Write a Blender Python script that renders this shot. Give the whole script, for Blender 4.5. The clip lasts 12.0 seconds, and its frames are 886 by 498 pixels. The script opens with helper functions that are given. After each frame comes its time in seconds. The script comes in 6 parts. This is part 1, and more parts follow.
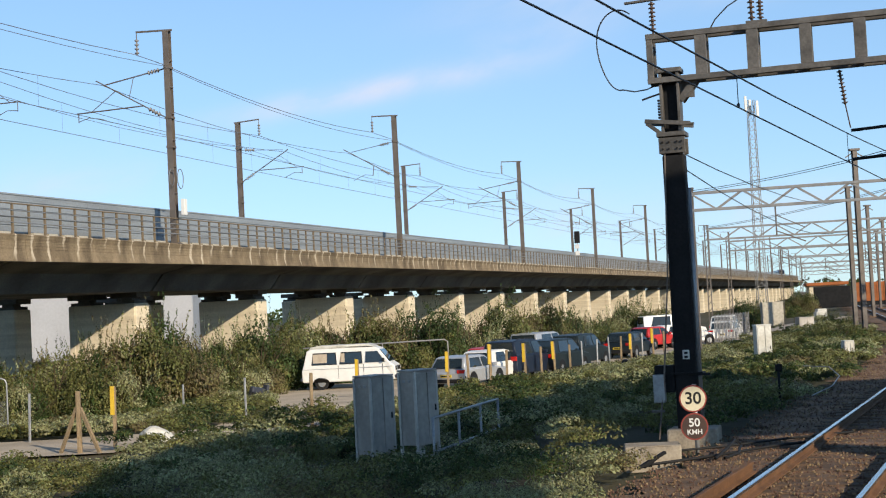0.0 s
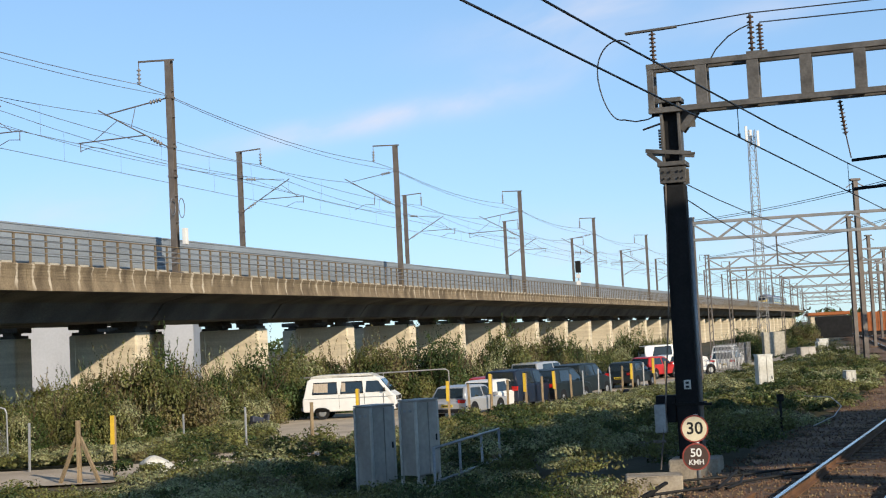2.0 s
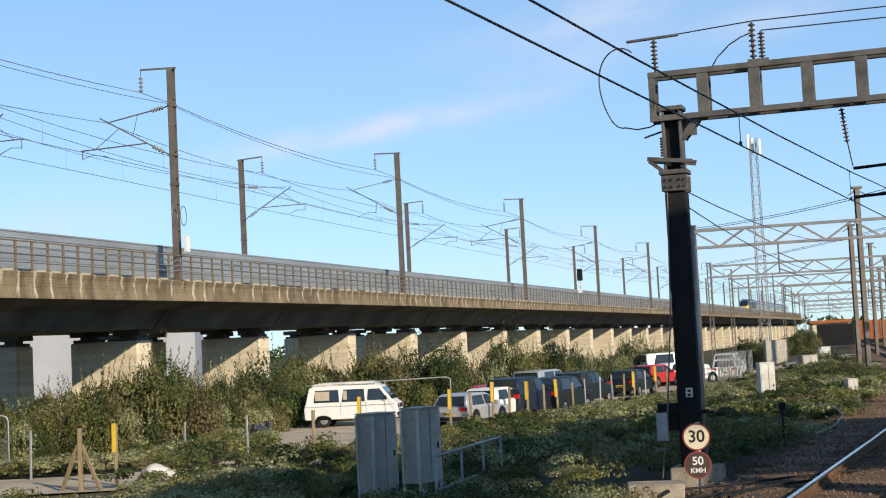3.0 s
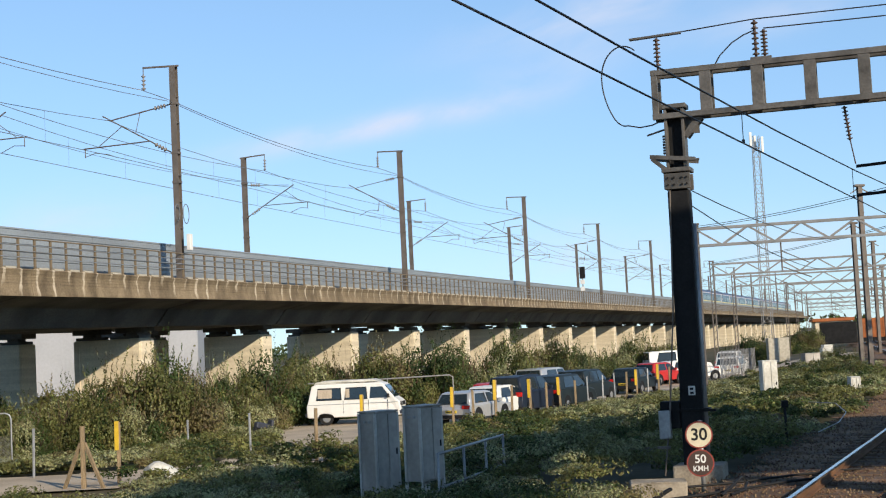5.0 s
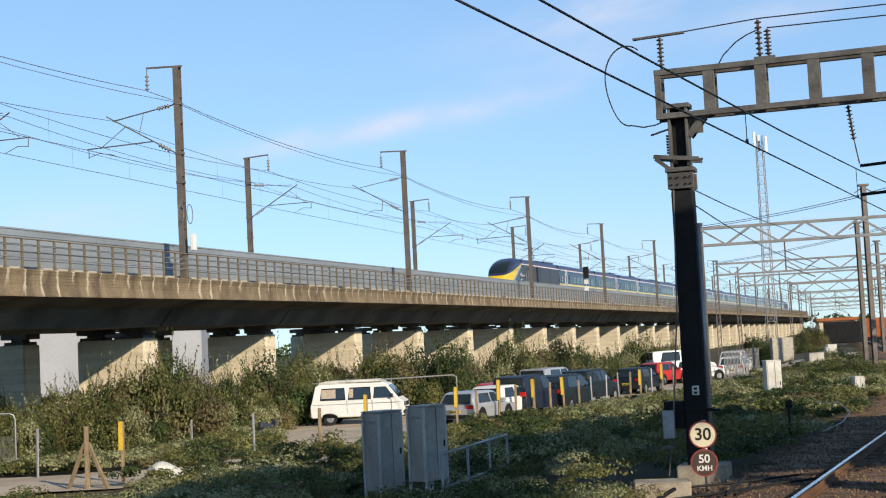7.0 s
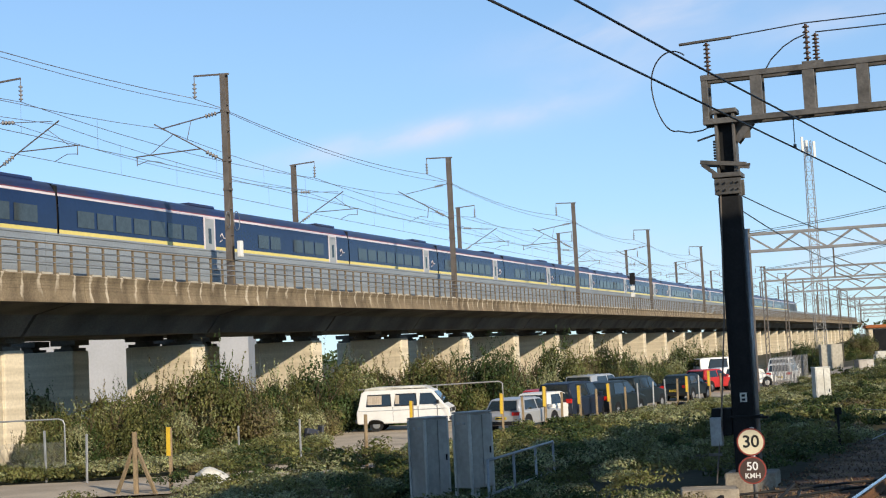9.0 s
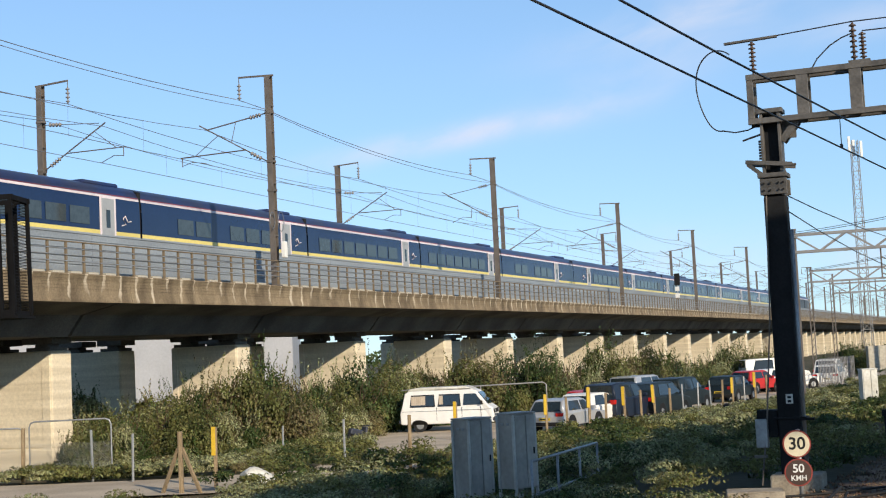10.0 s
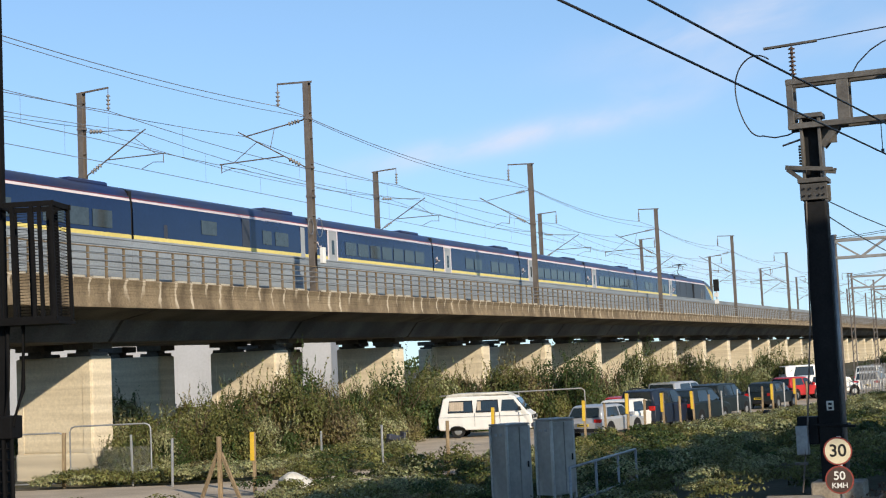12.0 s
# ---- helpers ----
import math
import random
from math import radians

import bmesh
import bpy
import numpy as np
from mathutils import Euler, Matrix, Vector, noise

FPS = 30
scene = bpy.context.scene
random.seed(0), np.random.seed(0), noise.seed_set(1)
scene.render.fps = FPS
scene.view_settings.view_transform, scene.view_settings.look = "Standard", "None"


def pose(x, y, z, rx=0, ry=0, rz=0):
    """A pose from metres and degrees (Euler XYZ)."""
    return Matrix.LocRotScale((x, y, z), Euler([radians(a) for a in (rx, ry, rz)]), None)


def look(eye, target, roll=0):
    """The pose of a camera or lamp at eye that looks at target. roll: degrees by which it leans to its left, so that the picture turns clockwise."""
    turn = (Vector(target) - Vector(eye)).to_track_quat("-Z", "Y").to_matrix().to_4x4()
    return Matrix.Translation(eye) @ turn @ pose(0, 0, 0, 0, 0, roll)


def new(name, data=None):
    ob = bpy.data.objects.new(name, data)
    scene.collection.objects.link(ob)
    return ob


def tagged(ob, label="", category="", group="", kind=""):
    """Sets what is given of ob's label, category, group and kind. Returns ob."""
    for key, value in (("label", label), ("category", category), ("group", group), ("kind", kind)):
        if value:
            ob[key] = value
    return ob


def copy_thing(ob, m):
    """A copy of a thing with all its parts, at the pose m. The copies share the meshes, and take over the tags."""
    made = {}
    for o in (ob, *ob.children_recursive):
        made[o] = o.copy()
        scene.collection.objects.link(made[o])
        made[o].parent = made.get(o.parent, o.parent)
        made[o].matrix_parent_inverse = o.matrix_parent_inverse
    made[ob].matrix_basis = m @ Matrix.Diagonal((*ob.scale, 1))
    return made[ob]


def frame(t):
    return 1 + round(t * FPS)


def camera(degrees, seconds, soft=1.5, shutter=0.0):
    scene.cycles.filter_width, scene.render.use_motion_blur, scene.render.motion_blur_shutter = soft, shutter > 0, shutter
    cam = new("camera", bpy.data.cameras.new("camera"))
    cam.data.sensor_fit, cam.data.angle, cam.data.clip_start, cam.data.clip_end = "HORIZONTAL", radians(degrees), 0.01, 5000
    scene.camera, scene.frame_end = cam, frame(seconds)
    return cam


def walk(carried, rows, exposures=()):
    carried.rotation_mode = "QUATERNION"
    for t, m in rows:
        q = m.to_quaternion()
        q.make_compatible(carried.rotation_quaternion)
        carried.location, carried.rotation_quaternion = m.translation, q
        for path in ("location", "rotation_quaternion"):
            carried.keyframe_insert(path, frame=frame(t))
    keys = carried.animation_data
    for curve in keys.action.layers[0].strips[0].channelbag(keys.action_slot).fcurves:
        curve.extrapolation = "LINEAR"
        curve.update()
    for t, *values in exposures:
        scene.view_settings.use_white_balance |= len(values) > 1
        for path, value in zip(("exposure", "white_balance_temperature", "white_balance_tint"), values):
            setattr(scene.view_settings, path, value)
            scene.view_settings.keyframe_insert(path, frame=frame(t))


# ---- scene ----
EYE = 2.6
cam = camera(34.83, 12.0, soft=1.15)
TURNS = [
    (0.0, 2.450, 2.950, 0.000), (0.5, 2.727, 2.919, -0.039), (1.0, 3.033, 2.907, 0.008),
    (1.5, 3.332, 2.903, 0.032), (2.0, 3.645, 2.889, 0.040), (2.5, 3.854, 2.927, 0.072),
    (3.0, 3.970, 2.877, 0.106), (5.0, 3.892, 2.864, 0.209), (5.5, 3.927, 2.899, 0.256),
    (6.0, 3.894, 2.884, 0.287), (6.5, 3.896, 2.894, 0.325), (8.5, 3.952, 2.889, 1.246),
    (9.0, 4.248, 2.848, 2.216), (9.5, 4.327, 2.783, 3.004), (10.0, 4.360, 2.733, 3.982),
    (10.5, 4.364, 2.647, 4.649), (11.0, 4.369, 2.623, 5.260), (11.5, 4.443, 2.613, 5.465),
    (12.0, 4.665, 2.630, 5.521),
]
walk(cam, [(t, pose(0, 0, EYE, 90 + pitch, roll, yaw)) for t, pitch, roll, yaw in TURNS])

# ---- light ----
SUN_TO = Vector((0.56, -0.83, 0.415)).normalized()
sun_elev = math.asin(SUN_TO.z)
sun_turn = math.atan2(SUN_TO.x, SUN_TO.y)


def make_world():
    w = bpy.data.worlds.new("sky")
    scene.world = w
    w.use_nodes = True
    nt = w.node_tree
    nt.nodes.clear()
    out = nt.nodes.new("ShaderNodeOutputWorld")
    bg = nt.nodes.new("ShaderNodeBackground")
    sky = nt.nodes.new("ShaderNodeTexSky")
    sky.sky_type = "NISHITA"
    sky.sun_disc = False
    sky.sun_elevation = sun_elev
    sky.sun_rotation = sun_turn
    sky.air_density, sky.dust_density, sky.ozone_density = 1.0, 0.0, 2.5
    sky.altitude = 600
    bg.inputs["Strength"].default_value = SKY
    geo = nt.nodes.new("ShaderNodeTexCoord")
    # thin wisps of cloud: long soft streaks across a flat sky plane, torn by noise
    link = nt.links.new

    def math_node(op, x, y=0.0, z=0.0):
        n = nt.nodes.new("ShaderNodeMath")
        n.operation = op
        for k, value in enumerate((x, y, z)):
            if isinstance(value, (int, float)):
                n.inputs[k].default_value = value
            else:
                link(value, n.inputs[k])
        return n.outputs[0]
    sep = nt.nodes.new("ShaderNodeSeparateXYZ")
    link(geo.outputs["Generated"], sep.inputs[0])
    depth = math_node("MAXIMUM", sep.outputs[1], 0.05)
    u = math_node("DIVIDE", sep.outputs[0], depth)
    v = math_node("DIVIDE", sep.outputs[2], depth)
    com = nt.nodes.new("ShaderNodeCombineXYZ")
    link(math_node("MULTIPLY_ADD", v, 0.35, math_node("MULTIPLY", u, 1.0)), com.inputs[0])
    link(math_node("MULTIPLY_ADD", u, -0.75, math_node("MULTIPLY", v, 2.6)), com.inputs[1])
    n1 = nt.nodes.new("ShaderNodeTexNoise")
    n1.inputs["Scale"].default_value = 11.0
    n1.inputs["Detail"].default_value = 6.0
    n1.inputs["Roughness"].default_value = 0.55
    n1.inputs["Distortion"].default_value = 0.4
    link(com.outputs[0], n1.inputs["Vector"])
    torn = nt.nodes.new("ShaderNodeMapRange")
    torn.inputs["From Min"].default_value, torn.inputs["From Max"].default_value = 0.36, 0.66
    link(n1.outputs["Fac"], torn.inputs["Value"])
    total = None
    for u0, v0, slope, wide, long, dense in WISPS:
        across = math_node("DIVIDE", math_node("SUBTRACT", v, math_node("MULTIPLY_ADD", u, slope, v0 - slope * u0)), wide)
        down = math_node("DIVIDE", math_node("SUBTRACT", u, u0), long)
        r2 = math_node("ADD", math_node("MULTIPLY", across, across), math_node("MULTIPLY", down, down))
        one = math_node("MULTIPLY", math_node("EXPONENT", math_node("MULTIPLY", r2, -1.0)), dense)
        total = one if total is None else math_node("ADD", total, one)
    cover = math_node("MINIMUM", math_node("MULTIPLY", total, math_node("MULTIPLY_ADD", torn.outputs[0], 0.75, 0.25)), 0.8)
    mix = nt.nodes.new("ShaderNodeMixRGB")
    mix.inputs[2].default_value = CLOUD
    link(cover, mix.inputs[0])
    tone = nt.nodes.new("ShaderNodeMixRGB")
    tone.blend_type = "MULTIPLY"
    tone.inputs[0].default_value = 1.0
    tone.inputs[2].default_value = AIR
    even = nt.nodes.new("ShaderNodeGamma")
    even.inputs["Gamma"].default_value = 0.55
    link(sky.outputs["Color"], even.inputs["Color"])
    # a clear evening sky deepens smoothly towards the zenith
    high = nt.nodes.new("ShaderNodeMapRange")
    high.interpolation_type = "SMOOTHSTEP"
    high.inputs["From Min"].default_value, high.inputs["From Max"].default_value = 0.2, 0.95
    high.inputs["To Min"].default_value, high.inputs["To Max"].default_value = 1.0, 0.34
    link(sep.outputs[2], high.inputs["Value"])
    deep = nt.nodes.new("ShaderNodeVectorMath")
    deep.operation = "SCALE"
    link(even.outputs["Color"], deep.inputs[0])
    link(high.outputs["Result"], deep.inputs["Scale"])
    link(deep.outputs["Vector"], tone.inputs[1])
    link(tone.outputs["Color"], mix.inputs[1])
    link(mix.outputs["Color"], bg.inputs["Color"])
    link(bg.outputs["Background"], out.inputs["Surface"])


SKY = 0.145
# each streak: middle (sideways and upwards slope of the line of sight), lean, half width, half length, density
WISPS = [(-0.045, 0.158, 0.14, 0.009, 0.095, 0.95), (0.09, 0.196, 0.3, 0.02, 0.07, 0.35), (0.12, 0.235, 0.2, 0.016, 0.09, 0.6), (0.25, 0.225, 0.2, 0.014, 0.06, 0.4), (-0.27, 0.10, 0.1, 0.02, 0.08, 0.45), (0.08, 0.07, 0.0, 0.014, 0.03, 0.5), (0.2, 0.06, 0.0, 0.02, 0.15, 0.4)]
AIR = (1.45, 1.94, 2.48, 1)  # clear, cold evening air
CLOUD = (5.3, 5.55, 6.5, 1)
make_world()
sun_data = bpy.data.lights.new("sun", "SUN")
sun_data.energy, sun_data.angle, sun_data.color = 5.0, radians(0.6), (1.0, 0.86, 0.66)
sun = new("sun", sun_data)
sun.matrix_world = look(SUN_TO * 100, (0, 0, 0))
scene.view_settings.exposure = 0.0


# ---- materials ----
def mat(name, color, rough=0.7, metal=0.0, var=0.25, scale=3.0, fine=40.0, bump=0.2, tint=None, stretch=(1, 1, 1), island=0.0, per_object=0.0, spec=0.4, detail=6.0):
    """Base colour with a coarse and a fine variation, wear tint and small relief."""
    m = bpy.data.materials.new(name)
    m.use_nodes = True
    nt = m.node_tree
    b = nt.nodes["Principled BSDF"]
    b.inputs["Roughness"].default_value = rough
    b.inputs["Metallic"].default_value = metal
    b.inputs["Specular IOR Level"].default_value = spec
    link = nt.links.new
    tc = nt.nodes.new("ShaderNodeTexCoord")
    mp = nt.nodes.new("ShaderNodeMapping")
    mp.inputs["Scale"].default_value = stretch
    link(tc.outputs["Object"], mp.inputs["Vector"])
    n1 = nt.nodes.new("ShaderNodeTexNoise")
    n1.inputs["Scale"].default_value = scale
    n1.inputs["Detail"].default_value = detail
    n2 = nt.nodes.new("ShaderNodeTexNoise")
    n2.inputs["Scale"].default_value = fine
    n2.inputs["Detail"].default_value = 3.0
    link(mp.outputs["Vector"], n1.inputs["Vector"])
    link(tc.outputs["Object"], n2.inputs["Vector"])
    tint = tint or tuple(c * (1 - var) for c in color)
    r = nt.nodes.new("ShaderNodeValToRGB")
    e = r.color_ramp.elements
    e[0].position, e[0].color = 0.34, (*tint, 1)
    e[1].position, e[1].color = 0.64, (*color, 1)
    link(n1.outputs["Fac"], r.inputs["Fac"])
    mx = nt.nodes.new("ShaderNodeMixRGB")
    mx.blend_type = "MULTIPLY"
    mx.inputs[0].default_value = min(1.0, var * 1.6)
    link(r.outputs["Color"], mx.inputs[1])
    r2 = nt.nodes.new("ShaderNodeMapRange")
    r2.inputs["From Min"].default_value, r2.inputs["From Max"].default_value = 0.3, 0.7
    r2.inputs["To Min"].default_value, r2.inputs["To Max"].default_value = 0.6, 1.15
    link(n2.outputs["Fac"], r2.inputs["Value"])
    link(r2.outputs["Result"], mx.inputs[2])
    last = mx.outputs["Color"]
    for amount, node, socket in ((island, "ShaderNodeNewGeometry", "Random Per Island"), (per_object, "ShaderNodeObjectInfo", "Random")):
        if amount:
            g = nt.nodes.new(node)
            hs = nt.nodes.new("ShaderNodeHueSaturation")
            mr = nt.nodes.new("ShaderNodeMapRange")
            mr.inputs["To Min"].default_value, mr.inputs["To Max"].default_value = 1 - amount, 1 + amount
            link(g.outputs[socket], mr.inputs["Value"])
            link(mr.outputs["Result"], hs.inputs["Value"])
            mr2 = nt.nodes.new("ShaderNodeMapRange")
            mr2.inputs["To Min"].default_value, mr2.inputs["To Max"].default_value = 0.5 - amount * 0.08, 0.5 + amount * 0.05
            link(g.outputs[socket], mr2.inputs["Value"])
            link(mr2.outputs["Result"], hs.inputs["Hue"])
            link(last, hs.inputs["Color"])
            last = hs.outputs["Color"]
    link(last, b.inputs["Base Color"])
    if bump:
        bp = nt.nodes.new("ShaderNodeBump")
        bp.inputs["Strength"].default_value = bump
        bp.inputs["Distance"].default_value = 0.02
        link(n2.outputs["Fac"], bp.inputs["Height"])
        link(bp.outputs["Normal"], b.inputs["Normal"])
    return m


def leafmat(name, color, tint, rough=0.55):
    m = mat(name, color, rough, 0, 0.3, 0.9, 8.0, 0, tint, island=0.45, spec=0.35)
    m.node_tree.nodes["Principled BSDF"].inputs["Transmission Weight"].default_value = 0.0
    nt = m.node_tree
    b = nt.nodes["Principled BSDF"]
    tr = nt.nodes.new("ShaderNodeBsdfTranslucent")
    sh = nt.nodes.new("ShaderNodeMixShader")
    sh.inputs[0].default_value = 0.33
    src = b.inputs["Base Color"].links[0].from_socket
    nt.links.new(src, tr.inputs["Color"])
    nt.links.new(b.outputs[0], sh.inputs[1])
    nt.links.new(tr.outputs[0], sh.inputs[2])
    nt.links.new(sh.outputs[0], nt.nodes["Material Output"].inputs["Surface"])
    return m


def glassmat(name, color=(0.02, 0.03, 0.035), rough=0.06):
    m = mat(name, color, rough, 0, 0.2, 2.0, 10.0, 0, spec=0.8)
    return m


def beam_concrete():
    """Weathered parapet concrete: dark stains and pale lime streaks running down from the top."""
    m = mat("parapet_concrete", (0.285, 0.22, 0.14), 0.9, 0, 0.45, 0.9, 14.0, 0.4, (0.125, 0.093, 0.058), (1.2, 1, 0.5))
    nt = m.node_tree
    b = nt.nodes["Principled BSDF"]
    src = b.inputs["Base Color"].links[0].from_socket
    link = nt.links.new
    tc = nt.nodes.new("ShaderNodeTexCoord")

    def calc(op, x, y=0.0, z=0.0):
        n = nt.nodes.new("ShaderNodeMath")
        n.operation = op
        for k, value in enumerate((x, y, z)):
            if isinstance(value, (int, float)):
                n.inputs[k].default_value = value
            else:
                link(value, n.inputs[k])
        return n.outputs[0]

    def cloud(scale, stretch, detail=3.0):
        mp = nt.nodes.new("ShaderNodeMapping")
        mp.inputs["Scale"].default_value = stretch
        n = nt.nodes.new("ShaderNodeTexNoise")
        n.inputs["Scale"].default_value, n.inputs["Detail"].default_value = scale, detail
        link(tc.outputs["Object"], mp.inputs["Vector"])
        link(mp.outputs["Vector"], n.inputs["Vector"])
        return n.outputs["Fac"]
    sep = nt.nodes.new("ShaderNodeSeparateXYZ")
    link(tc.outputs["Object"], sep.inputs[0])
    # lime runs down from the foot of each railing post, uneven in length and width
    wander = calc("MULTIPLY_ADD", cloud(1.0, (1.6, 0.2, 1.2)), 0.5, -0.25)
    cell = calc("FRACT", calc("ADD", calc("MULTIPLY_ADD", sep.outputs[0], 1 / 1.17, 23.2 / 1.17 + 40.5), wander))
    near = calc("ABSOLUTE", calc("SUBTRACT", cell, 0.5))
    width = calc("MULTIPLY_ADD", cloud(1.0, (2.3, 0.1, 1.5)), 0.24, -0.03)
    run = calc("MINIMUM", calc("MAXIMUM", calc("MULTIPLY", calc("SUBTRACT", width, near), 22.0), 0.0), 1.0)
    fade = calc("MINIMUM", calc("MAXIMUM", calc("MULTIPLY_ADD", sep.outputs[2], 1.5, calc("MULTIPLY_ADD", cloud(1.0, (0.9, 0.1, 0.1)), 5.0, -11.2)), 0.0), 0.8)
    mx = nt.nodes.new("ShaderNodeMixRGB")
    mx.inputs[2].default_value = (0.60, 0.52, 0.40, 1)
    link(calc("MULTIPLY", run, fade), mx.inputs[0])
    link(src, mx.inputs[1])
    # board lines along the upper part
    board = calc("LESS_THAN", calc("FRACT", calc("MULTIPLY", sep.outputs[2], 7.5)), 0.16)
    upper = calc("GREATER_THAN", sep.outputs[2], 5.98)
    dark = nt.nodes.new("ShaderNodeMixRGB")
    dark.blend_type = "MULTIPLY"
    dark.inputs[2].default_value = (0.5, 0.48, 0.45, 1)
    link(calc("MULTIPLY", calc("MULTIPLY", board, upper), calc("MULTIPLY_ADD", cloud(1.0, (0.8, 0.2, 2.0)), 1.8, -0.4)), dark.inputs[0])
    link(mx.outputs["Color"], dark.inputs[1])
    link(dark.outputs["Color"], b.inputs["Base Color"])
    return m


M = {}
M["parapet"] = beam_concrete()
# deck concrete is toned darker than the piers, shade under the spans included
M["deck"] = mat("shaded_deck_concrete", (0.175, 0.158, 0.138), 0.9, 0, 0.4, 0.35, 12.0, 0.3, (0.08, 0.073, 0.064), (1, 1, 0.5))
M["pier"] = mat("pier_concrete", (0.78, 0.685, 0.52), 0.85, 0, 0.2, 0.7, 9.0, 0.25, (0.62, 0.53, 0.39), (0.25, 0.25, 5.0))
M["rust_steel"] = mat("weathered_railing_steel", (0.24, 0.185, 0.12), 0.75, 0.1, 0.3, 3.0, 30.0, 0.1)
M["galv"] = mat("galvanised_steel", (0.42, 0.43, 0.44), 0.5, 0.6, 0.25, 2.0, 25.0, 0.08)
M["mast"] = mat("mast_steel", (0.20, 0.172, 0.152), 0.65, 0.25, 0.3, 1.5, 20.0, 0.1)
M["barrier"] = mat("barrier_panel", (0.31, 0.345, 0.38), 0.55, 0.15, 0.22, 0.6, 9.0, 0.05, stretch=(0.4, 1, 3))
M["dark_steel"] = mat("dark_steel", (0.012, 0.0125, 0.014), 0.75, 0.0, 0.4, 2.5, 25.0, 0.1, (0.02, 0.02, 0.021), spec=0.2)
M["gantry"] = mat("gantry_steel", (0.15, 0.14, 0.13), 0.55, 0.1, 0.4, 2.5, 22.0, 0.15, (0.07, 0.065, 0.06))
M["wire"] = mat("wire_metal", (0.05, 0.05, 0.055), 0.5, 0.5, 0.2, 3, 20, 0)
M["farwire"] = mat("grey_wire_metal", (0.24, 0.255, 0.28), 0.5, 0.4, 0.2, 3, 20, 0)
M["insul"] = mat("insulator_glaze", (0.10, 0.07, 0.06), 0.25, 0, 0.2, 3, 20, 0)
M["insul_grey"] = mat("insulator_grey", (0.26, 0.25, 0.25), 0.35, 0, 0.2, 3, 20, 0)
M["train_blue"] = mat("train_blue_paint", (0.010, 0.026, 0.085), 0.22, 0, 0.12, 0.4, 5.0, 0, spec=0.5)
M["train_dark"] = mat("train_slate_paint", (0.045, 0.05, 0.068), 0.4, 0, 0.15, 0.4, 5.0, 0)
M["train_grey"] = mat("train_grey_paint", (0.36, 0.38, 0.40), 0.35, 0, 0.15, 0.5, 6.0, 0)
M["train_yellow"] = mat("train_yellow_paint", (0.78, 0.56, 0.035), 0.3, 0, 0.12, 0.6, 6.0, 0)
M["train_stripe"] = mat("train_cream_stripe", (0.74, 0.62, 0.19), 0.35, 0, 0.12, 0.3, 6.0, 0)
M["train_line"] = mat("train_pale_line", (0.74, 0.66, 0.68), 0.35, 0, 0.1, 0.5, 6.0, 0)
M["train_red"] = mat("train_red_line", (0.26, 0.05, 0.06), 0.4, 0, 0.12, 0.5, 6.0, 0)
M["train_roof"] = mat("train_roof_paint", (0.018, 0.034, 0.115), 0.32, 0, 0.3, 0.5, 6.0, 0, (0.035, 0.038, 0.07))
# near-black colour puts the shade on the signal cage into its steel
M["cage_shaded"] = mat("shade_dark_cage_steel", (0.007, 0.007, 0.008), 0.85, 0, 0.3, 4, 20, 0.1, spec=0.15)
M["black"] = mat("black_rubber", (0.012, 0.012, 0.013), 0.7, 0, 0.2, 4, 20, 0.1)
M["glass"] = glassmat("dark_glass")
M["train_glass"] = glassmat("train_window_glass", (0.045, 0.06, 0.068), 0.08)
M["white"] = mat("white_paint", (0.80, 0.79, 0.76), 0.35, 0, 0.08, 1.0, 6.0, 0)
M["white_dirty"] = mat("dirty_white_paint", (0.72, 0.71, 0.66), 0.5, 0, 0.2, 1.5, 12.0, 0.05, (0.52, 0.50, 0.44))
M["yellow"] = mat("yellow_marker_paint", (0.66, 0.43, 0.03), 0.5, 0, 0.2, 4, 25, 0.05)
M["red"] = mat("red_paint", (0.50, 0.03, 0.03), 0.35, 0, 0.15, 2, 10, 0)
M["wood"] = mat("weathered_timber", (0.34, 0.25, 0.15), 0.85, 0, 0.35, 4.0, 30.0, 0.3, (0.20, 0.15, 0.09), (6, 6, 0.7))
M["post_conc"] = mat("concrete_post", (0.50, 0.46, 0.38), 0.85, 0, 0.25, 4, 30, 0.2)
M["conc"] = mat("footing_concrete", (0.42, 0.36, 0.28), 0.9, 0, 0.35, 2.5, 25.0, 0.4, (0.26, 0.22, 0.17))
M["ground"] = mat("rough_soil", (0.12, 0.095, 0.055), 0.95, 0, 0.4, 0.35, 6.0, 0.6, (0.045, 0.05, 0.022))
M["road"] = mat("gravel_road", (0.62, 0.52, 0.40), 0.92, 0, 0.3, 0.5, 18.0, 0.3, (0.44, 0.365, 0.28))
M["ballast"] = mat("ballast_stone", (0.25, 0.15, 0.085), 0.95, 0, 0.45, 1.2, 14.0, 0.9, (0.11, 0.07, 0.045))
M["stone"] = mat("ballast_lump", (0.22, 0.145, 0.09), 0.95, 0, 0.35, 5.0, 30.0, 0.3, island=0.5)
M["sleeper"] = mat("stained_sleeper", (0.15, 0.095, 0.06), 0.95, 0, 0.35, 2.5, 25.0, 0.4, (0.09, 0.06, 0.04))
M["rail_top"] = mat("polished_rail_head", (0.62, 0.62, 0.62), 0.22, 1.0, 0.1, 2, 10, 0)
M["rail_side"] = mat("rusty_rail_web", (0.19, 0.095, 0.045), 0.85, 0.2, 0.35, 2, 20, 0.2)
M["cab_grey"] = mat("grey_cabinet_paint", (0.50, 0.455, 0.41), 0.5, 0.1, 0.22, 1.3, 10.0, 0.06, (0.27, 0.25, 0.225), (1, 1, 0.35))
M["leaf"] = leafmat("bramble_leaf", (0.25, 0.245, 0.08), (0.09, 0.105, 0.03))
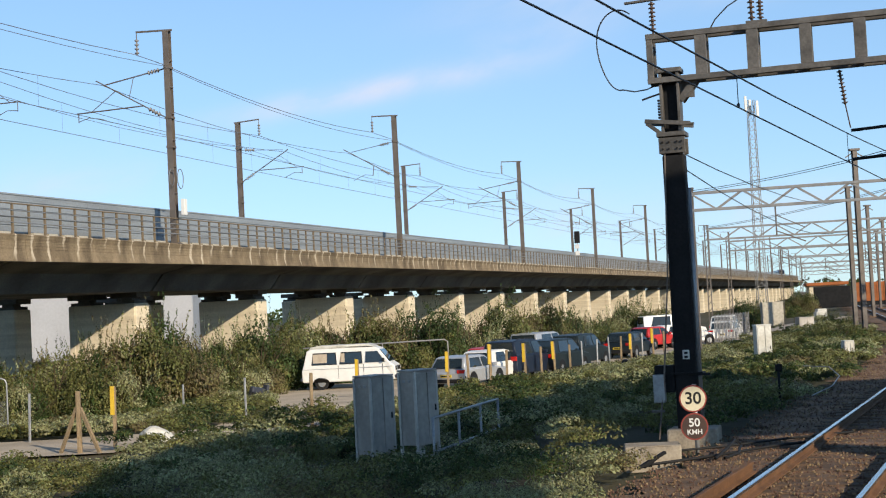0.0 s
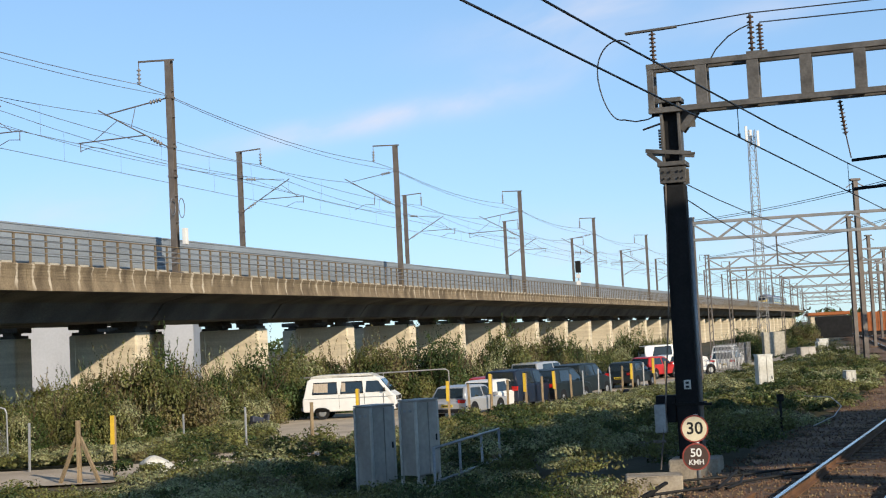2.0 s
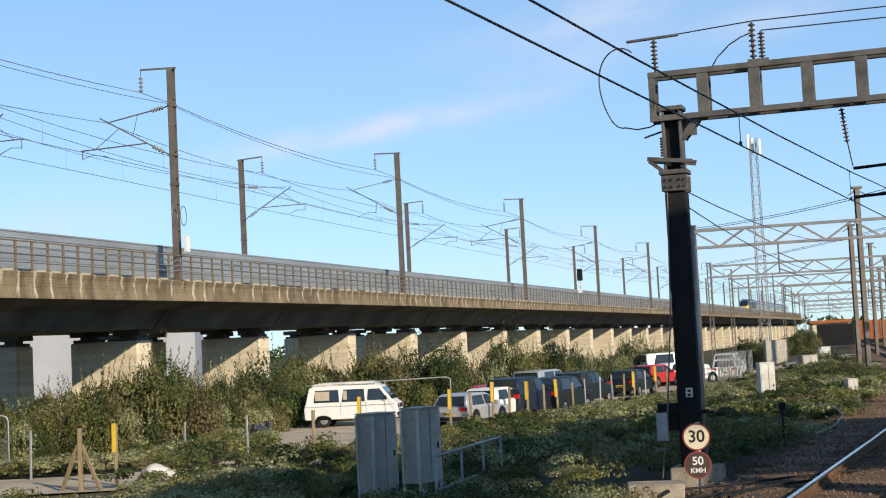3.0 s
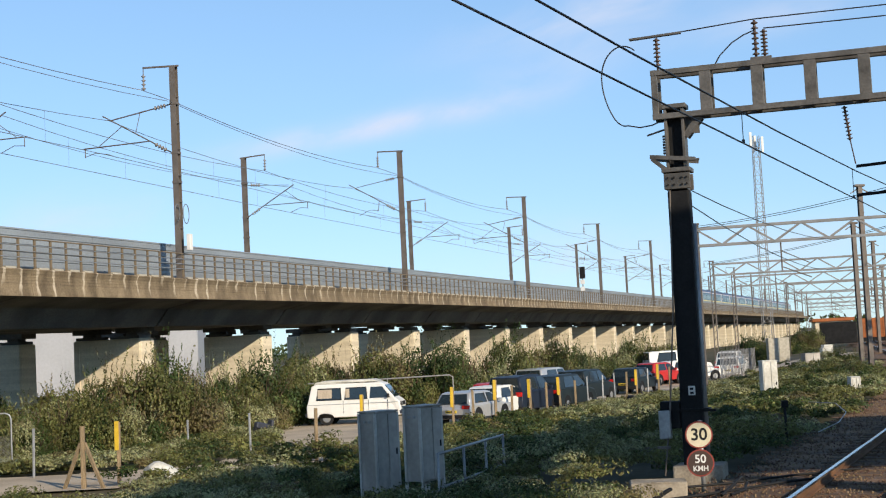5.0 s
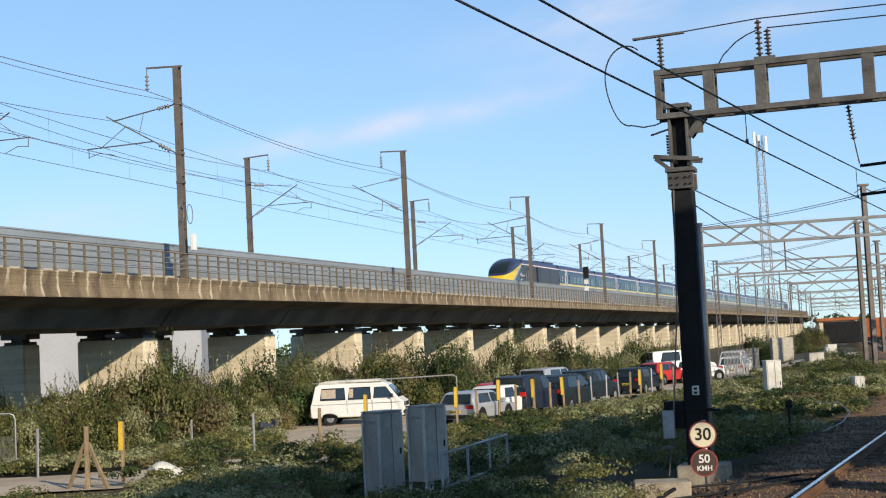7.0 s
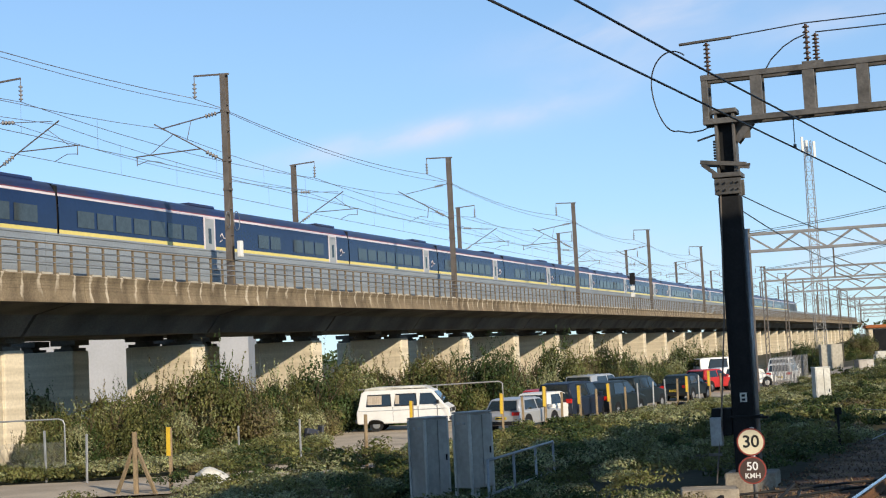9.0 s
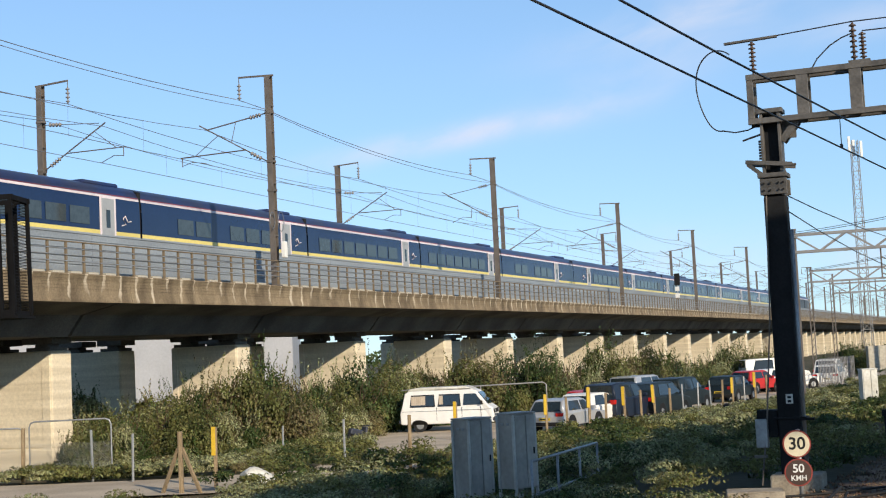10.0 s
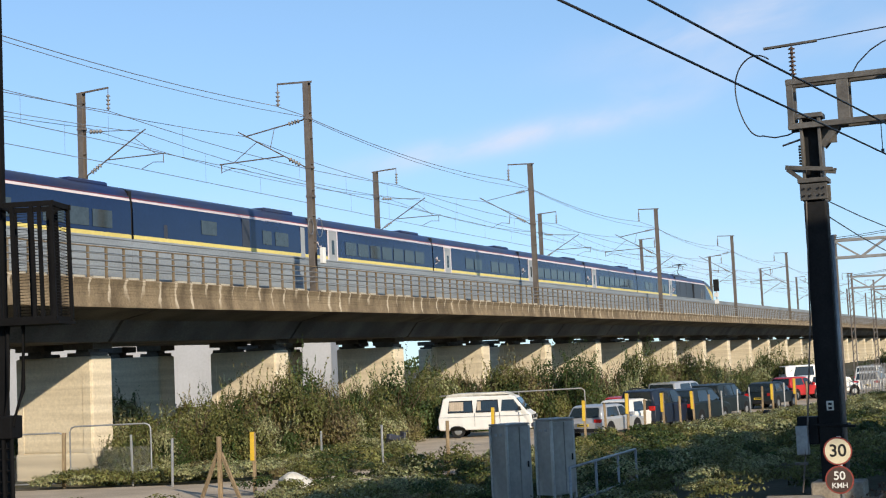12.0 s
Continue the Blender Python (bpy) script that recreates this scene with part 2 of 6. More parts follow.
M["leaf_dark"] = leafmat("dark_leaf", (0.09, 0.13, 0.036), (0.03, 0.052, 0.015))
M["leaf_dry"] = leafmat("dry_leaf", (0.27, 0.225, 0.10), (0.13, 0.115, 0.05))
M["leaf_pale"] = leafmat("pale_shrub_leaf", (0.43, 0.43, 0.22), (0.24, 0.255, 0.12))
M["twig"] = mat("twig_bark", (0.12, 0.08, 0.05), 0.9, 0, 0.3, 6, 40, 0.2)
M["shed"] = mat("shed_cladding", (0.42, 0.43, 0.46), 0.6, 0.1, 0.12, 0.2, 4.0, 0.05)
M["orange"] = mat("orange_container_paint", (0.42, 0.13, 0.035), 0.6, 0, 0.3, 0.8, 6.0, 0.1)


# ---- mesh helpers ----
def part(name, bm, material, parent=None, label=""):
    me = bpy.data.meshes.new(name)
    bm.to_mesh(me)
    bm.free()
    me.materials.append(material)
    ob = new(name, me)
    if parent is not None:
        ob.parent = parent
    if label:
        ob["label"] = label
    return ob


def share(name, ob, m, parent=None):
    """Another object on the same mesh."""
    o = new(name, ob.data)
    o.parent = parent if parent is not None else ob.parent
    o.matrix_basis = m
    return o


def thing(name, label, category, m=None, group="", kind=""):
    e = new(name)
    if m is not None:
        e.matrix_basis = m
    return tagged(e, label, category, group, kind)


def box(bm, x0, x1, y0, y1, z0, z1, bevel=0.0, m=None):
    v = [bm.verts.new(p) for p in ((x0, y0, z0), (x1, y0, z0), (x1, y1, z0), (x0, y1, z0), (x0, y0, z1), (x1, y0, z1), (x1, y1, z1), (x0, y1, z1))]
    f = [bm.faces.new([v[i] for i in q]) for q in ((3, 2, 1, 0), (4, 5, 6, 7), (0, 1, 5, 4), (1, 2, 6, 5), (2, 3, 7, 6), (3, 0, 4, 7))]
    if bevel:
        edges = list({e for q in f for e in q.edges})
        r = bmesh.ops.bevel(bm, geom=edges, offset=bevel, segments=2, affect="EDGES", profile=0.5)
        v = list({w for q in r["faces"] for w in q.verts} | {w for w in v if w.is_valid})
    if m is not None:
        bmesh.ops.transform(bm, matrix=m, verts=v)
    return bm


def tube(bm, p0, p1, r, seg=8, r1=None, caps=True):
    p0, p1 = Vector(p0), Vector(p1)
    d = (p1 - p0).normalized()
    a = d.orthogonal().normalized()
    b = d.cross(a)
    r1 = r if r1 is None else r1
    rings = []
    for p, q in ((p0, r), (p1, r1)):
        rings.append([bm.verts.new(p + (a * math.cos(k * 2 * math.pi / seg) + b * math.sin(k * 2 * math.pi / seg)) * q) for k in range(seg)])
    for k in range(seg):
        f = bm.faces.new((rings[0][k], rings[0][(k + 1) % seg], rings[1][(k + 1) % seg], rings[1][k]))
        f.smooth = seg > 6
    if caps:
        bm.faces.new(rings[0][::-1])
        bm.faces.new(rings[1])
    return bm


def path_tube(bm, pts, r, seg=6):
    pts = [Vector(p) for p in pts]
    rings = []
    for i, p in enumerate(pts):
        d = (pts[min(i + 1, len(pts) - 1)] - pts[max(i - 1, 0)]).normalized()
        a = d.cross(Vector((0.03, 0.05, 1))).normalized()
        b = d.cross(a)
        rings.append([bm.verts.new(p + (a * math.cos(k * 2 * math.pi / seg) + b * math.sin(k * 2 * math.pi / seg)) * r) for k in range(seg)])
    for i in range(len(pts) - 1):
        for k in range(seg):
            bm.faces.new((rings[i][k], rings[i][(k + 1) % seg], rings[i + 1][(k + 1) % seg], rings[i + 1][k])).smooth = True
    return bm


def beam(bm, p0, p1, w, h):
    """A square bar between two points."""
    p0, p1 = Vector(p0), Vector(p1)
    d = p1 - p0
    up = Vector((0, 0, 1)) if abs(d.normalized().z) < 0.95 else Vector((1, 0, 0))
    a = d.cross(up).normalized()
    b = a.cross(d).normalized()
    v = [bm.verts.new(p + a * (sa * w / 2) + b * (sb * h / 2)) for p in (p0, p1) for sa, sb in ((-1, -1), (1, -1), (1, 1), (-1, 1))]
    for q in ((3, 2, 1, 0), (4, 5, 6, 7), (0, 1, 5, 4), (1, 2, 6, 5), (2, 3, 7, 6), (3, 0, 4, 7)):
        bm.faces.new([v[i] for i in q])
    return bm


def extrude_profile(bm, profile, places):
    """Loft a closed (y, z) profile along places: a list of functions-of-(y, z) giving points."""
    rings = [[bm.verts.new(f(y, z)) for y, z in profile] for f in places]
    n = len(profile)
    for a, b in zip(rings, rings[1:]):
        for k in range(n):
            bm.faces.new((a[k], a[(k + 1) % n], b[(k + 1) % n], b[k]))
    bm.faces.new(rings[0][::-1])
    bm.faces.new(rings[-1])
    bmesh.ops.recalc_face_normals(bm, faces=bm.faces)
    return bm


def insulator(bm, p0, p1, r, discs=5):
    """A turned stack of sheds on a core, one closed surface."""
    p0, p1 = Vector(p0), Vector(p1)
    d = p1 - p0
    u = d.normalized()
    e = u.orthogonal().normalized()
    f = u.cross(e)
    outline = [(0.0, 0.02), (0.0, r * 0.35)]
    for i in range(discs):
        c = (i + 0.5) / discs
        w = 0.24 / discs
        outline += [(c - w, r * 0.35), (c - w * 0.6, r), (c + w * 0.2, r * 0.9), (c + w, r * 0.35)]
    outline += [(1.0, r * 0.35), (1.0, 0.02)]
    seg = 10
    rings = [[bm.verts.new(p0 + d * h + (e * math.cos(k * 2 * math.pi / seg) + f * math.sin(k * 2 * math.pi / seg)) * q) for k in range(seg)] for h, q in outline]
    for i in range(len(rings) - 1):
        for k in range(seg):
            bm.faces.new((rings[i][k], rings[i][(k + 1) % seg], rings[i + 1][(k + 1) % seg], rings[i + 1][k])).smooth = True
    bm.faces.new(rings[0][::-1])
    bm.faces.new(rings[-1])
    return bm


def smooth(a, b, x):
    k = min(1.0, max(0.0, (x - a) / (b - a)))
    return k * k * (3 - 2 * k)


def rail_x(y):
    """x of the near track's left rail."""
    k = min(max(0.0, y - 30), 44.0)
    return 3.6 + 0.0281 * max(0.0, 32.5 - y) + 0.452 * (y - 18.3) - 0.0021 * k * k - (0.185 * (y - 74) if y > 74 else 0)


def ground_z(x, y):
    d = x - rail_x(max(-20.0, min(y, 400.0)))
    z = -0.8 * smooth(-3.0, -13.0, d)
    z += -0.8 * smooth(44, 56, y) * smooth(-9, -15, x) * (1 - smooth(90, 130, y))
    return z


# ---- ground, road, track bed ----
def sheet(name, xs, ys, height, material, label, category, inside=None):
    verts, faces = [], []
    for y in ys:
        for x in xs:
            verts.append((x, y, height(x, y)))
    w = len(xs)
    for j in range(len(ys) - 1):
        for i in range(w - 1):
            cx, cy = (xs[i] + xs[i + 1]) / 2, (ys[j] + ys[j + 1]) / 2
            if inside is None or inside(cx, cy):
                faces.append((j * w + i, j * w + i + 1, (j + 1) * w + i + 1, (j + 1) * w + i))
    me = bpy.data.meshes.new(name)
    me.from_pydata(verts, [], faces)
    me.materials.append(material)
    for p in me.polygons:
        p.use_smooth = True
    return tagged(new(name, me), label, category, kind="structure")


def spread(*stops):
    out = [stops[0][0]]
    for (a, _), (b, step) in zip(stops, stops[1:]):
        n = max(1, round((b - a) / step))
        out += [a + (b - a) * k / n for k in range(1, n + 1)]
    return out


GX = spread((-2600, 0), (-300, 300), (-60, 20), (-30, 2), (40, 0.8), (80, 4), (300, 20), (2600, 300))
GY = spread((-600, 0), (-60, 90), (0, 6), (90, 0.8), (160, 4), (500, 30), (3600, 400))
sheet("ground", GX, GY, lambda x, y: ground_z(x, y) + 0.06 * noise.noise((x * 0.4, y * 0.4, 0)) * (1 if -40 < x < 60 and 0 < y < 120 else 0) - 0.05, M["ground"], "rough brown soil with thin dry growth", "ground")


def in_poly(poly):
    def test(x, y):
        hit = False
        for (x0, y0), (x1, y1) in zip(poly, poly[1:] + poly[:1]):
            if (y0 > y) != (y1 > y) and x < (x1 - x0) * (y - y0) / (y1 - y0) + x0:
                hit = not hit
        return hit
    return test


YARD = [(-60, 36.6), (-9.5, 37.8), (-5, 41.8), (-1.5, 50), (1.5, 56), (14, 80), (40, 130), (34, 134), (6, 84), (-2, 70), (-8.6, 69), (-8.8, 62), (-7.4, 58), (-6.4, 50), (-8, 44.6), (-13, 43.4), (-60, 43.6)]
sheet("road", spread((-60, 0), (-30, 1.5), (42, 0.5)), spread((34, 0), (90, 0.5), (136, 2)), lambda x, y: ground_z(x, y) + 0.03, M["road"], "dusty gravel and tarmac service road", "road", in_poly(YARD))


def bed_d(x, y):
    return x - rail_x(y)


sheet("track_bed", spread((-9, 0), (60, 0.5), (140, 4)), spread((-6, 0), (80, 0.5), (330, 6)), lambda x, y: ground_z(x, y) + 0.07 + 0.03 * noise.noise((x * 2.1, y * 2.1, 3)), M["ballast"], "brown railway ballast beside and under the rails", "ballast", lambda x, y: -1.9 + 0.7 * noise.noise((x * 0.5, y * 0.5, 7)) < bed_d(x, y) < 40)


def scatter_stones():
    rng = random.Random(5)
    verts, faces = [], []
    for _ in range(26000):
        y = 15 + 45 * rng.random() ** 1.6
        x = rail_x(y) + rng.uniform(-2.2, 6)
        r = rng.uniform(0.012, 0.03)
        b = len(verts)
        c = Vector((x, y, ground_z(x, y) + 0.08 + r * 0.3))
        q = Euler((rng.random() * 6, rng.random() * 6, rng.random() * 6)).to_matrix()
        for p in ((1, 0, 0), (-1, 0, 0), (0, 0.8, 0), (0, -0.8, 0), (0, 0, 0.7), (0, 0, -0.7)):
            verts.append(c + q @ Vector(p) * r * rng.uniform(0.8, 1.2))
        for f in ((0, 2, 4), (2, 1, 4), (1, 3, 4), (3, 0, 4), (2, 0, 5), (1, 2, 5), (3, 1, 5), (0, 3, 5)):
            faces.append(tuple(b + k for k in f))
    me = bpy.data.meshes.new("ballast_stones")
    me.from_pydata(verts, [], faces)
    me.materials.append(M["stone"])
    tagged(new("ballast_stones", me), "loose brown ballast stones beside the rails", "ballast", kind="stuff")


scatter_stones()


def rail_line(off, y0, y1, label, worn=True):
    """One rail: rusty foot and web, bright head."""
    root = thing("rail", label, "rail", group="railway rails")
    foot, head = bmesh.new(), bmesh.new()
    ys = spread((y0, 0), (80, 2.0), (y1, 8.0)) if y1 > 80 else spread((y0, 0), (y1, 2.0))
    for bm, prof in ((foot, [(-0.07, 0.10), (0.07, 0.10), (0.07, 0.12), (0.012, 0.14), (0.012, 0.225), (-0.012, 0.225), (-0.012, 0.14), (-0.07, 0.12)]), (head, [(-0.036, 0.225), (0.036, 0.225), (0.036, 0.258), (0.025, 0.266), (-0.025, 0.266), (-0.036, 0.258)])):
        extrude_profile(bm, prof, [(lambda a, z, y=y: (rail_x(y) + off + a, y, z)) for y in ys])
    part("rail_web", foot, M["rail_side"], root)
    part("rail_head", head, M["rail_top"] if worn else M["rail_side"], root, "polished steel running surface" if worn else "rusty rail head")


for off, begin in ((0.0, -12), (1.55, -12), (4.4, 26), (5.95, 26), (11.0, 26), (12.55, 26)):
    rail_line(off, begin, 330, "rusty steel rail with a bright worn head on ballast")
rail_line(-0.45, 8.0, 19.8, "disused rusty rail lying beside the running rail", False)


def platform():
    """The platform on which the viewpoint stands, beside the near track."""
    bm = bmesh.new()
    edge = [(rail_x(y) + 2.55, y) for y in (-14.0, -8.0, -2.0, 4.0, 9.5)]
    outline = edge + [(14.0, 9.5), (14.0, -14.0)]
    low = [bm.verts.new((x, y, -0.3)) for x, y in outline]
    high = [bm.verts.new((x, y, 0.93)) for x, y in outline]
    bm.faces.new(high)
    for k in range(len(outline)):
        bm.faces.new((low[k], low[(k + 1) % len(outline)], high[(k + 1) % len(outline)], high[k]))
    bmesh.ops.recalc_face_normals(bm, faces=bm.faces)
    tagged(part("platform", bm, M["conc"]), "plain concrete station platform beside the track", "platform", kind="structure")


platform()


def sleepers():
    bm = bmesh.new()
    box(bm, -0.6, 2.2, -0.13, 0.13, 0.0, 0.12, 0.02)
    first = None
    for off in (0.0, 4.4):
        for k in range(70):
            y = (14 if off < 1 else 27) + 0.68 * k
            m = pose(rail_x(y) + off, y, -0.035, 0, 0, -22)
            if first is None:
                first = part("sleeper", bm, M["sleeper"], bpy.data.objects["track_bed"])
                first.matrix_basis = m
            else:
                share("sleeper", first, m)


sleepers()

# ---- viaduct ----
V = pose(-13.57, 70.15, 0, 0, 0, math.degrees(math.atan2(0.9519, 0.3065)))
CURVE_FROM, CURVE_R = 480.0, 650.0


def along(s, off=0.0):
    """A place on the viaduct, in its own space, and its heading."""
    if s <= CURVE_FROM:
        return s, off, 0.0
    a = (s - CURVE_FROM) / CURVE_R
    return CURVE_FROM + (CURVE_R - off) * math.sin(a), CURVE_R - (CURVE_R - off) * math.cos(a), a


BENTS = [-58.5, -42.8, -27.0, -11.1, 4.6, 19.4, 34.4, 48.3, 62.3, 76.4, 90.4, 104.8, 118.5, 132.4, 146.4, 161.0]
while BENTS[-1] < 640:
    BENTS.append(BENTS[-1] + 14.2)
END = BENTS[-1]
P_TOP, P_BOT, SOFFIT, PIER_TOP, BARRIER_TOP, DECK_TOP = 6.62, 5.43, 4.17, 3.60, 8.56, 6.5


def rise(s):
    """The underside climbs a little along the viaduct."""
    return 0.50 * (1 - math.exp(-max(0.0, s + 18.0) / 55.0))


viaduct = thing("viaduct", "long concrete railway viaduct on pairs of blade piers, weathered parapet", "viaduct", V, kind="structure")


def put(ob, s, off=0.0, z=0.0):
    x, y, a = along(s, off)
    ob.matrix_basis = pose(x, y, z, 0, 0, math.degrees(a))
    return ob


def stations(s0, s1):
    n = 1 if s1 <= CURVE_FROM else 3
    return [s0 + (s1 - s0) * k / n for k in range(n + 1)]


def swept(prof, s0, s1):
    """Sweep a profile; what lies under the walkway climbs with the underside."""
    def lift(s, z):
        return z + rise(s) * min(1.0, max(0.0, (P_TOP - 0.07 - z) / (P_TOP - 0.07 - P_BOT)))
    return extrude_profile(bmesh.new(), prof, [(lambda y, z, s=s: (*along(s, y)[:2], lift(s, z))) for s in stations(s0, s1)])


PARAPET = [(0.42, P_TOP), (0.0, P_TOP), (-0.05, P_TOP - 0.05), (0.03, P_TOP - 0.3), (0.02, P_TOP - 0.72), (-0.03, P_BOT + 0.2), (-0.06, P_BOT + 0.08), (-0.06, P_BOT), (0.12, P_BOT), (0.42, P_BOT + 0.4)]
DECK = [(0.12, P_BOT), (0.43, P_BOT + 0.4), (0.43, DECK_TOP), (13.2, DECK_TOP), (13.2, P_BOT + 0.4), (13.5, P_BOT), (11.6, 5.04), (10.9, SOFFIT), (2.7, SOFFIT), (2.0, 5.04)]


def spans():
    for a, b in zip(BENTS, BENTS[1:]):
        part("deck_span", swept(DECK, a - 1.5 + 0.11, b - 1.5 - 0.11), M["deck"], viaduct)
        joint = [(0.5, 5.75), (0.5, DECK_TOP - 0.05), (13.0, DECK_TOP - 0.05), (13.0, 5.75), (11.5, 5.2), (10.7, SOFFIT + 0.2), (2.9, SOFFIT + 0.2), (2.2, 5.2)]
        part("joint", swept(joint, a - 1.5 - 0.105, a - 1.5 + 0.105), M["black"], viaduct, "dark gap between deck spans")
        part("parapet", swept(PARAPET, a - 0.8 + 0.012, b - 0.8 - 0.012), M["parapet"], viaduct, "brown stained concrete parapet with pale streaks")
        far = [(13.64 - y, z) for y, z in PARAPET]
        part("parapet", swept(far, a - 0.8 + 0.012, b - 0.8 - 0.012), M["parapet"], viaduct)


PIER_IN = 3.66


def pier_mesh(seed):
    """One blade: rounded ends, raised margins round a recessed panel with board marks on the long faces."""
    bm = bmesh.new()
    y0, y1 = PIER_IN, PIER_IN + 4.1
    box(bm, -1.5, -0.05, y0, y1, -4.2, 0.0, 0.10)
    for x0, x1 in ((-1.535, -1.49), (-0.06, -0.015)):
        box(bm, x0, x1, y0 + 0.08, y0 + 0.5, -4.2, -0.05, 0.012)
        box(bm, x0, x1, y1 - 0.4, y1 - 0.07, -4.2, -0.05, 0.012)
    rng = random.Random(seed)
    z = -4.1
    while z < -0.3:
        h = rng.uniform(0.26, 0.55)
        k = rng.uniform(0.002, 0.016)
        box(bm, -1.5 - k, -1.45, y0 + 0.503, y1 - 0.403, z + 0.012, min(z + h, -0.05))
        z += h
    return bm


def piers():
    """Blades stand on stalks that reach the ground, with stepped bearing blocks on top."""
    blades = [part("pier", pier_mesh(k), M["pier"], viaduct, "pale concrete blade pier with board-marked panel") for k in range(3)]
    foot = bmesh.new()
    box(foot, -1.56, 0.01, PIER_IN - 0.06, PIER_IN + 4.16, -7.0, -4.15, 0.1)
    feet = part("pier_base", foot, M["pier"], viaduct)
    pad = bmesh.new()
    for y in (PIER_IN + 0.75, PIER_IN + 3.35):
        box(pad, -1.4, -0.15, y - 0.62, y + 0.62, 0.0, 0.16, 0.02)
        box(pad, -1.15, -0.4, y - 0.34, y + 0.34, 0.16, 0.3, 0.01)
        box(pad, -1.45, -0.1, y - 0.8, y + 0.8, 0.3, 0.62, 0.02)
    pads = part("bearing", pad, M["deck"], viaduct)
    used = 0
    for i, s in enumerate(BENTS):
        x, y, a = along(s)
        for off in (0.0, 7.35):
            m = pose(x, y, PIER_TOP + rise(s), 0, 0, math.degrees(a)) @ pose(0, off, 0)
            if used < 3:
                blades[used].matrix_basis = m
            else:
                share("pier", blades[(i * 2 + used) % 3], m)
            if used == 0:
                pads.matrix_basis = m
                feet.matrix_basis = m
            else:
                share("bearing", pads, m)
                share("pier_base", feet, m)
            used += 1


def track_slab():
    """Ballast bed and rails between the screens."""
    bed = [(2.16, DECK_TOP - 0.02), (2.16, 7.7), (3.0, 8.1), (10.6, 8.1), (11.3, 7.7), (11.3, DECK_TOP - 0.02)]
    part("ballast_bed", extrude_profile(bmesh.new(), bed, [(lambda y, z, s=s: (*along(s, y)[:2], z)) for s in (BENTS[0], 0.0, CURVE_FROM, 520.0, 560.0, 600.0, 640.0)]), M["ballast"], viaduct, "brown ballast bed under the rails")
    for c in (4.9, TRACK_OFF):
        for d in (-0.75, 0.75):
            prof = [(c + d - 0.04, 8.09), (c + d + 0.04, 8.09), (c + d + 0.04, RAIL_Z), (c + d - 0.04, RAIL_Z)]
            part("rail", extrude_profile(bmesh.new(), prof, [(lambda y, z, s=s: (*along(s, y)[:2], z)) for s in (BENTS[0], 0.0, CURVE_FROM, 520.0, 560.0, 600.0, 640.0)]), M["rail_side"], viaduct)


def barriers():
    """Ribbed grey screens between the walkway and the tracks."""
    prof = []
    z0 = DECK_TOP
    n = 6
    h = (BARRIER_TOP - z0) / n
    for k in range(n):
        z = z0 + k * h
        prof += [(1.95, z + 0.02), (1.90, z + 0.05), (1.90, z + h - 0.05), (1.95, z + h - 0.02)]
    prof += [(1.89, BARRIER_TOP - 0.02), (1.89, BARRIER_TOP + 0.05), (2.1, BARRIER_TOP + 0.05), (2.1, z0)]
    for a, b in zip(BENTS, BENTS[1:]):
        for half in (0, 1):
            s0, s1 = a - 0.8 + (b - a) * half / 2, a - 0.8 + (b - a) * (half + 1) / 2
            part("barrier_panel", swept(prof, s0 + 0.01, s1 - 0.01), M["barrier"], viaduct, "grey ribbed metal screen panel")
    far = [(11.7 - y, min(z, 8.0)) for y, z in ((1.9, DECK_TOP), (1.9, 8.0), (2.1, 8.0), (2.1, DECK_TOP))]
    part("far_barrier", swept(far, BENTS[0], CURVE_FROM), M["barrier"], viaduct)


def railing():
    top = 7.88
    bm = bmesh.new()
    box(bm, -0.05, 0.05, 0.05, 0.13, P_TOP - 0.02, top + 0.02)
    box(bm, -0.09, 0.09, 0.02, 0.20, P_TOP, P_TOP + 0.03)
    first = None
    stuff = bmesh.new()
    s, k = -23.2, 0
    while s < 470:
        if k < 200:
            if first is None:
                first = part("railing_post", bm, M["rust_steel"], viaduct)
                put(first, s)
            else:
                put(share("railing_post", first, Matrix()), s)
        else:
            box(stuff, s - 0.05, s + 0.05, 0.05, 0.13, P_TOP, top)
        s += 1.17
        k += 1
    tagged(part("railing_posts", stuff, M["rust_steel"], viaduct), kind="stuff")
    kerb = bmesh.new()
    box(kerb, -0.36, 0.36, 0.03, 0.22, P_TOP - 0.01, P_TOP + 0.09, 0.015)
    tile, q = None, -22.62
    rng = random.Random(3)
    while q < 150:
        if rng.random() < 0.86:
            if tile is None:
                tile = put(part("kerb_block", kerb, M["post_conc"], viaduct, "pale kerb block on the parapet"), q)
            else:
                put(share("kerb_block", tile, Matrix()), q + rng.uniform(-0.04, 0.04))
        q += 1.17
    for z, r in ((top, 0.032), (top - 0.28, 0.024), (top - 0.53, 0.024), (top - 0.78, 0.024)):
        b2 = bmesh.new()
        path_tube(b2, [(*along(q, 0.05)[:2], z) for q in (-60, 0, 60, 150, 300, 480, 520, 560, 600)], r, 6)
        part("handrail", b2, M["rust_steel"] if z == top else M["galv"], viaduct)


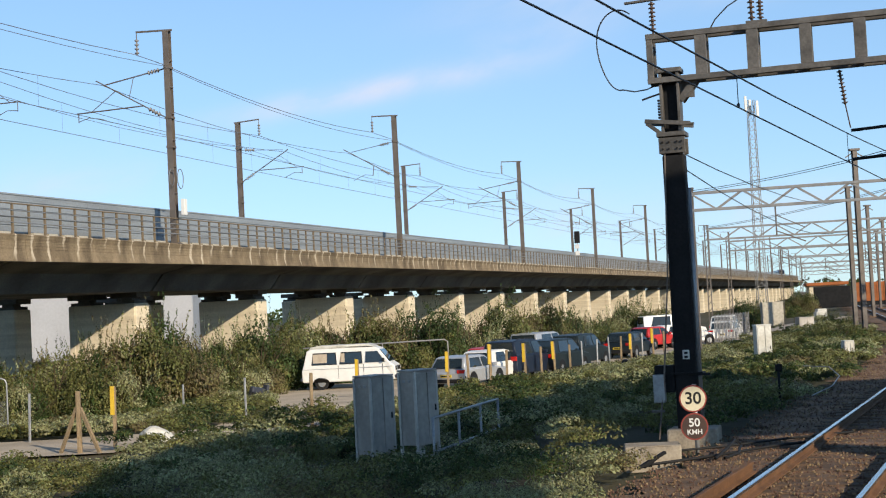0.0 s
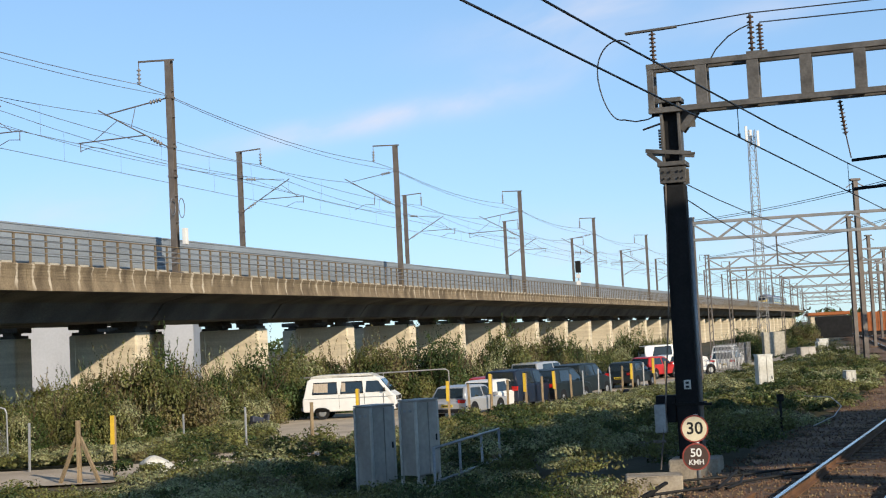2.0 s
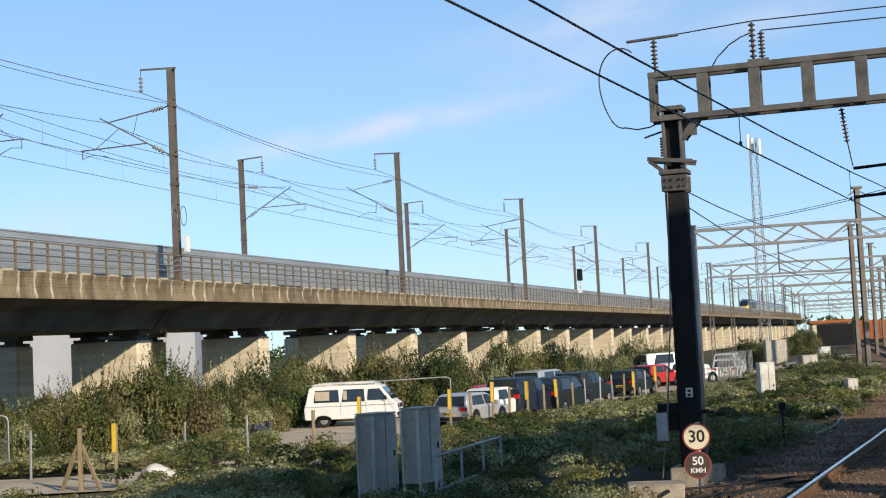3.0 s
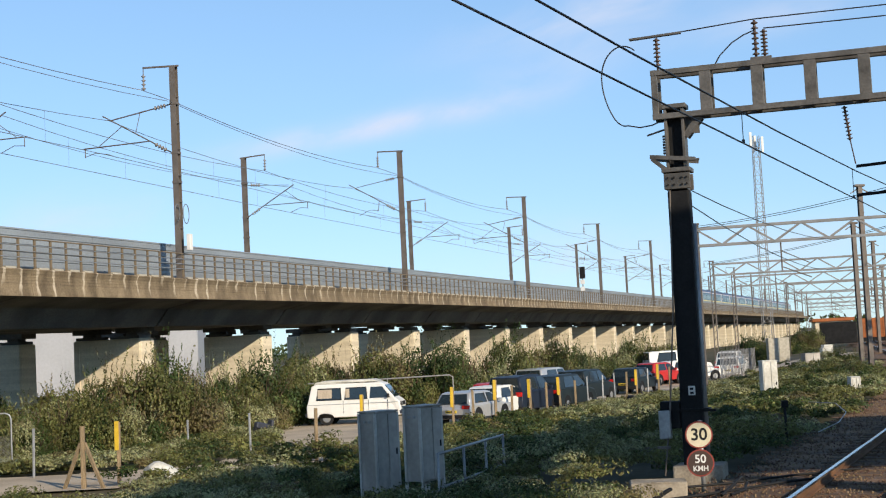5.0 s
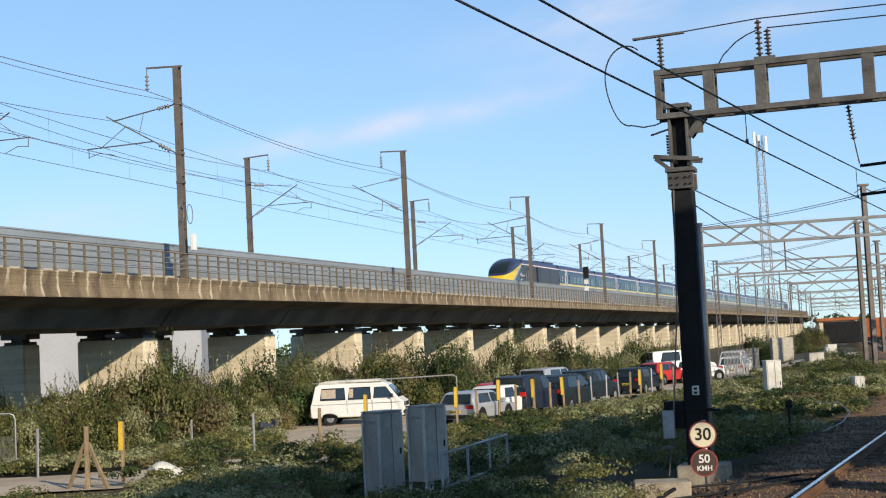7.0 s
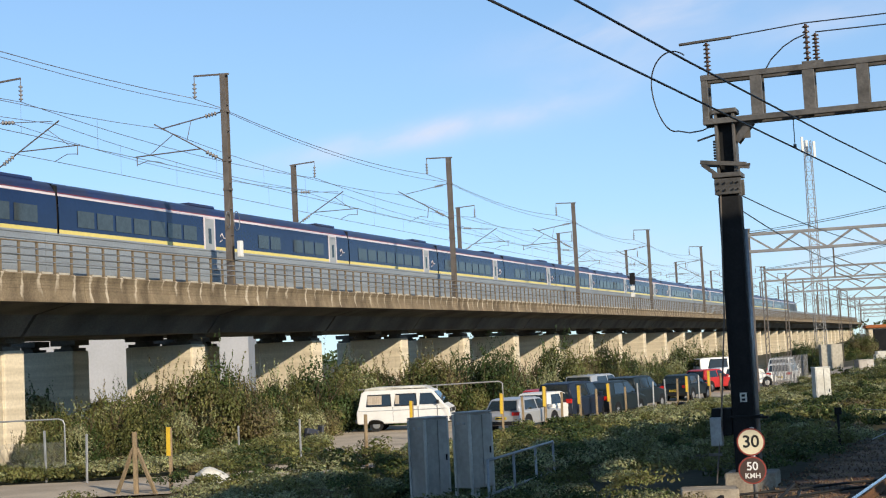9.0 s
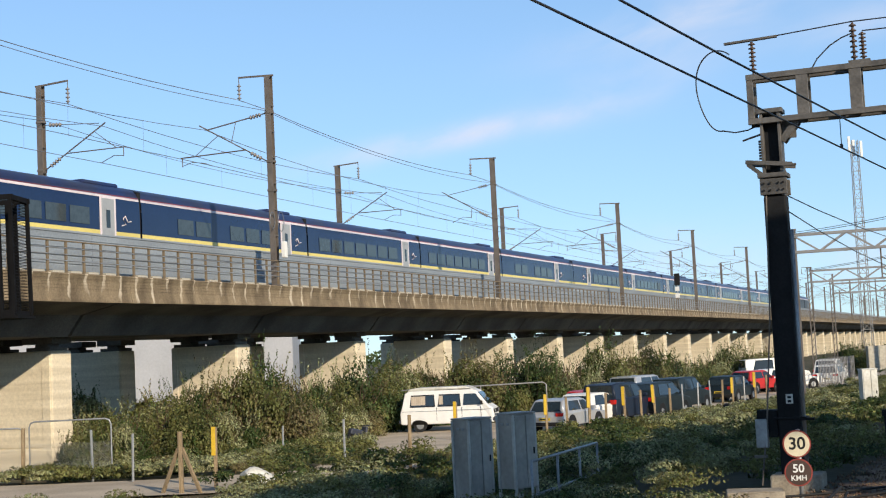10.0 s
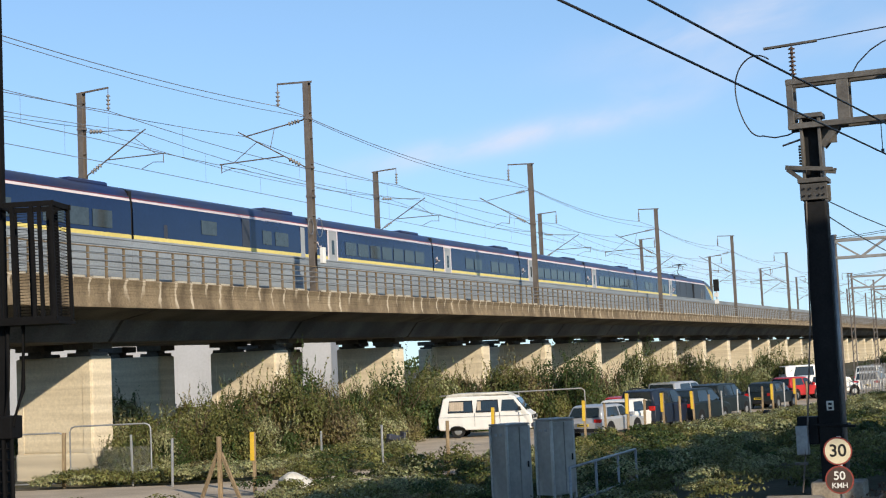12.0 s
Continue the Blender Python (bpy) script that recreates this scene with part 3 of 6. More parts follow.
# ---- viaduct masts ----
def mast(name, top, side, s, off, group, long_arm=True):
    """Overhead line mast: side +1 reaches over to larger offsets."""
    x, y, a = along(s, off)
    base = P_TOP if side > 0 else DECK_TOP
    root = thing(name, "tall grey-brown steel overhead line mast on the viaduct edge", "mast", V @ pose(x, y, 0, 0, 0, math.degrees(a)), group)
    col = bmesh.new()
    w, d = 0.15, 0.16
    box(col, -w - 0.015, -w + 0.015, -d, d, base, top)
    box(col, w - 0.015, w + 0.015, -d, d, base, top)
    box(col, -w, w, -0.01, 0.01, base, top - 0.03)
    z = base + 1.2
    while z < top - 0.5:
        box(col, -w - 0.02, w + 0.02, -d - 0.01, -d + 0.03, z, z + 0.05)
        z += 1.35
    box(col, -0.26, 0.26, -0.26, 0.26, base, base + 0.05)
    part("column", col, M["mast"], root)
    arm = bmesh.new()
    beam(arm, (0, -0.3 * side, top - 0.02), (0, 1.75 * side, top + 0.08), 0.07, 0.09)
    tube(arm, (0, 1.73 * side, top + 0.08), (0, 1.73 * side, top - 0.3), 0.022, 6)
    part("top_arm", arm, M["mast"], root)

    def stack(p, q):
        bm = bmesh.new()
        insulator(bm, p, q, 0.12, 4)
        part("insulator", bm, M["insul_grey"], root, "ribbed grey insulator")
    stack((0, 1.73 * side, top - 0.27), (0, 1.73 * side, top - 1.12))
    cant = bmesh.new()
    low = top - 4.5
    if side > 0 and long_arm:
        tube(cant, (0, 0.16, top - 1.95), (0, 3.7, top - 2.47), 0.035, 6)
        tube(cant, (0, 0.16, low), (0, 4.2, top - 2.2), 0.036, 6)
        tube(cant, (0, 1.5, top - 3.75), (0, 5.4, top - 3.82), 0.034, 6)
        tube(cant, (0, 5.3, top - 3.8), (0, 5.3, top - 4.3), 0.026, 6)
        tube(cant, (0, 3.1, top - 2.85), (0, 4.5, top - 3.78), 0.02, 6)
        tube(cant, (0, 2.0, top - 2.22), (0, 2.3, top - 3.3), 0.018, 6)
        path_tube(cant, [(0, 5.3, top - 4.25), (0.05, 4.7, top - 4.08), (0.1, 4.0, top - 4.2), (0.1, 3.5, top - 4.4)], 0.02, 5)
        stack((0, 0.5, top - 2.0), (0, 1.2, top - 2.1))
    elif side > 0:
        tube(cant, (0, 0.16, top - 1.95), (0, 3.5, top - 2.45), 0.022, 6)
        tube(cant, (0, 0.16, low), (0, 4.1, top - 2.2), 0.036, 6)
        tube(cant, (0, 1.75, top - 3.55), (0, 1.85, top - 4.35), 0.026, 6)
        path_tube(cant, [(0, 1.85, top - 4.3), (0.05, 2.5, top - 4.2), (0.1, 3.4, top - 4.55)], 0.02, 5)
        stack((0, 0.5, top - 2.0), (0, 1.2, top - 2.1))
    else:
        tube(cant, (0, -0.16, top - 2.1), (0, -3.6, top - 2.35), 0.02, 6)
        tube(cant, (0, -0.16, low), (0, -4.0, top - 2.35), 0.036, 6)
        tube(cant, (0, -1.6, top - 3.72), (0, -5.2, top - 3.72), 0.03, 6)
        tube(cant, (0, -5.05, top - 3.7), (0, -5.05, top - 4.2), 0.024, 6)
        tube(cant, (0, -3.3, top - 2.75), (0, -4.6, top - 3.7), 0.018, 6)
        path_tube(cant, [(0, -5.05, top - 4.16), (0.05, -4.4, top - 4.1), (0.1, -3.6, top - 4.4)], 0.02, 5)
        stack((0, -0.5, top - 2.12), (0, -1.3, top - 2.18))
    stack((0, 0.55 * side, low + 0.2), (0, 1.2 * side, low + 0.58))
    part("cantilever", cant, M["mast"], root)
    for z in (top - 1.95, low, top - 6.0):
        clamp = bmesh.new()
        box(clamp, -w - 0.04, w + 0.04, -d - 0.03, d + 0.03, z - 0.06, z + 0.06, 0.01)
        part("clamp", clamp, M["mast"], root)
    return root


NEAR_MASTS = [(-34.5, 17.7), (0.9, 17.54), (35.0, 17.1), (71.0, 16.73), (106.3, 16.4), (144.0, 16.4)]
FAR_MASTS = [(-2.36, 17.72), (32.9, 17.33), (70.1, 17.09), (107.7, 16.88), (145.9, 16.74), (185.6, 16.7)]
while NEAR_MASTS[-1][0] < 520:
    NEAR_MASTS.append((NEAR_MASTS[-1][0] + 36.0, 16.4))
while FAR_MASTS[-1][0] < 520:
    FAR_MASTS.append((FAR_MASTS[-1][0] + 37.5, 16.6))


def masts():
    for k, (s, top) in enumerate(NEAR_MASTS):
        mast("catenary_mast", top, 1, s + 0.45, 0.22, "masts along the viaduct", k % 2 == 1)
    for s, top in FAR_MASTS:
        mast("catenary_mast", top, -1, s, 11.7, "masts along the viaduct")


def span_wire(name, label, pts, sag, r, material, group, m=V, kind=""):
    root = bmesh.new()
    out = []
    for a, b in zip(pts, pts[1:]):
        a, b = Vector(a), Vector(b)
        for k in range(8):
            f = k / 8
            p = a.lerp(b, f)
            p.z -= (sag if (b - a).length > 4 else 0.0) * 4 * f * (1 - f)
            out.append(p)
    out.append(Vector(pts[-1]))
    path_tube(root, out, r, 5)
    ob = part(name, root, material)
    ob.matrix_basis = m
    return tagged(ob, label, "wire", group, kind)


def viaduct_wires():
    near = [(-71.0, 17.8)] + NEAR_MASTS
    far = [(-40.0, 17.9)] + FAR_MASTS
    for rows, off0, side in ((near, -0.1, 1), (far, 11.7, -1)):
        def line(reach, drop):
            return [(*along(s, off0 + side * reach)[:2], top - drop) for s, top in rows]
        slung = [p for pair in zip(line(1.95, 1.15), line(0.4, 1.8)) for p in pair] if side > 0 else line(1.73, 1.15)
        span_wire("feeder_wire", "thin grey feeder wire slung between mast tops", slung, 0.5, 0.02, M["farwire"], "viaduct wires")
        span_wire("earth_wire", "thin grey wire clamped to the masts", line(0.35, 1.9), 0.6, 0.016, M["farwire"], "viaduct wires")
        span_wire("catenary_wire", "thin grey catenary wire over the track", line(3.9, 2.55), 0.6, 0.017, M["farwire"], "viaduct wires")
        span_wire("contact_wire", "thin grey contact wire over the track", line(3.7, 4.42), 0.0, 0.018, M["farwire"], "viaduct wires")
        bm = bmesh.new()
        for (s0, t0), (s1, t1) in zip(rows, rows[1:7]):
            for k in range(1, 6):
                f = k / 6
                x, y, _ = along(s0 + (s1 - s0) * f, off0 + side * 3.8)
                t = t0 + (t1 - t0) * f
                tube(bm, (x, y, t - 2.55 - 0.6 * 4 * f * (1 - f)), (x, y, t - 4.42), 0.006, 4, caps=False)
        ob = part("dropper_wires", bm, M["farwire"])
        ob.matrix_basis = V
        tagged(ob, "thin droppers between catenary and contact wire", "wire", kind="stuff")


RAIL_Z = 8.33
TRACK_OFF = 8.2
spans()
piers()
track_slab()
barriers()
railing()
masts()
viaduct_wires()


# ---- train ----
SECTION = [(1.36, 0.35), (1.41, 0.9), (1.41, 1.12), (1.41, 1.31), (1.41, 2.0), (1.40, 2.55), (1.365, 2.98), (1.34, 3.11), (1.33, 3.16), (1.22, 3.40), (1.0, 3.60), (0.65, 3.73), (0.25, 3.77)]
BANDS = [("skirt", 0, 2, "train_grey"), ("waist_stripe", 2, 3, "train_stripe"), ("side", 3, 6, "train_blue"), ("cantrail_line", 6, 7, "train_line"), ("red_line", 7, 8, "train_red"), ("roof", 8, 12, "train_roof")]


def band_mesh(x0, x1, i0, i1):
    bm = bmesh.new()
    rows = SECTION[i0:i1 + 1]
    for sgn in (1, -1):
        vs = [[bm.verts.new((x, sgn * y, z)) for y, z in rows] for x in (x0, x1)]
        for k in range(len(rows) - 1):
            q = (vs[0][k], vs[1][k], vs[1][k + 1], vs[0][k + 1])
            f = bm.faces.new(q if sgn < 0 else q[::-1])
            f.smooth = True
    if i1 == len(SECTION) - 1:
        y, z = SECTION[-1]
        v = [bm.verts.new(p) for p in ((x0, -y, z), (x1, -y, z), (x1, y, z), (x0, y, z))]
        bm.faces.new(v)
        v = [bm.verts.new(p) for p in ((x0, -1.36, 0.35), (x1, -1.36, 0.35), (x1, 1.36, 0.35), (x0, 1.36, 0.35))]
        bm.faces.new(v[::-1])
    return bm


def car_shell(car, x0, x1, power=False):
    for name, i0, i1, key in BANDS:
        if power and name == "side":
            part("side", band_mesh(x0, x1, i0, i1), M["train_dark"], car, "dark slate body side panels")
        elif power and name in ("waist_stripe", "skirt"):
            part("lower_side", band_mesh(x0, x1, i0, i1), M["train_dark"], car)
        else:
            part(name, band_mesh(x0, x1, i0, i1), M[key], car)
    for x in (x0, x1):
        bm = bmesh.new()
        box(bm, min(x, x + (0.06 if x == x0 else -0.06)), max(x, x + (0.06 if x == x0 else -0.06)), -1.3, 1.3, 0.4, 3.5)
        part("end_wall", bm, M["black"], car)


def bogie(car, x):
    bm = bmesh.new()
    box(bm, x - 1.6, x + 1.6, -1.15, 1.15, 0.35, 0.62, 0.04)
    for dx in (-1.5, 1.5):
        for y in (-0.78, 0.78):
            tube(bm, (x + dx, y - 0.06, 0.46), (x + dx, y + 0.06, 0.46), 0.46, 20)
    part("bogie", bm, M["black"], car, "dark wheel set frame under the car")


def window(car, x, w, side=-1, z0=1.52, z1=2.36, key="train_glass"):
    bm = bmesh.new()
    box(bm, x - w / 2, x + w / 2, side * 1.428 - 0.014, side * 1.428 + 0.002, z0, z1, 0.006)
    part("window", bm, M[key], car)


def coach_parts(car, length, door_at_front, lay):
    """A trailer: windows, one door with a grey surround, roof pod, gangway."""
    car_shell(car, 0.09, length - 0.09)
    fwd = door_at_front
    inset = 2.8 if length < 20 else 4.0 if length == 22.0 else 5.8
    door = inset if fwd else length - inset
    for side in (-1, 1):
        bm = bmesh.new()
        box(bm, door - 0.78, door + 0.58, side * 1.418 - 0.008, side * 1.418 + 0.008, 1.0, 2.97, 0.004)
        part("door_surround", bm, M["train_line"], car, "pale door surround")
        bm = bmesh.new()
        box(bm, door - 0.62, door + 0.42, side * 1.43 - 0.012, side * 1.43 + 0.012, 0.62, 2.92, 0.01)
        leaf = part("door", bm, M["train_grey"], car, "grey plug door with a narrow window")
        bm = bmesh.new()
        box(bm, door - 0.27, door + 0.07, side * 1.447 - 0.006, side * 1.447 + 0.006, 1.45, 2.35, 0.005)
        part("door_window", bm, M["glass"], leaf)
        a, b = (inset + 1.5, length - 1.5) if fwd else (1.5, length - inset - 1.5)
        n = 7
        pitch = (b - a) / n
        for k in range(n):
            if k in lay:
                window(car, a + pitch * (k + 0.5), pitch * 0.84, side)
    # swash of the fleet mark beside the door, a plain pale shape
    bm = bmesh.new()
    x = door - 2.0 if fwd else door + 1.5
    path_tube(bm, [(x - 0.45, -1.425, 1.62), (x - 0.1, -1.425, 1.72), (x - 0.3, -1.425, 2.0), (x - 0.12, -1.425, 2.15), (x + 0.1, -1.425, 1.85), (x + 0.4, -1.425, 1.9)], 0.035, 5)
    part("emblem", bm, M["train_line"], car, "small pale emblem")
    pod = bmesh.new()
    px = length - 2.6
    box(pod, px - 1.5, px + 1.5, -0.85, 0.85, 3.6, 3.87, 0.12)
    part("roof_pod", pod, M["train_roof"], car, "dark roof equipment pod")
    gang = bmesh.new()
    box(gang, length - 0.12, length + 0.12, -1.33, 1.33, 0.5, 3.5, 0.03)
    part("gangway", gang, M["black"], car, "black rubber gangway")
    bogie(car, 0.0)


def buffet_parts(car, length):
    """The bar car: few windows, no passenger door."""
    car_shell(car, 0.09, length - 0.09)
    for side in (-1, 1):
        for x, w, z0, z1 in ((6.9, 1.5, 1.75, 2.5), (13.0, 1.0, 1.6, 2.4), (14.7, 1.5, 1.6, 2.4)):
            window(car, x, w, side, z0, z1)
        for x0, x1, key in ((10.3, 11.1, "train_dark"), (2.7, 3.0, "train_dark"), (17.0, 17.5, "train_grey")):
            bm = bmesh.new()
            box(bm, x0, x1, side * 1.416 - 0.008, side * 1.416 + 0.008, 1.34 if key == "train_dark" else 0.7, 2.9 if x0 > 5 else 2.0, 0.004)
            part("side_hatch", bm, M[key], car)
    pod = bmesh.new()
    box(pod, length - 4.6, length - 1.2, -0.85, 0.85, 3.6, 3.9, 0.1)
    part("roof_pod", pod, M["train_roof"], car, "dark roof equipment pod")
    gang = bmesh.new()
    box(gang, length - 0.12, length + 0.12, -1.33, 1.33, 0.5, 3.5, 0.03)
    part("gangway", gang, M["black"], car, "black rubber gangway")
    bogie(car, 0.0)


def power_car(car, length):
    """Streamlined driving car; the tip is at x = 0 and the body trails to +x."""
    tip = 6.2
    car_shell(car, tip, length - 0.1, True)
    parts = {"nose_front": bmesh.new(), "nose_band": bmesh.new(), "windscreen": bmesh.new(), "nose_roof": bmesh.new(), "nose_side": bmesh.new(), "nose_skirt": bmesh.new()}
    nx, ns = 36, 40
    prof = SECTION + [(-y, z) for y, z in SECTION[::-1]]
    full = []
    total = len(prof) - 1
    for j in range(ns + 1):
        f = j / ns * total
        k = min(int(f), total - 1)
        q = f - k
        full.append((prof[k][0] * (1 - q) + prof[k + 1][0] * q, prof[k][1] * (1 - q) + prof[k + 1][1] * q))

    def at(i, j):
        u = i / nx
        x = tip * u ** 1.5
        y, z = full[j]
        hi = 0.95 + 2.82 * math.sin(min(1.0, (x + 0.02) / tip) ** 0.62 * math.pi / 2) ** 0.95
        wid = 0.45 + 0.55 * math.sin(min(1.0, (x + 0.05) / 3.6) ** 0.55 * math.pi / 2)
        zz = 0.35 + (z - 0.35) * (hi - 0.35) / 3.42
        return Vector((x, y * wid, zz))

    whole = bmesh.new()
    grid = [[whole.verts.new(at(i, j)) for j in range(ns + 1)] for i in range(nx + 1)]
    for i in range(nx):
        for j in range(ns):
            whole.faces.new((grid[i][j], grid[i][j + 1], grid[i + 1][j + 1], grid[i + 1][j])).smooth = True
    # crisp colour borders: cut along sloping planes
    dark = ((0, 0, 1.55), (-0.25, 0, 1))
    grey = ((1.7, 0, 0.9), (1, 0, -2.0))
    blue = ((2.45, 0, 0.9), (1, 0, -1.78))
    sill = ((0, 0, 1.78), (-0.2, 0, 1))
    crown = ((3.1, 0, 3.1), (1, 0, 0.35))
    cuts = [dark, grey, blue, sill, crown, ((0, 0, 0.8), (0, 0, 1)), ((0, 1.02, 0), (0, 1, 0)), ((0, -1.02, 0), (0, 1, 0))]
    for co, no in cuts:
        bmesh.ops.bisect_plane(whole, geom=whole.verts[:] + whole.edges[:] + whole.faces[:], plane_co=co, plane_no=no, dist=0.0002)

    def over(c, plane):
        return (c - Vector(plane[0])).dot(Vector(plane[1])) > 0
    for face in whole.faces:
        c = face.calc_center_median()
        if c.z < 0.8:
            key = "nose_skirt"
        elif over(c, dark) and not over(c, blue) or c.z > 3.16:
            key = "windscreen" if over(c, sill) and not over(c, crown) and abs(c.y) < 1.02 else "nose_roof"
        elif not over(c, grey):
            key = "nose_front"
        elif not over(c, blue):
            key = "nose_band"
        else:
            key = "nose_side"
        bm = parts[key]
        bm.faces.new([bm.verts.new(v.co) for v in face.verts]).smooth = True
    whole.free()
    keys = {"nose_front": "train_yellow", "nose_band": "train_grey", "windscreen": "glass", "nose_roof": "train_roof", "nose_side": "train_blue", "nose_skirt": "train_grey"}
    for key, bm in parts.items():
        bmesh.ops.remove_doubles(bm, verts=bm.verts, dist=0.0005)
        bmesh.ops.recalc_face_normals(bm, faces=bm.faces)
        part(key, bm, M[keys[key]], car, {"nose_front": "bright yellow nose", "windscreen": "dark wraparound windscreen"}.get(key, ""))
    for side in (-1, 1):
        for x in (tip + 1.55, tip + 2.45):
            bm = bmesh.new()
            tube(bm, (x, side * 1.45, 0.9), (x, side * 1.45, 2.35), 0.025, 6)
            part("grab_rail", bm, M["galv"], car)
        for x0, x1, key in ((tip + 6.4, tip + 7.2, "black"), (19.25, 19.95, "train_dark")):
            bm = bmesh.new()
            box(bm, x0, x1, side * 1.418 - 0.01, side * 1.418 + 0.01, 0.7, 2.94, 0.004)
            part("side_hatch", bm, M[key], car)
        for x0, x1 in ((tip + 2.9, tip + 6.2), (tip + 8.0, tip + 10.5)):
            bm = bmesh.new()
            box(bm, x0, x1, side * 1.415 - 0.008, side * 1.415 + 0.008, 0.9, 2.85, 0.004)
            part("grille", bm, M["train_dark"], car)
    bm = bmesh.new()
    x = tip - 0.2
    path_tube(bm, [(x - 0.9, -1.43, 1.15), (x - 0.3, -1.43, 1.3), (x - 0.75, -1.43, 1.75), (x - 0.35, -1.43, 2.1), (x - 0.15, -1.43, 1.75), (x - 0.4, -1.43, 1.5), (x + 0.9, -1.43, 1.75)], 0.07, 6)
    part("emblem", bm, M["train_line"], car, "pale curved emblem")
    pan = bmesh.new()
    xb = length - 7.0
    tube(pan, (xb - 1.2, 0, 3.85), (xb + 0.35, 0, 4.35), 0.05, 6)
    tube(pan, (xb + 0.35, 0, 4.35), (xb - 1.0, 0, 5.45), 0.04, 6)
    tube(pan, (xb - 1.6, 0, 3.85), (xb + 0.2, 0, 4.2), 0.025, 6)
    box(pan, xb - 1.25, xb - 0.75, -0.2, 0.2, 5.28, 5.4, 0.02)
    for dx in (-1.2, -0.8):
        path_tube(pan, [(xb + dx, -0.95, 5.2), (xb + dx, -0.7, 5.4), (xb + dx, 0, 5.45), (xb + dx, 0.7, 5.4), (xb + dx, 0.95, 5.2)], 0.03, 6)
    box(pan, xb - 1.9, xb + 0.7, -0.6, 0.6, 3.72, 3.86, 0.02)
    part("pantograph", pan, M["dark_steel"], car, "raised dark pantograph")
    pod = bmesh.new()
    box(pod, length - 5.4, length - 0.8, -0.9, 0.9, 3.6, 3.88, 0.08)
    part("roof_pod", pod, M["train_roof"], car)
    gang = bmesh.new()
    box(gang, length - 0.15, length + 0.1, -1.3, 1.3, 0.5, 3.45, 0.03)
    part("gangway", gang, M["black"], car)
    bogie(car, 4.5)
    bogie(car, length - 3.0)


LENGTHS = [24.0, 22.0, 17.9, 17.5] + [18.7] * 5 + [22.2, 22.3] + [18.4] * 7 + [17.6, 21.6]
train = thing("train", "long dark blue high speed train with yellow nose and pale stripes", "train", V)
CARS = []


def build_train():
    first = new("car")
    first.parent = train
    power_car(first, LENGTHS[0])
    models = {}
    start = 0.0
    for k, length in enumerate(LENGTHS):
        fwd = k == 1 or 10 <= k < 18
        if k == 0:
            car = first
        elif k == len(LENGTHS) - 1:
            car = new("car")
            car.parent = train
            power_car(car, length)
        elif k == 13:
            car = new("car")
            car.parent = train
            buffet_parts(car, length)
        else:
            lay = (0, 1, 2, 3, 4, 5, 6) if k % 3 else (1, 2, 4, 5, 6)
            key = (length, fwd, lay)
            if key not in models:
                car = new("car")
                car.parent = train
                coach_parts(car, length, fwd, lay)
                models[key] = car
            else:
                car = copy_thing(models[key], Matrix())
        car["label"] = "streamlined driving car of the train" if k in (0, len(LENGTHS) - 1) else "dark blue passenger car with grey door and cream stripe"
        CARS.append((car, start, length, k == len(LENGTHS) - 1))
        start += length


build_train()


def nose_at(t):
    return -50.0 - (62.0 * (t - 9.0) + 0.4 * (t * t - 81.0))


# ---- near gantry ----
PX, PY = 4.21, 24.8
G = pose(PX, PY, 0, 0, 0, -18.0)


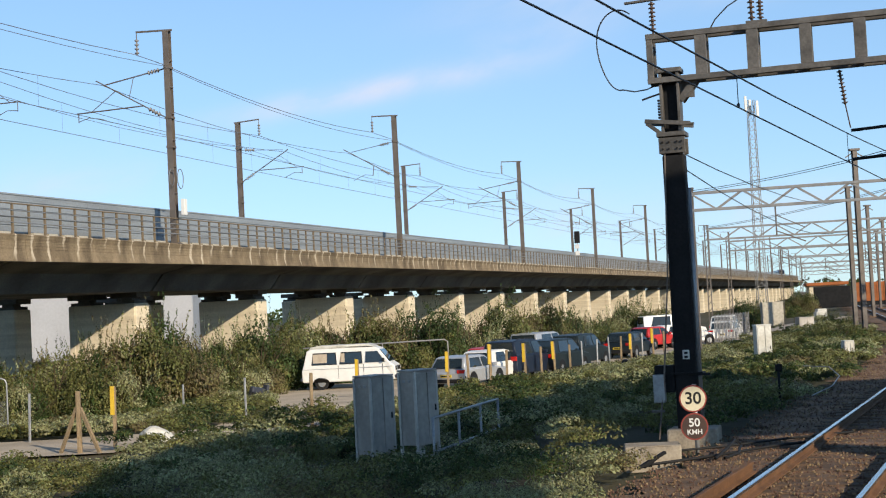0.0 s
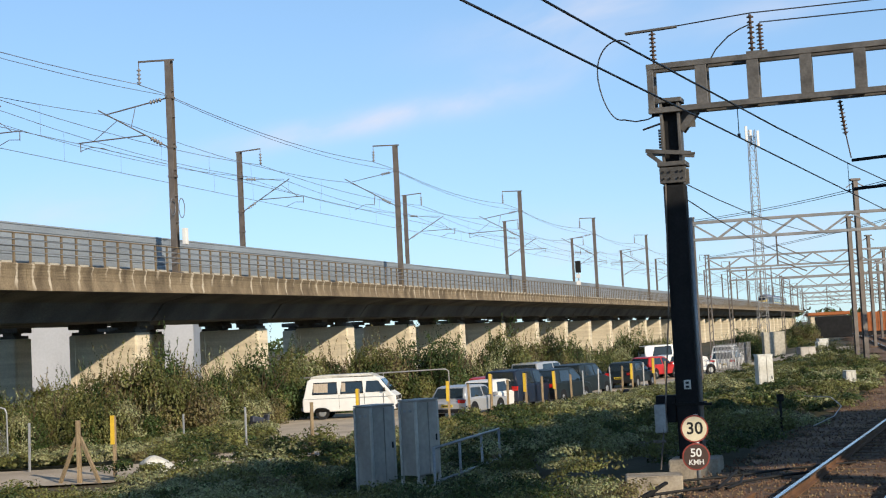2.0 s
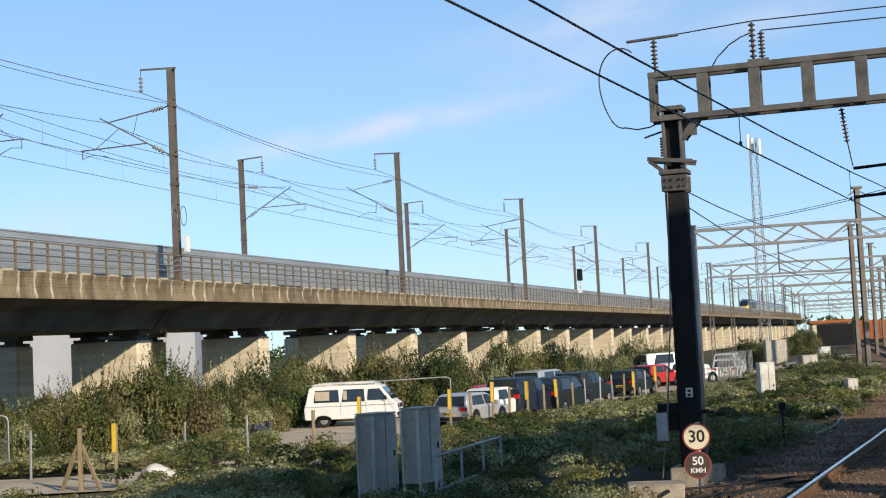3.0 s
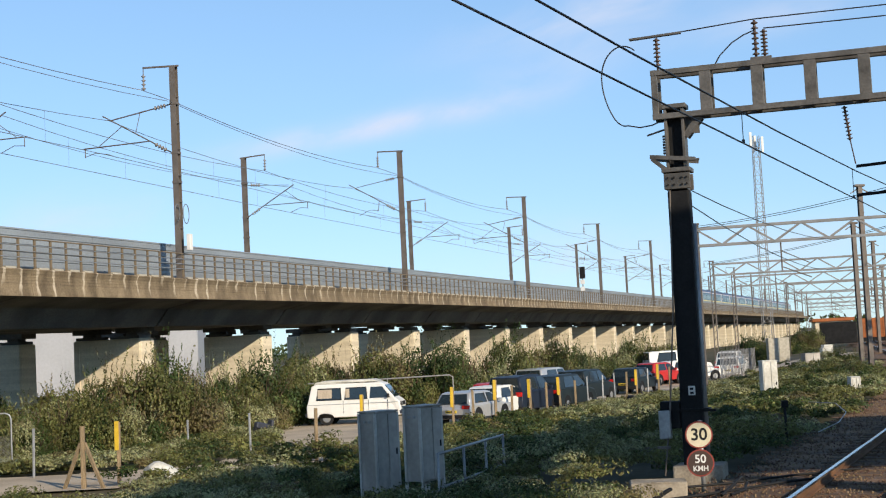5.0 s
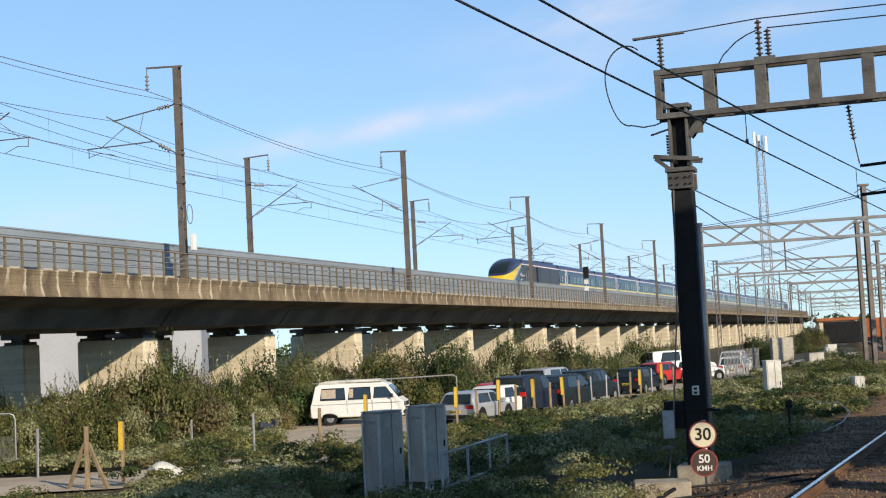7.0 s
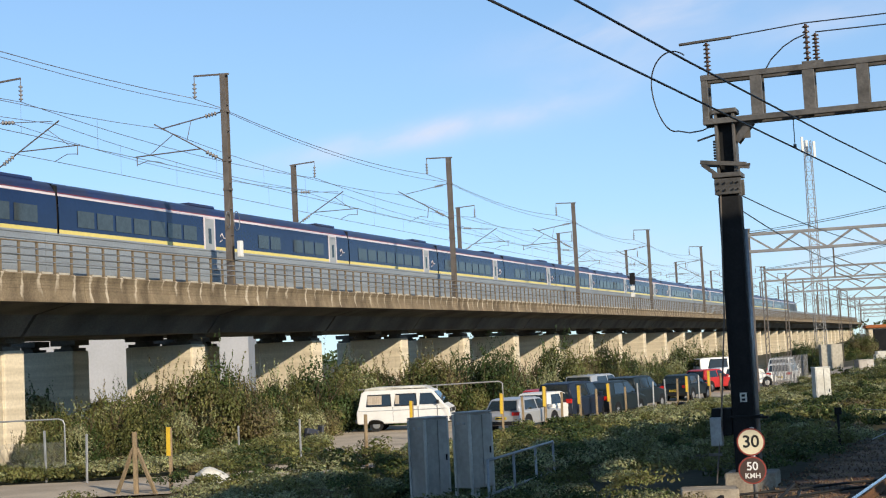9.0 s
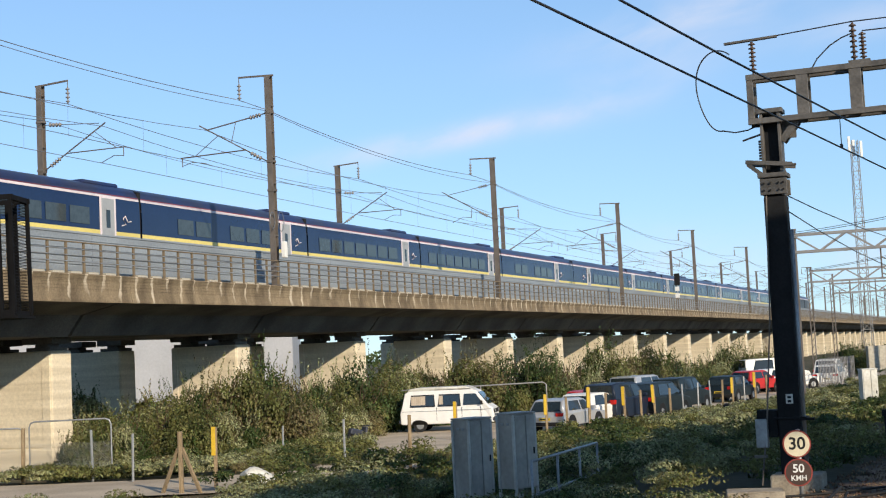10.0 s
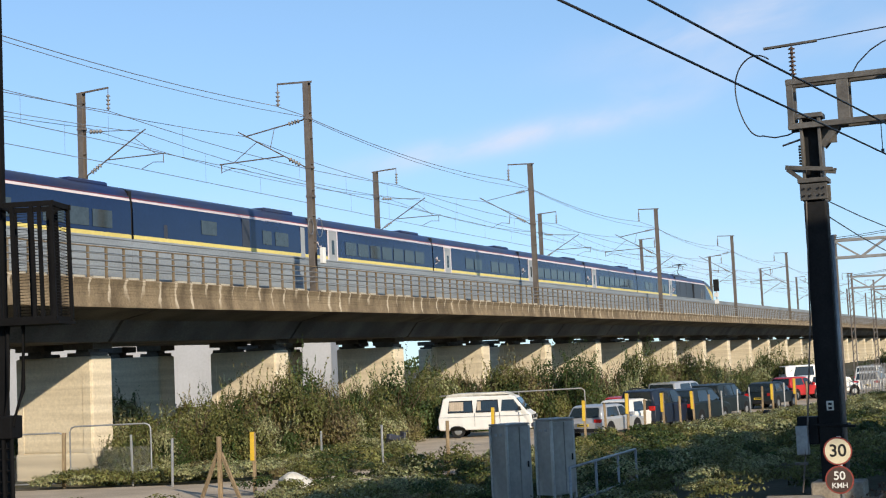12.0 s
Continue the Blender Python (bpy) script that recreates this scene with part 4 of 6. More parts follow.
def near_gantry():
    root = thing("overhead_gantry", "dark steel railway gantry with ladder beam over the tracks", "gantry", G)
    for cx in (0.0, 15.2):
        # the column's shade is put into its near-black steel colour
        col = bmesh.new()
        box(col, cx - 0.19, cx + 0.19, -0.17, 0.17, 0.25, 5.1, 0.03)
        part("column", col, M["dark_steel"], root, "thick steel column, coloured near black for shade")
        for x in (-0.15, 0.15):
            top = bmesh.new()
            box(top, cx + x - 0.025, cx + x + 0.025, -0.17, 0.17, 5.1, 6.55, 0.006)
            part("flange", top, M["gantry"], root)
        top = bmesh.new()
        box(top, cx - 0.125, cx + 0.125, -0.02, 0.02, 5.1, 6.55)
        part("web", top, M["dark_steel"], root)
        top = bmesh.new()
        box(top, cx - 0.2, cx + 0.22, -0.2, 0.2, 6.55, 6.63, 0.01)
        part("cap_plate", top, M["gantry"], root)
        knee = bmesh.new()
        beam(knee, (cx + 0.18, -0.1, 6.05), (cx + 0.45, -0.1, 6.38), 0.02, 0.12)
        beam(knee, (cx + 0.18, 0.1, 6.05), (cx + 0.45, 0.1, 6.38), 0.02, 0.12)
        box(knee, cx + 0.17, cx + 0.42, -0.02, 0.02, 6.1, 6.37)
        part("knee_bracket", knee, M["gantry"], root)
        for y in (-0.195, 0.195):
            clamp = bmesh.new()
            box(clamp, cx - 0.23, cx + 0.23, y - 0.025, y + 0.025, 5.12, 5.4, 0.01)
            part("clamp_plate", clamp, M["gantry"], root, "bolted clamp plate")
        for x in (-0.16, -0.05, 0.09, 0.17):
            for z in (5.2, 5.32):
                bolt = bmesh.new()
                tube(bolt, (cx + x, -0.25, z), (cx + x, 0.25, z), 0.018, 6)
                part("bolt", bolt, M["dark_steel"], root)
        arm = bmesh.new()
        beam(arm, (cx - 0.45, -0.2, 5.72), (cx + 0.34, -0.2, 5.62), 0.06, 0.07)
        beam(arm, (cx - 0.45, 0.2, 5.72), (cx + 0.34, 0.2, 5.62), 0.06, 0.07)
        beam(arm, (cx - 0.42, -0.2, 5.68), (cx - 0.15, -0.2, 5.45), 0.05, 0.07)
        box(arm, cx - 0.26, cx + 0.24, -0.24, 0.24, 5.42, 5.5, 0.01)
        tube(arm, (cx + 0.2, -0.3, 5.6), (cx + 0.42, -0.3, 5.6), 0.02, 6)
        part("side_arm", arm, M["gantry"], root)
    for z in (6.42, 7.20):
        for y in (-0.17, 0.17):
            bm = bmesh.new()
            box(bm, -0.36, 15.7, y - 0.05, y + 0.05, z - 0.05, z + 0.05, 0.008)
            part("chord", bm, M["gantry"], root)
    x = -0.30
    while x < 15.6:
        for y in (-0.17, 0.17):
            bm = bmesh.new()
            box(bm, x - (0.055 if x < 0 else 0.1), x + (0.055 if x < 0 else 0.1), y - 0.04, y + 0.04, 6.47, 7.15, 0.006)
            part("batten", bm, M["gantry"], root)
        bm = bmesh.new()
        box(bm, x - 0.04, x + 0.04, -0.14, 0.14, 6.39, 6.47)
        part("cross_bar", bm, M["gantry"], root)
        x += 0.89
    for x, h in ((-0.24, 0.58), (1.48, 0.7), (1.63, 0.52)):
        bm = bmesh.new()
        tube(bm, (x, -0.05, 7.24), (x, -0.05, 7.36), 0.02, 8)
        insulator(bm, (x, -0.05, 7.33), (x, -0.05, 7.27 + h), 0.065, 7)
        part("insulator", bm, M["insul"], root, "brown ribbed post insulator")
    bm = bmesh.new()
    beam(bm, (-0.72, -0.05, 7.87), (0.2, -0.05, 7.9), 0.09, 0.035)
    part("top_bar", bm, M["gantry"], root)
    bm = bmesh.new()
    beam(bm, (1.38, -0.05, 7.28), (1.74, -0.05, 7.28), 0.1, 0.07)
    part("top_bar", bm, M["gantry"], root)
    loop = bmesh.new()
    pts = []
    for k in range(33):
        a = radians(60 + 215 * k / 32)
        pts.append((-0.78 + 0.42 * math.cos(a) * (1.05 - 0.25 * smooth(10, 26, k)) - 0.08, -0.06, 7.05 + 0.72 * math.sin(a)))
    pts += [(-0.62, -0.06, 6.28), (-0.4, -0.06, 6.3), (-0.18, -0.06, 6.38)]
    path_tube(loop, pts, 0.013, 6)
    path_tube(loop, [(0.72, -0.05, 7.2), (0.86, -0.05, 7.42), (1.08, -0.05, 7.62), (1.28, -0.05, 7.73), (1.46, -0.05, 7.79)], 0.012, 6)
    path_tube(loop, [(-0.5, -0.06, 6.12), (-0.35, -0.06, 6.16), (-0.19, -0.06, 6.2)], 0.018, 6)
    for z in range(7):
        tube(loop, (-0.23, -0.06, 5.78 + z * 0.05), (-0.17, -0.06, 5.78 + z * 0.05), 0.02, 6)
    path_tube(loop, [(0.7, 0.0, 7.2), (0.55, 0.0, 6.8), (0.5, 0.0, 6.5)], 0.012, 6)
    part("jumper_cable", loop, M["wire"], root, "black looped jumper cable")
    drop = bmesh.new()
    insulator(drop, (2.88, 0.1, 6.34), (2.94, 0.2, 5.75), 0.055, 9)
    tube(drop, (2.94, 0.2, 5.75), (3.0, 0.3, 5.35), 0.012, 5)
    part("hanging_insulator", drop, M["insul"], root, "dark ribbed insulator hung from the beam")
    for z, x0 in ((5.33, 3.0), (4.83, 3.0)):
        bm = bmesh.new()
        tube(bm, (x0, 0.5, z), (x0 + 3.5, 0.2, z + 0.12), 0.028, 8)
        part("registration_tube", bm, M["dark_steel"], root)
    bm = bmesh.new()
    tube(bm, (0.24, -0.1, 4.5), (0.24, -0.1, 0.5), 0.035, 8)
    part("conduit", bm, M["galv"], root, "pale conduit strapped to the column")
    bm = bmesh.new()
    path_tube(bm, [(-0.13, -0.24, 5.1), (-0.2, -0.25, 3.0), (-0.36, -0.28, 1.2), (-0.5, -0.3, 0.15)], 0.015, 6)
    box(bm, -0.6, -0.38, -0.34, -0.28, 0.62, 0.66)
    part("earth_rod", bm, M["mast"], root)
    bm = bmesh.new()
    box(bm, -0.55, -0.2, -0.16, 0.16, 0.95, 1.42, 0.02)
    part("switch_mount", bm, M["dark_steel"], root)
    bm = bmesh.new()
    box(bm, -0.56, -0.36, -0.3, -0.12, 0.78, 1.27, 0.015)
    part("switch_box", bm, M["galv"], root, "silver switch box")
    bm = bmesh.new()
    box(bm, -0.26, 0.3, -0.2, 0.2, 1.25, 1.29, 0.008)
    for z in (1.5, 1.55, 1.62):
        box(bm, -0.2, 0.2, -0.185, -0.172, z, z + 0.012)
    box(bm, 0.18, 0.42, -0.2, -0.1, 1.23, 1.27)
    part("band", bm, M["dark_steel"], root)
    bm = bmesh.new()
    box(bm, -0.03, 0.09, -0.2, -0.186, 1.52, 1.68, 0.003)
    plate = part("plate", bm, M["white_dirty"], root, "small white identification plate")
    for z in (1.63, 1.56):
        bm = bmesh.new()
        box(bm, 0.0, 0.06, -0.206, -0.2005, z - 0.02, z + 0.02)
        part("marking", bm, M["black"], plate)
    bm = bmesh.new()
    box(bm, -0.36, 0.5, -0.35, 0.38, -0.25, 0.32, 0.03)
    part("footing", bm, M["conc"], root, "weathered concrete footing block")
    bm = bmesh.new()
    box(bm, 14.8, 15.7, -0.4, 0.4, -0.25, 0.32, 0.03)
    part("footing", bm, M["conc"], root)


def lettering(root, body, size, place, material, name):
    cu = bpy.data.curves.new(name, "FONT")
    cu.body, cu.size, cu.align_x, cu.align_y = body, size, "CENTER", "CENTER"
    cu.extrude, cu.offset = 0.002, size * 0.018
    tmp = new(name, cu)
    me = bpy.data.meshes.new_from_object(tmp.evaluated_get(bpy.context.evaluated_depsgraph_get()))
    bpy.data.objects.remove(tmp)
    me.materials.append(material)
    ob = new(name, me)
    ob.parent = root
    ob.matrix_basis = place
    return ob


def speed_signs():
    root = thing("speed_sign", "round railway speed signs 30 and 50 KMH on a grey post", "sign", pose(3.97, 22.97, 0, 0, 0, -8))
    bm = bmesh.new()
    tube(bm, (0.03, 0.03, -0.2), (0.03, 0.03, 1.18), 0.035, 10)
    part("post", bm, M["galv"], root)
    for z, face, ink, txt in ((0.95, M["sign_cream"], M["black"], (("30", 0.27, 0.0),)), (0.50, M["sign_brown"], M["white"], (("50", 0.185, 0.06), ("KMH", 0.115, -0.09)))):
        bm = bmesh.new()
        tube(bm, (0, 0.0, z), (0, -0.012, z), 0.22, 36)
        part("sign_rim", bm, M["sign_red"], root, "dull red sign border")
        bm = bmesh.new()
        tube(bm, (0, -0.0125, z), (0, -0.016, z), 0.197, 36)
        disc = part("sign_face", bm, face, root, "cream disc with black figures" if z > 0.7 else "dark brown disc with white figures")
        for body, size, dz in txt:
            lettering(disc, body, size, pose(0, -0.019, z + dz, 90, 0, 0), ink, "figures")


def near_clutter():
    a = bmesh.new()
    box(a, -0.43, 0.43, -0.3, 0.3, -0.1, 0.34, 0.03)
    bmesh.ops.subdivide_edges(a, edges=a.edges, cuts=2)
    for v in a.verts:
        v.co += noise.noise_vector(v.co * 3.0) * 0.02
    ob = part("concrete_block", a, M["conc"])
    ob.matrix_basis = pose(3.14, 22.1, 0.0, 0, 0, -6)
    tagged(ob, "rough weathered concrete block on the ground", "block")
    for pts, r in (([(3.0, 21.3, 0.12), (3.7, 21.6, 0.14), (4.4, 22.2, 0.13), (5.2, 22.9, 0.13), (6.3, 23.6, 0.12)], 0.022), ([(3.4, 22.9, 0.12), (4.4, 23.0, 0.15), (5.6, 23.9, 0.13), (7.0, 24.6, 0.12)], 0.02), ([(4.0, 21.5, 0.13), (4.3, 22.0, 0.24), (4.5, 22.4, 0.3), (4.62, 22.6, 0.2), (4.5, 22.2, 0.12), (4.2, 21.8, 0.1)], 0.024)):
        bm = bmesh.new()
        path_tube(bm, pts, r, 8)
        tagged(part("cable", bm, M["black"]), "black rubber cable lying on the ballast", "cable", "cables on the ballast")
    bm = bmesh.new()
    for k in range(3):
        beam(bm, (2.75 + 0.1 * k, 20.9 + 0.1 * k, 0.12), (3.2 - 0.1 * k, 21.2, 0.3 - 0.05 * k), 0.06, 0.04)
    tagged(part("scrap_metal", bm, M["dark_steel"]), "small heap of dark scrap metal pieces", "scrap")
    st = thing("track_stake", "thin dark steel stake with a marker head by the track", "stake", pose(7.5, 32.0, 0))
    bm = bmesh.new()
    tube(bm, (0, 0, -0.1), (0, 0, 0.95), 0.03, 8)
    part("stem", bm, M["dark_steel"], st)
    bm = bmesh.new()
    box(bm, -0.07, 0.08, -0.05, 0.05, 0.82, 0.98, 0.02)
    part("marker_head", bm, M["dark_steel"], st)
    bm = bmesh.new()
    path_tube(bm, [(8.6, 33.5, 0.12), (9.4, 34.6, 0.25), (10.2, 36.8, 0.35), (10.4, 38.5, 0.5), (9.6, 39.5, 0.55)], 0.013, 6)
    tagged(part("cable", bm, M["galv"]), "pale cable rising from the ballast", "cable", "cables on the ballast")


M["sign_red"] = mat("sign_rim_red", (0.30, 0.055, 0.04), 0.6, 0, 0.25, 6, 30, 0.05)
M["sign_cream"] = mat("sign_cream", (0.74, 0.66, 0.47), 0.5, 0, 0.12, 5, 30, 0)
M["sign_brown"] = mat("sign_brown", (0.075, 0.045, 0.035), 0.45, 0, 0.15, 5, 30, 0)


# ---- wires of the near tracks ----
def near_wires():
    def wire(off, z0, sag, r, label, name):
        pts = []
        for y in (-20.0, 34.0, 74.0, 110.0, 129.0, 156.0, 200.0):
            pts.append((rail_x(y) - 0.0281 * max(0.0, 32.5 - y) + off, y, z0))
        span_wire(name, label, pts, sag, r, M["wire"], "wires over the railway", Matrix())
    for off in (0.45, 5.0):
        wire(off, 5.0, 0.0, 0.011, "dark contact wire over the near railway", "contact_wire")
        wire(off, 5.75, 0.42, 0.012, "dark catenary wire over the near railway", "catenary_wire")
        bm = bmesh.new()
        for y in (9.0, 18.1, 26.8, 34.0, 43.0, 52.0, 61.0):
            f = ((y + 20) / 54.0) if y < 34 else (y - 34.0) / 40.0
            ya, yb = (-20.0, 34.0) if y < 34 else (34.0, 74.0)
            x = (rail_x(ya) - 0.0281 * max(0.0, 32.5 - ya)) * (1 - f) + rail_x(yb) * f + off
            tube(bm, (x, y, 5.0), (x, y, 5.75 - 0.42 * 4 * f * (1 - f)), 0.006, 5)
            tube(bm, (x, y, 5.0), (x, y, 5.05), 0.02, 6)
        tagged(part("dropper_wires", bm, M["wire"]), "thin droppers between catenary and contact wire", "wire", kind="stuff")
    for a, b, c in (((4.0, 24.9, 5.35), (21.5, 74.0, 7.2), 0.5), ((4.0, 24.9, 5.15), (21.0, 74.0, 5.6), 0.6)):
        span_wire("back_wire", "thin dark wire from the gantry column to the next", [a, b], c, 0.012, M["wire"], "wires over the railway", Matrix())
    span_wire("feeder_wire", "thin dark feeder wire above the gantry beam", [(0.18, -0.05, 7.91), (1.48, -0.05, 7.99), (4.4, -0.05, 7.97), (15.0, -0.05, 7.95)], 0.02, 0.012, M["wire"], "wires over the railway", G)
    span_wire("feeder_wire", "thin dark feeder wire above the gantry beam", [(1.63, -0.05, 7.81), (4.4, -0.05, 7.78), (15.0, -0.05, 7.78)], 0.02, 0.012, M["wire"], "wires over the railway", G)
    for dz in (0.0, 0.09):
        span_wire("cross_wire", "pair of thin wires crossing to the far gantry", [(12.9, 72.0, 7.9 + dz), (20.0, 50.0, 8.3 + dz), (24.0, 38.0, 8.8 + dz)], 0.3, 0.014, M["wire"], "wires over the railway", Matrix())
        span_wire("cross_wire", "pair of thin wires crossing to the far gantry", [(20.5, 110.0, 7.8 + dz), (27.0, 70.0, 8.4 + dz), (30.0, 50.0, 9.0 + dz)], 0.3, 0.016, M["wire"], "wires over the railway", Matrix())


# ---- far gantries ----
def portal(x, y, width, zb, zt, turn=-15.0):
    root = thing("truss_gantry", "grey lattice railway gantry spanning the tracks", "gantry", pose(x, y, 0, 0, 0, turn), "lattice gantries")
    for cx in (0.0, width):
        bm = bmesh.new()
        for dx in (-0.13, 0.13):
            box(bm, cx + dx - 0.035, cx + dx + 0.035, -0.14, 0.14, -0.6, zt + 0.25)
        z = 0.2
        while z < zt:
            beam(bm, (cx - 0.13, -0.13, z), (cx + 0.13, -0.13, z + 0.35), 0.012, 0.05)
            z += 0.55
        box(bm, cx - 0.2, cx + 0.2, -0.2, 0.2, zt + 0.22, zt + 0.3)
        part("column", bm, M["mast"], root)
    for z in (zb, zt):
        bm = bmesh.new()
        box(bm, 0.0, width, -0.22, -0.12, z - 0.065, z + 0.065)
        part("chord", bm, M["galv_dull"], root)
        bm = bmesh.new()
        box(bm, 0.0, width, 0.12, 0.22, z - 0.065, z + 0.065)
        part("chord", bm, M["galv_dull"], root)
    n = max(4, round(width / 1.35))
    for k in range(n):
        x0, x1 = width * k / n, width * (k + 1) / n
        z0, z1 = (zb, zt) if k % 2 else (zt, zb)
        for yy in (-0.16, 0.16):
            bm = bmesh.new()
            beam(bm, (x0, yy, z0), (x1, yy, z1), 0.06, 0.09)
            part("brace", bm, M["galv_dull"], root)
    for k in range(3):
        xx = width * (0.2 + 0.3 * k)
        bm = bmesh.new()
        tube(bm, (xx, 0, zb), (xx, 0, zb - 1.5), 0.04, 6)
        tube(bm, (xx, 0, zb - 1.3), (xx + 1.4, 0, zb - 1.9), 0.03, 6)
        tube(bm, (xx, 0, zb - 0.5), (xx + 1.4, 0, zb - 1.2), 0.025, 6)
        part("drop_arm", bm, M["mast"], root)


M["galv_dull"] = mat("dull_galvanised_steel", (0.34, 0.335, 0.33), 0.6, 0.3, 0.25, 2.0, 25.0, 0.08)


def far_railway():
    portal(12.9, 72.0, 21.0, 6.98, 7.85)
    for x, y, zb, zt in ((20.8, 110.0, 6.95, 7.8), (26.3, 129.0, 6.6, 7.45), (37.5, 156.0, 6.4, 7.35), (49.5, 200.0, 6.4, 7.3), (61.0, 240.0, 6.4, 7.3), (74.0, 290.0, 6.5, 7.4), (90.0, 350.0, 6.5, 7.4)):
        portal(x, y, 24.0, zb, zt)
    for x, y, top in ((23.2, 78.0, 10.2), (26.2, 90.0, 9.0), (36.5, 120.0, 9.5), (44.0, 140.0, 9.2), (52.0, 168.0, 9.2)):
        root = thing("steel_mast", "plain grey-brown steel railway mast on a footing", "mast", pose(x, y, 0), "masts by the railway")
        bm = bmesh.new()
        box(bm, -0.12, 0.12, -0.17, -0.13, -0.2, top)
        box(bm, -0.12, 0.12, 0.13, 0.17, -0.2, top)
        box(bm, -0.02, 0.02, -0.15, 0.15, -0.2, top - 0.05)
        part("column", bm, M["mast"], root)
        bm = bmesh.new()
        box(bm, -0.28, 0.28, -0.2, 0.2, top, top + 0.12, 0.02)
        for sx in (-1, 1):
            beam(bm, (0, 0, top - 0.05), (sx * 0.5, 0, top - 0.35), 0.04, 0.06)
        part("cap", bm, M["mast"], root)
        bm = bmesh.new()
        box(bm, -0.6, 0.6, -0.6, 0.6, -0.3, 0.14, 0.04)
        part("footing", bm, M["ballast"], root)
    # lattice tower
    t = thing("radio_tower", "tall slim lattice radio tower with white antennas", "tower", pose(52.0, 230.0, -0.8))
    for sx, sy in ((-1, -1), (1, -1), (1, 1), (-1, 1)):
        bm = bmesh.new()
        tube(bm, (sx * 0.8, sy * 0.8, 0), (sx * 0.5, sy * 0.5, 35.0), 0.06, 6)
        part("leg", bm, M["galv_dull"], t)
    bm = bmesh.new()
    z = 0.0
    while z < 34:
        w0, w1 = 0.8 - 0.3 * z / 35, 0.8 - 0.3 * (z + 1.5) / 35
        for (ax, ay), (bx, by) in (((-1, -1), (1, -1)), ((1, -1), (1, 1)), ((1, 1), (-1, 1)), ((-1, 1), (-1, -1))):
            beam(bm, (ax * w0, ay * w0, z), (bx * w1, by * w1, z + 1.5), 0.05, 0.05)
            beam(bm, (ax * w0, ay * w0, z), (bx * w0, by * w0, z), 0.05, 0.05)
        z += 1.5
    part("lattice", bm, M["galv_dull"], t)
    for x, y, zz in ((-0.95, -0.6, 34.0), (0.95, -0.5, 33.2), (0.1, 0.9, 33.6)):
        bm = bmesh.new()
        box(bm, x - 0.2, x + 0.2, y - 0.14, y + 0.14, zz - 1.0, zz + 1.6, 0.05)
        part("antenna", bm, M["white"], t, "white panel antenna")


# ---- cabinets and boxes ----
def cabinet(x, y, z0, w, d, zb, zt, turn, label, key="cab_grey"):
    root = thing("trackside_cabinet", label, "cabinet", pose(x, y, 0, 0, 0, turn), "trackside cabinets")
    bm = bmesh.new()
    box(bm, -w / 2, w / 2, -d / 2, d / 2, zb, zt, 0.012)
    part("body", bm, M[key], root)
    bm = bmesh.new()
    box(bm, -w / 2 - 0.02, w / 2 + 0.02, -d / 2 - 0.03, d / 2 + 0.03, zt, zt + 0.035, 0.01)
    part("lid", bm, M[key], root)
    for x0, x1 in ((-w / 2 + 0.035, 0.02), (0.03, w / 2 - 0.035)):
        bm = bmesh.new()
        box(bm, x0, x1, -d / 2 - (0.02 if x0 < 0 else 0.035), -d / 2 - 0.002, zb + 0.03, zt - 0.03, 0.006)
        door = part("door", bm, M[key], root)
    bm = bmesh.new()
    box(bm, w / 2 - 0.1, w / 2 - 0.07, -d / 2 - 0.055, -d / 2 - 0.036, (zb + zt) / 2 - 0.06, (zb + zt) / 2 + 0.06, 0.004)
    part("handle", bm, M["dark_steel"], door)
    tall = zb > z0 + 0.1
    for sx in (-1, 1):
        for sy in (-1, 1):
            bm = bmesh.new()
            cx, cy = sx * w / 2, sy * d / 2
            box(bm, cx - 0.024, cx + 0.024, cy - 0.024, cy + 0.024, z0 - 0.1, zt - 0.01 if tall else zb, 0.004)
            part("leg", bm, M["leg_grey"] if tall else M["galv"], root, "pale steel corner post")
    if tall:
        for k in (-0.07, 0.07):
            bm = bmesh.new()
            box(bm, -w / 2 - 0.014, -w / 2 - 0.002, k - 0.035, k + 0.035, zt - 0.2, zt - 0.15, 0.004)
            part("vent", bm, M["galv"], root)
        bm = bmesh.new()
        tube(bm, (-w / 2 + 0.05, -d / 2, zb - 0.22), (w / 2, -d / 2, zb - 0.22), 0.018, 8)
        tube(bm, (0.05, 0.0, z0 - 0.1), (0.05, 0.0, zb + 0.02), 0.05, 10)
        part("cable_duct", bm, M["leg_grey"], root)
    return root


M["leg_grey"] = mat("pale_post_paint", (0.56, 0.54, 0.50), 0.55, 0.1, 0.2, 2.0, 14.0, 0.05)


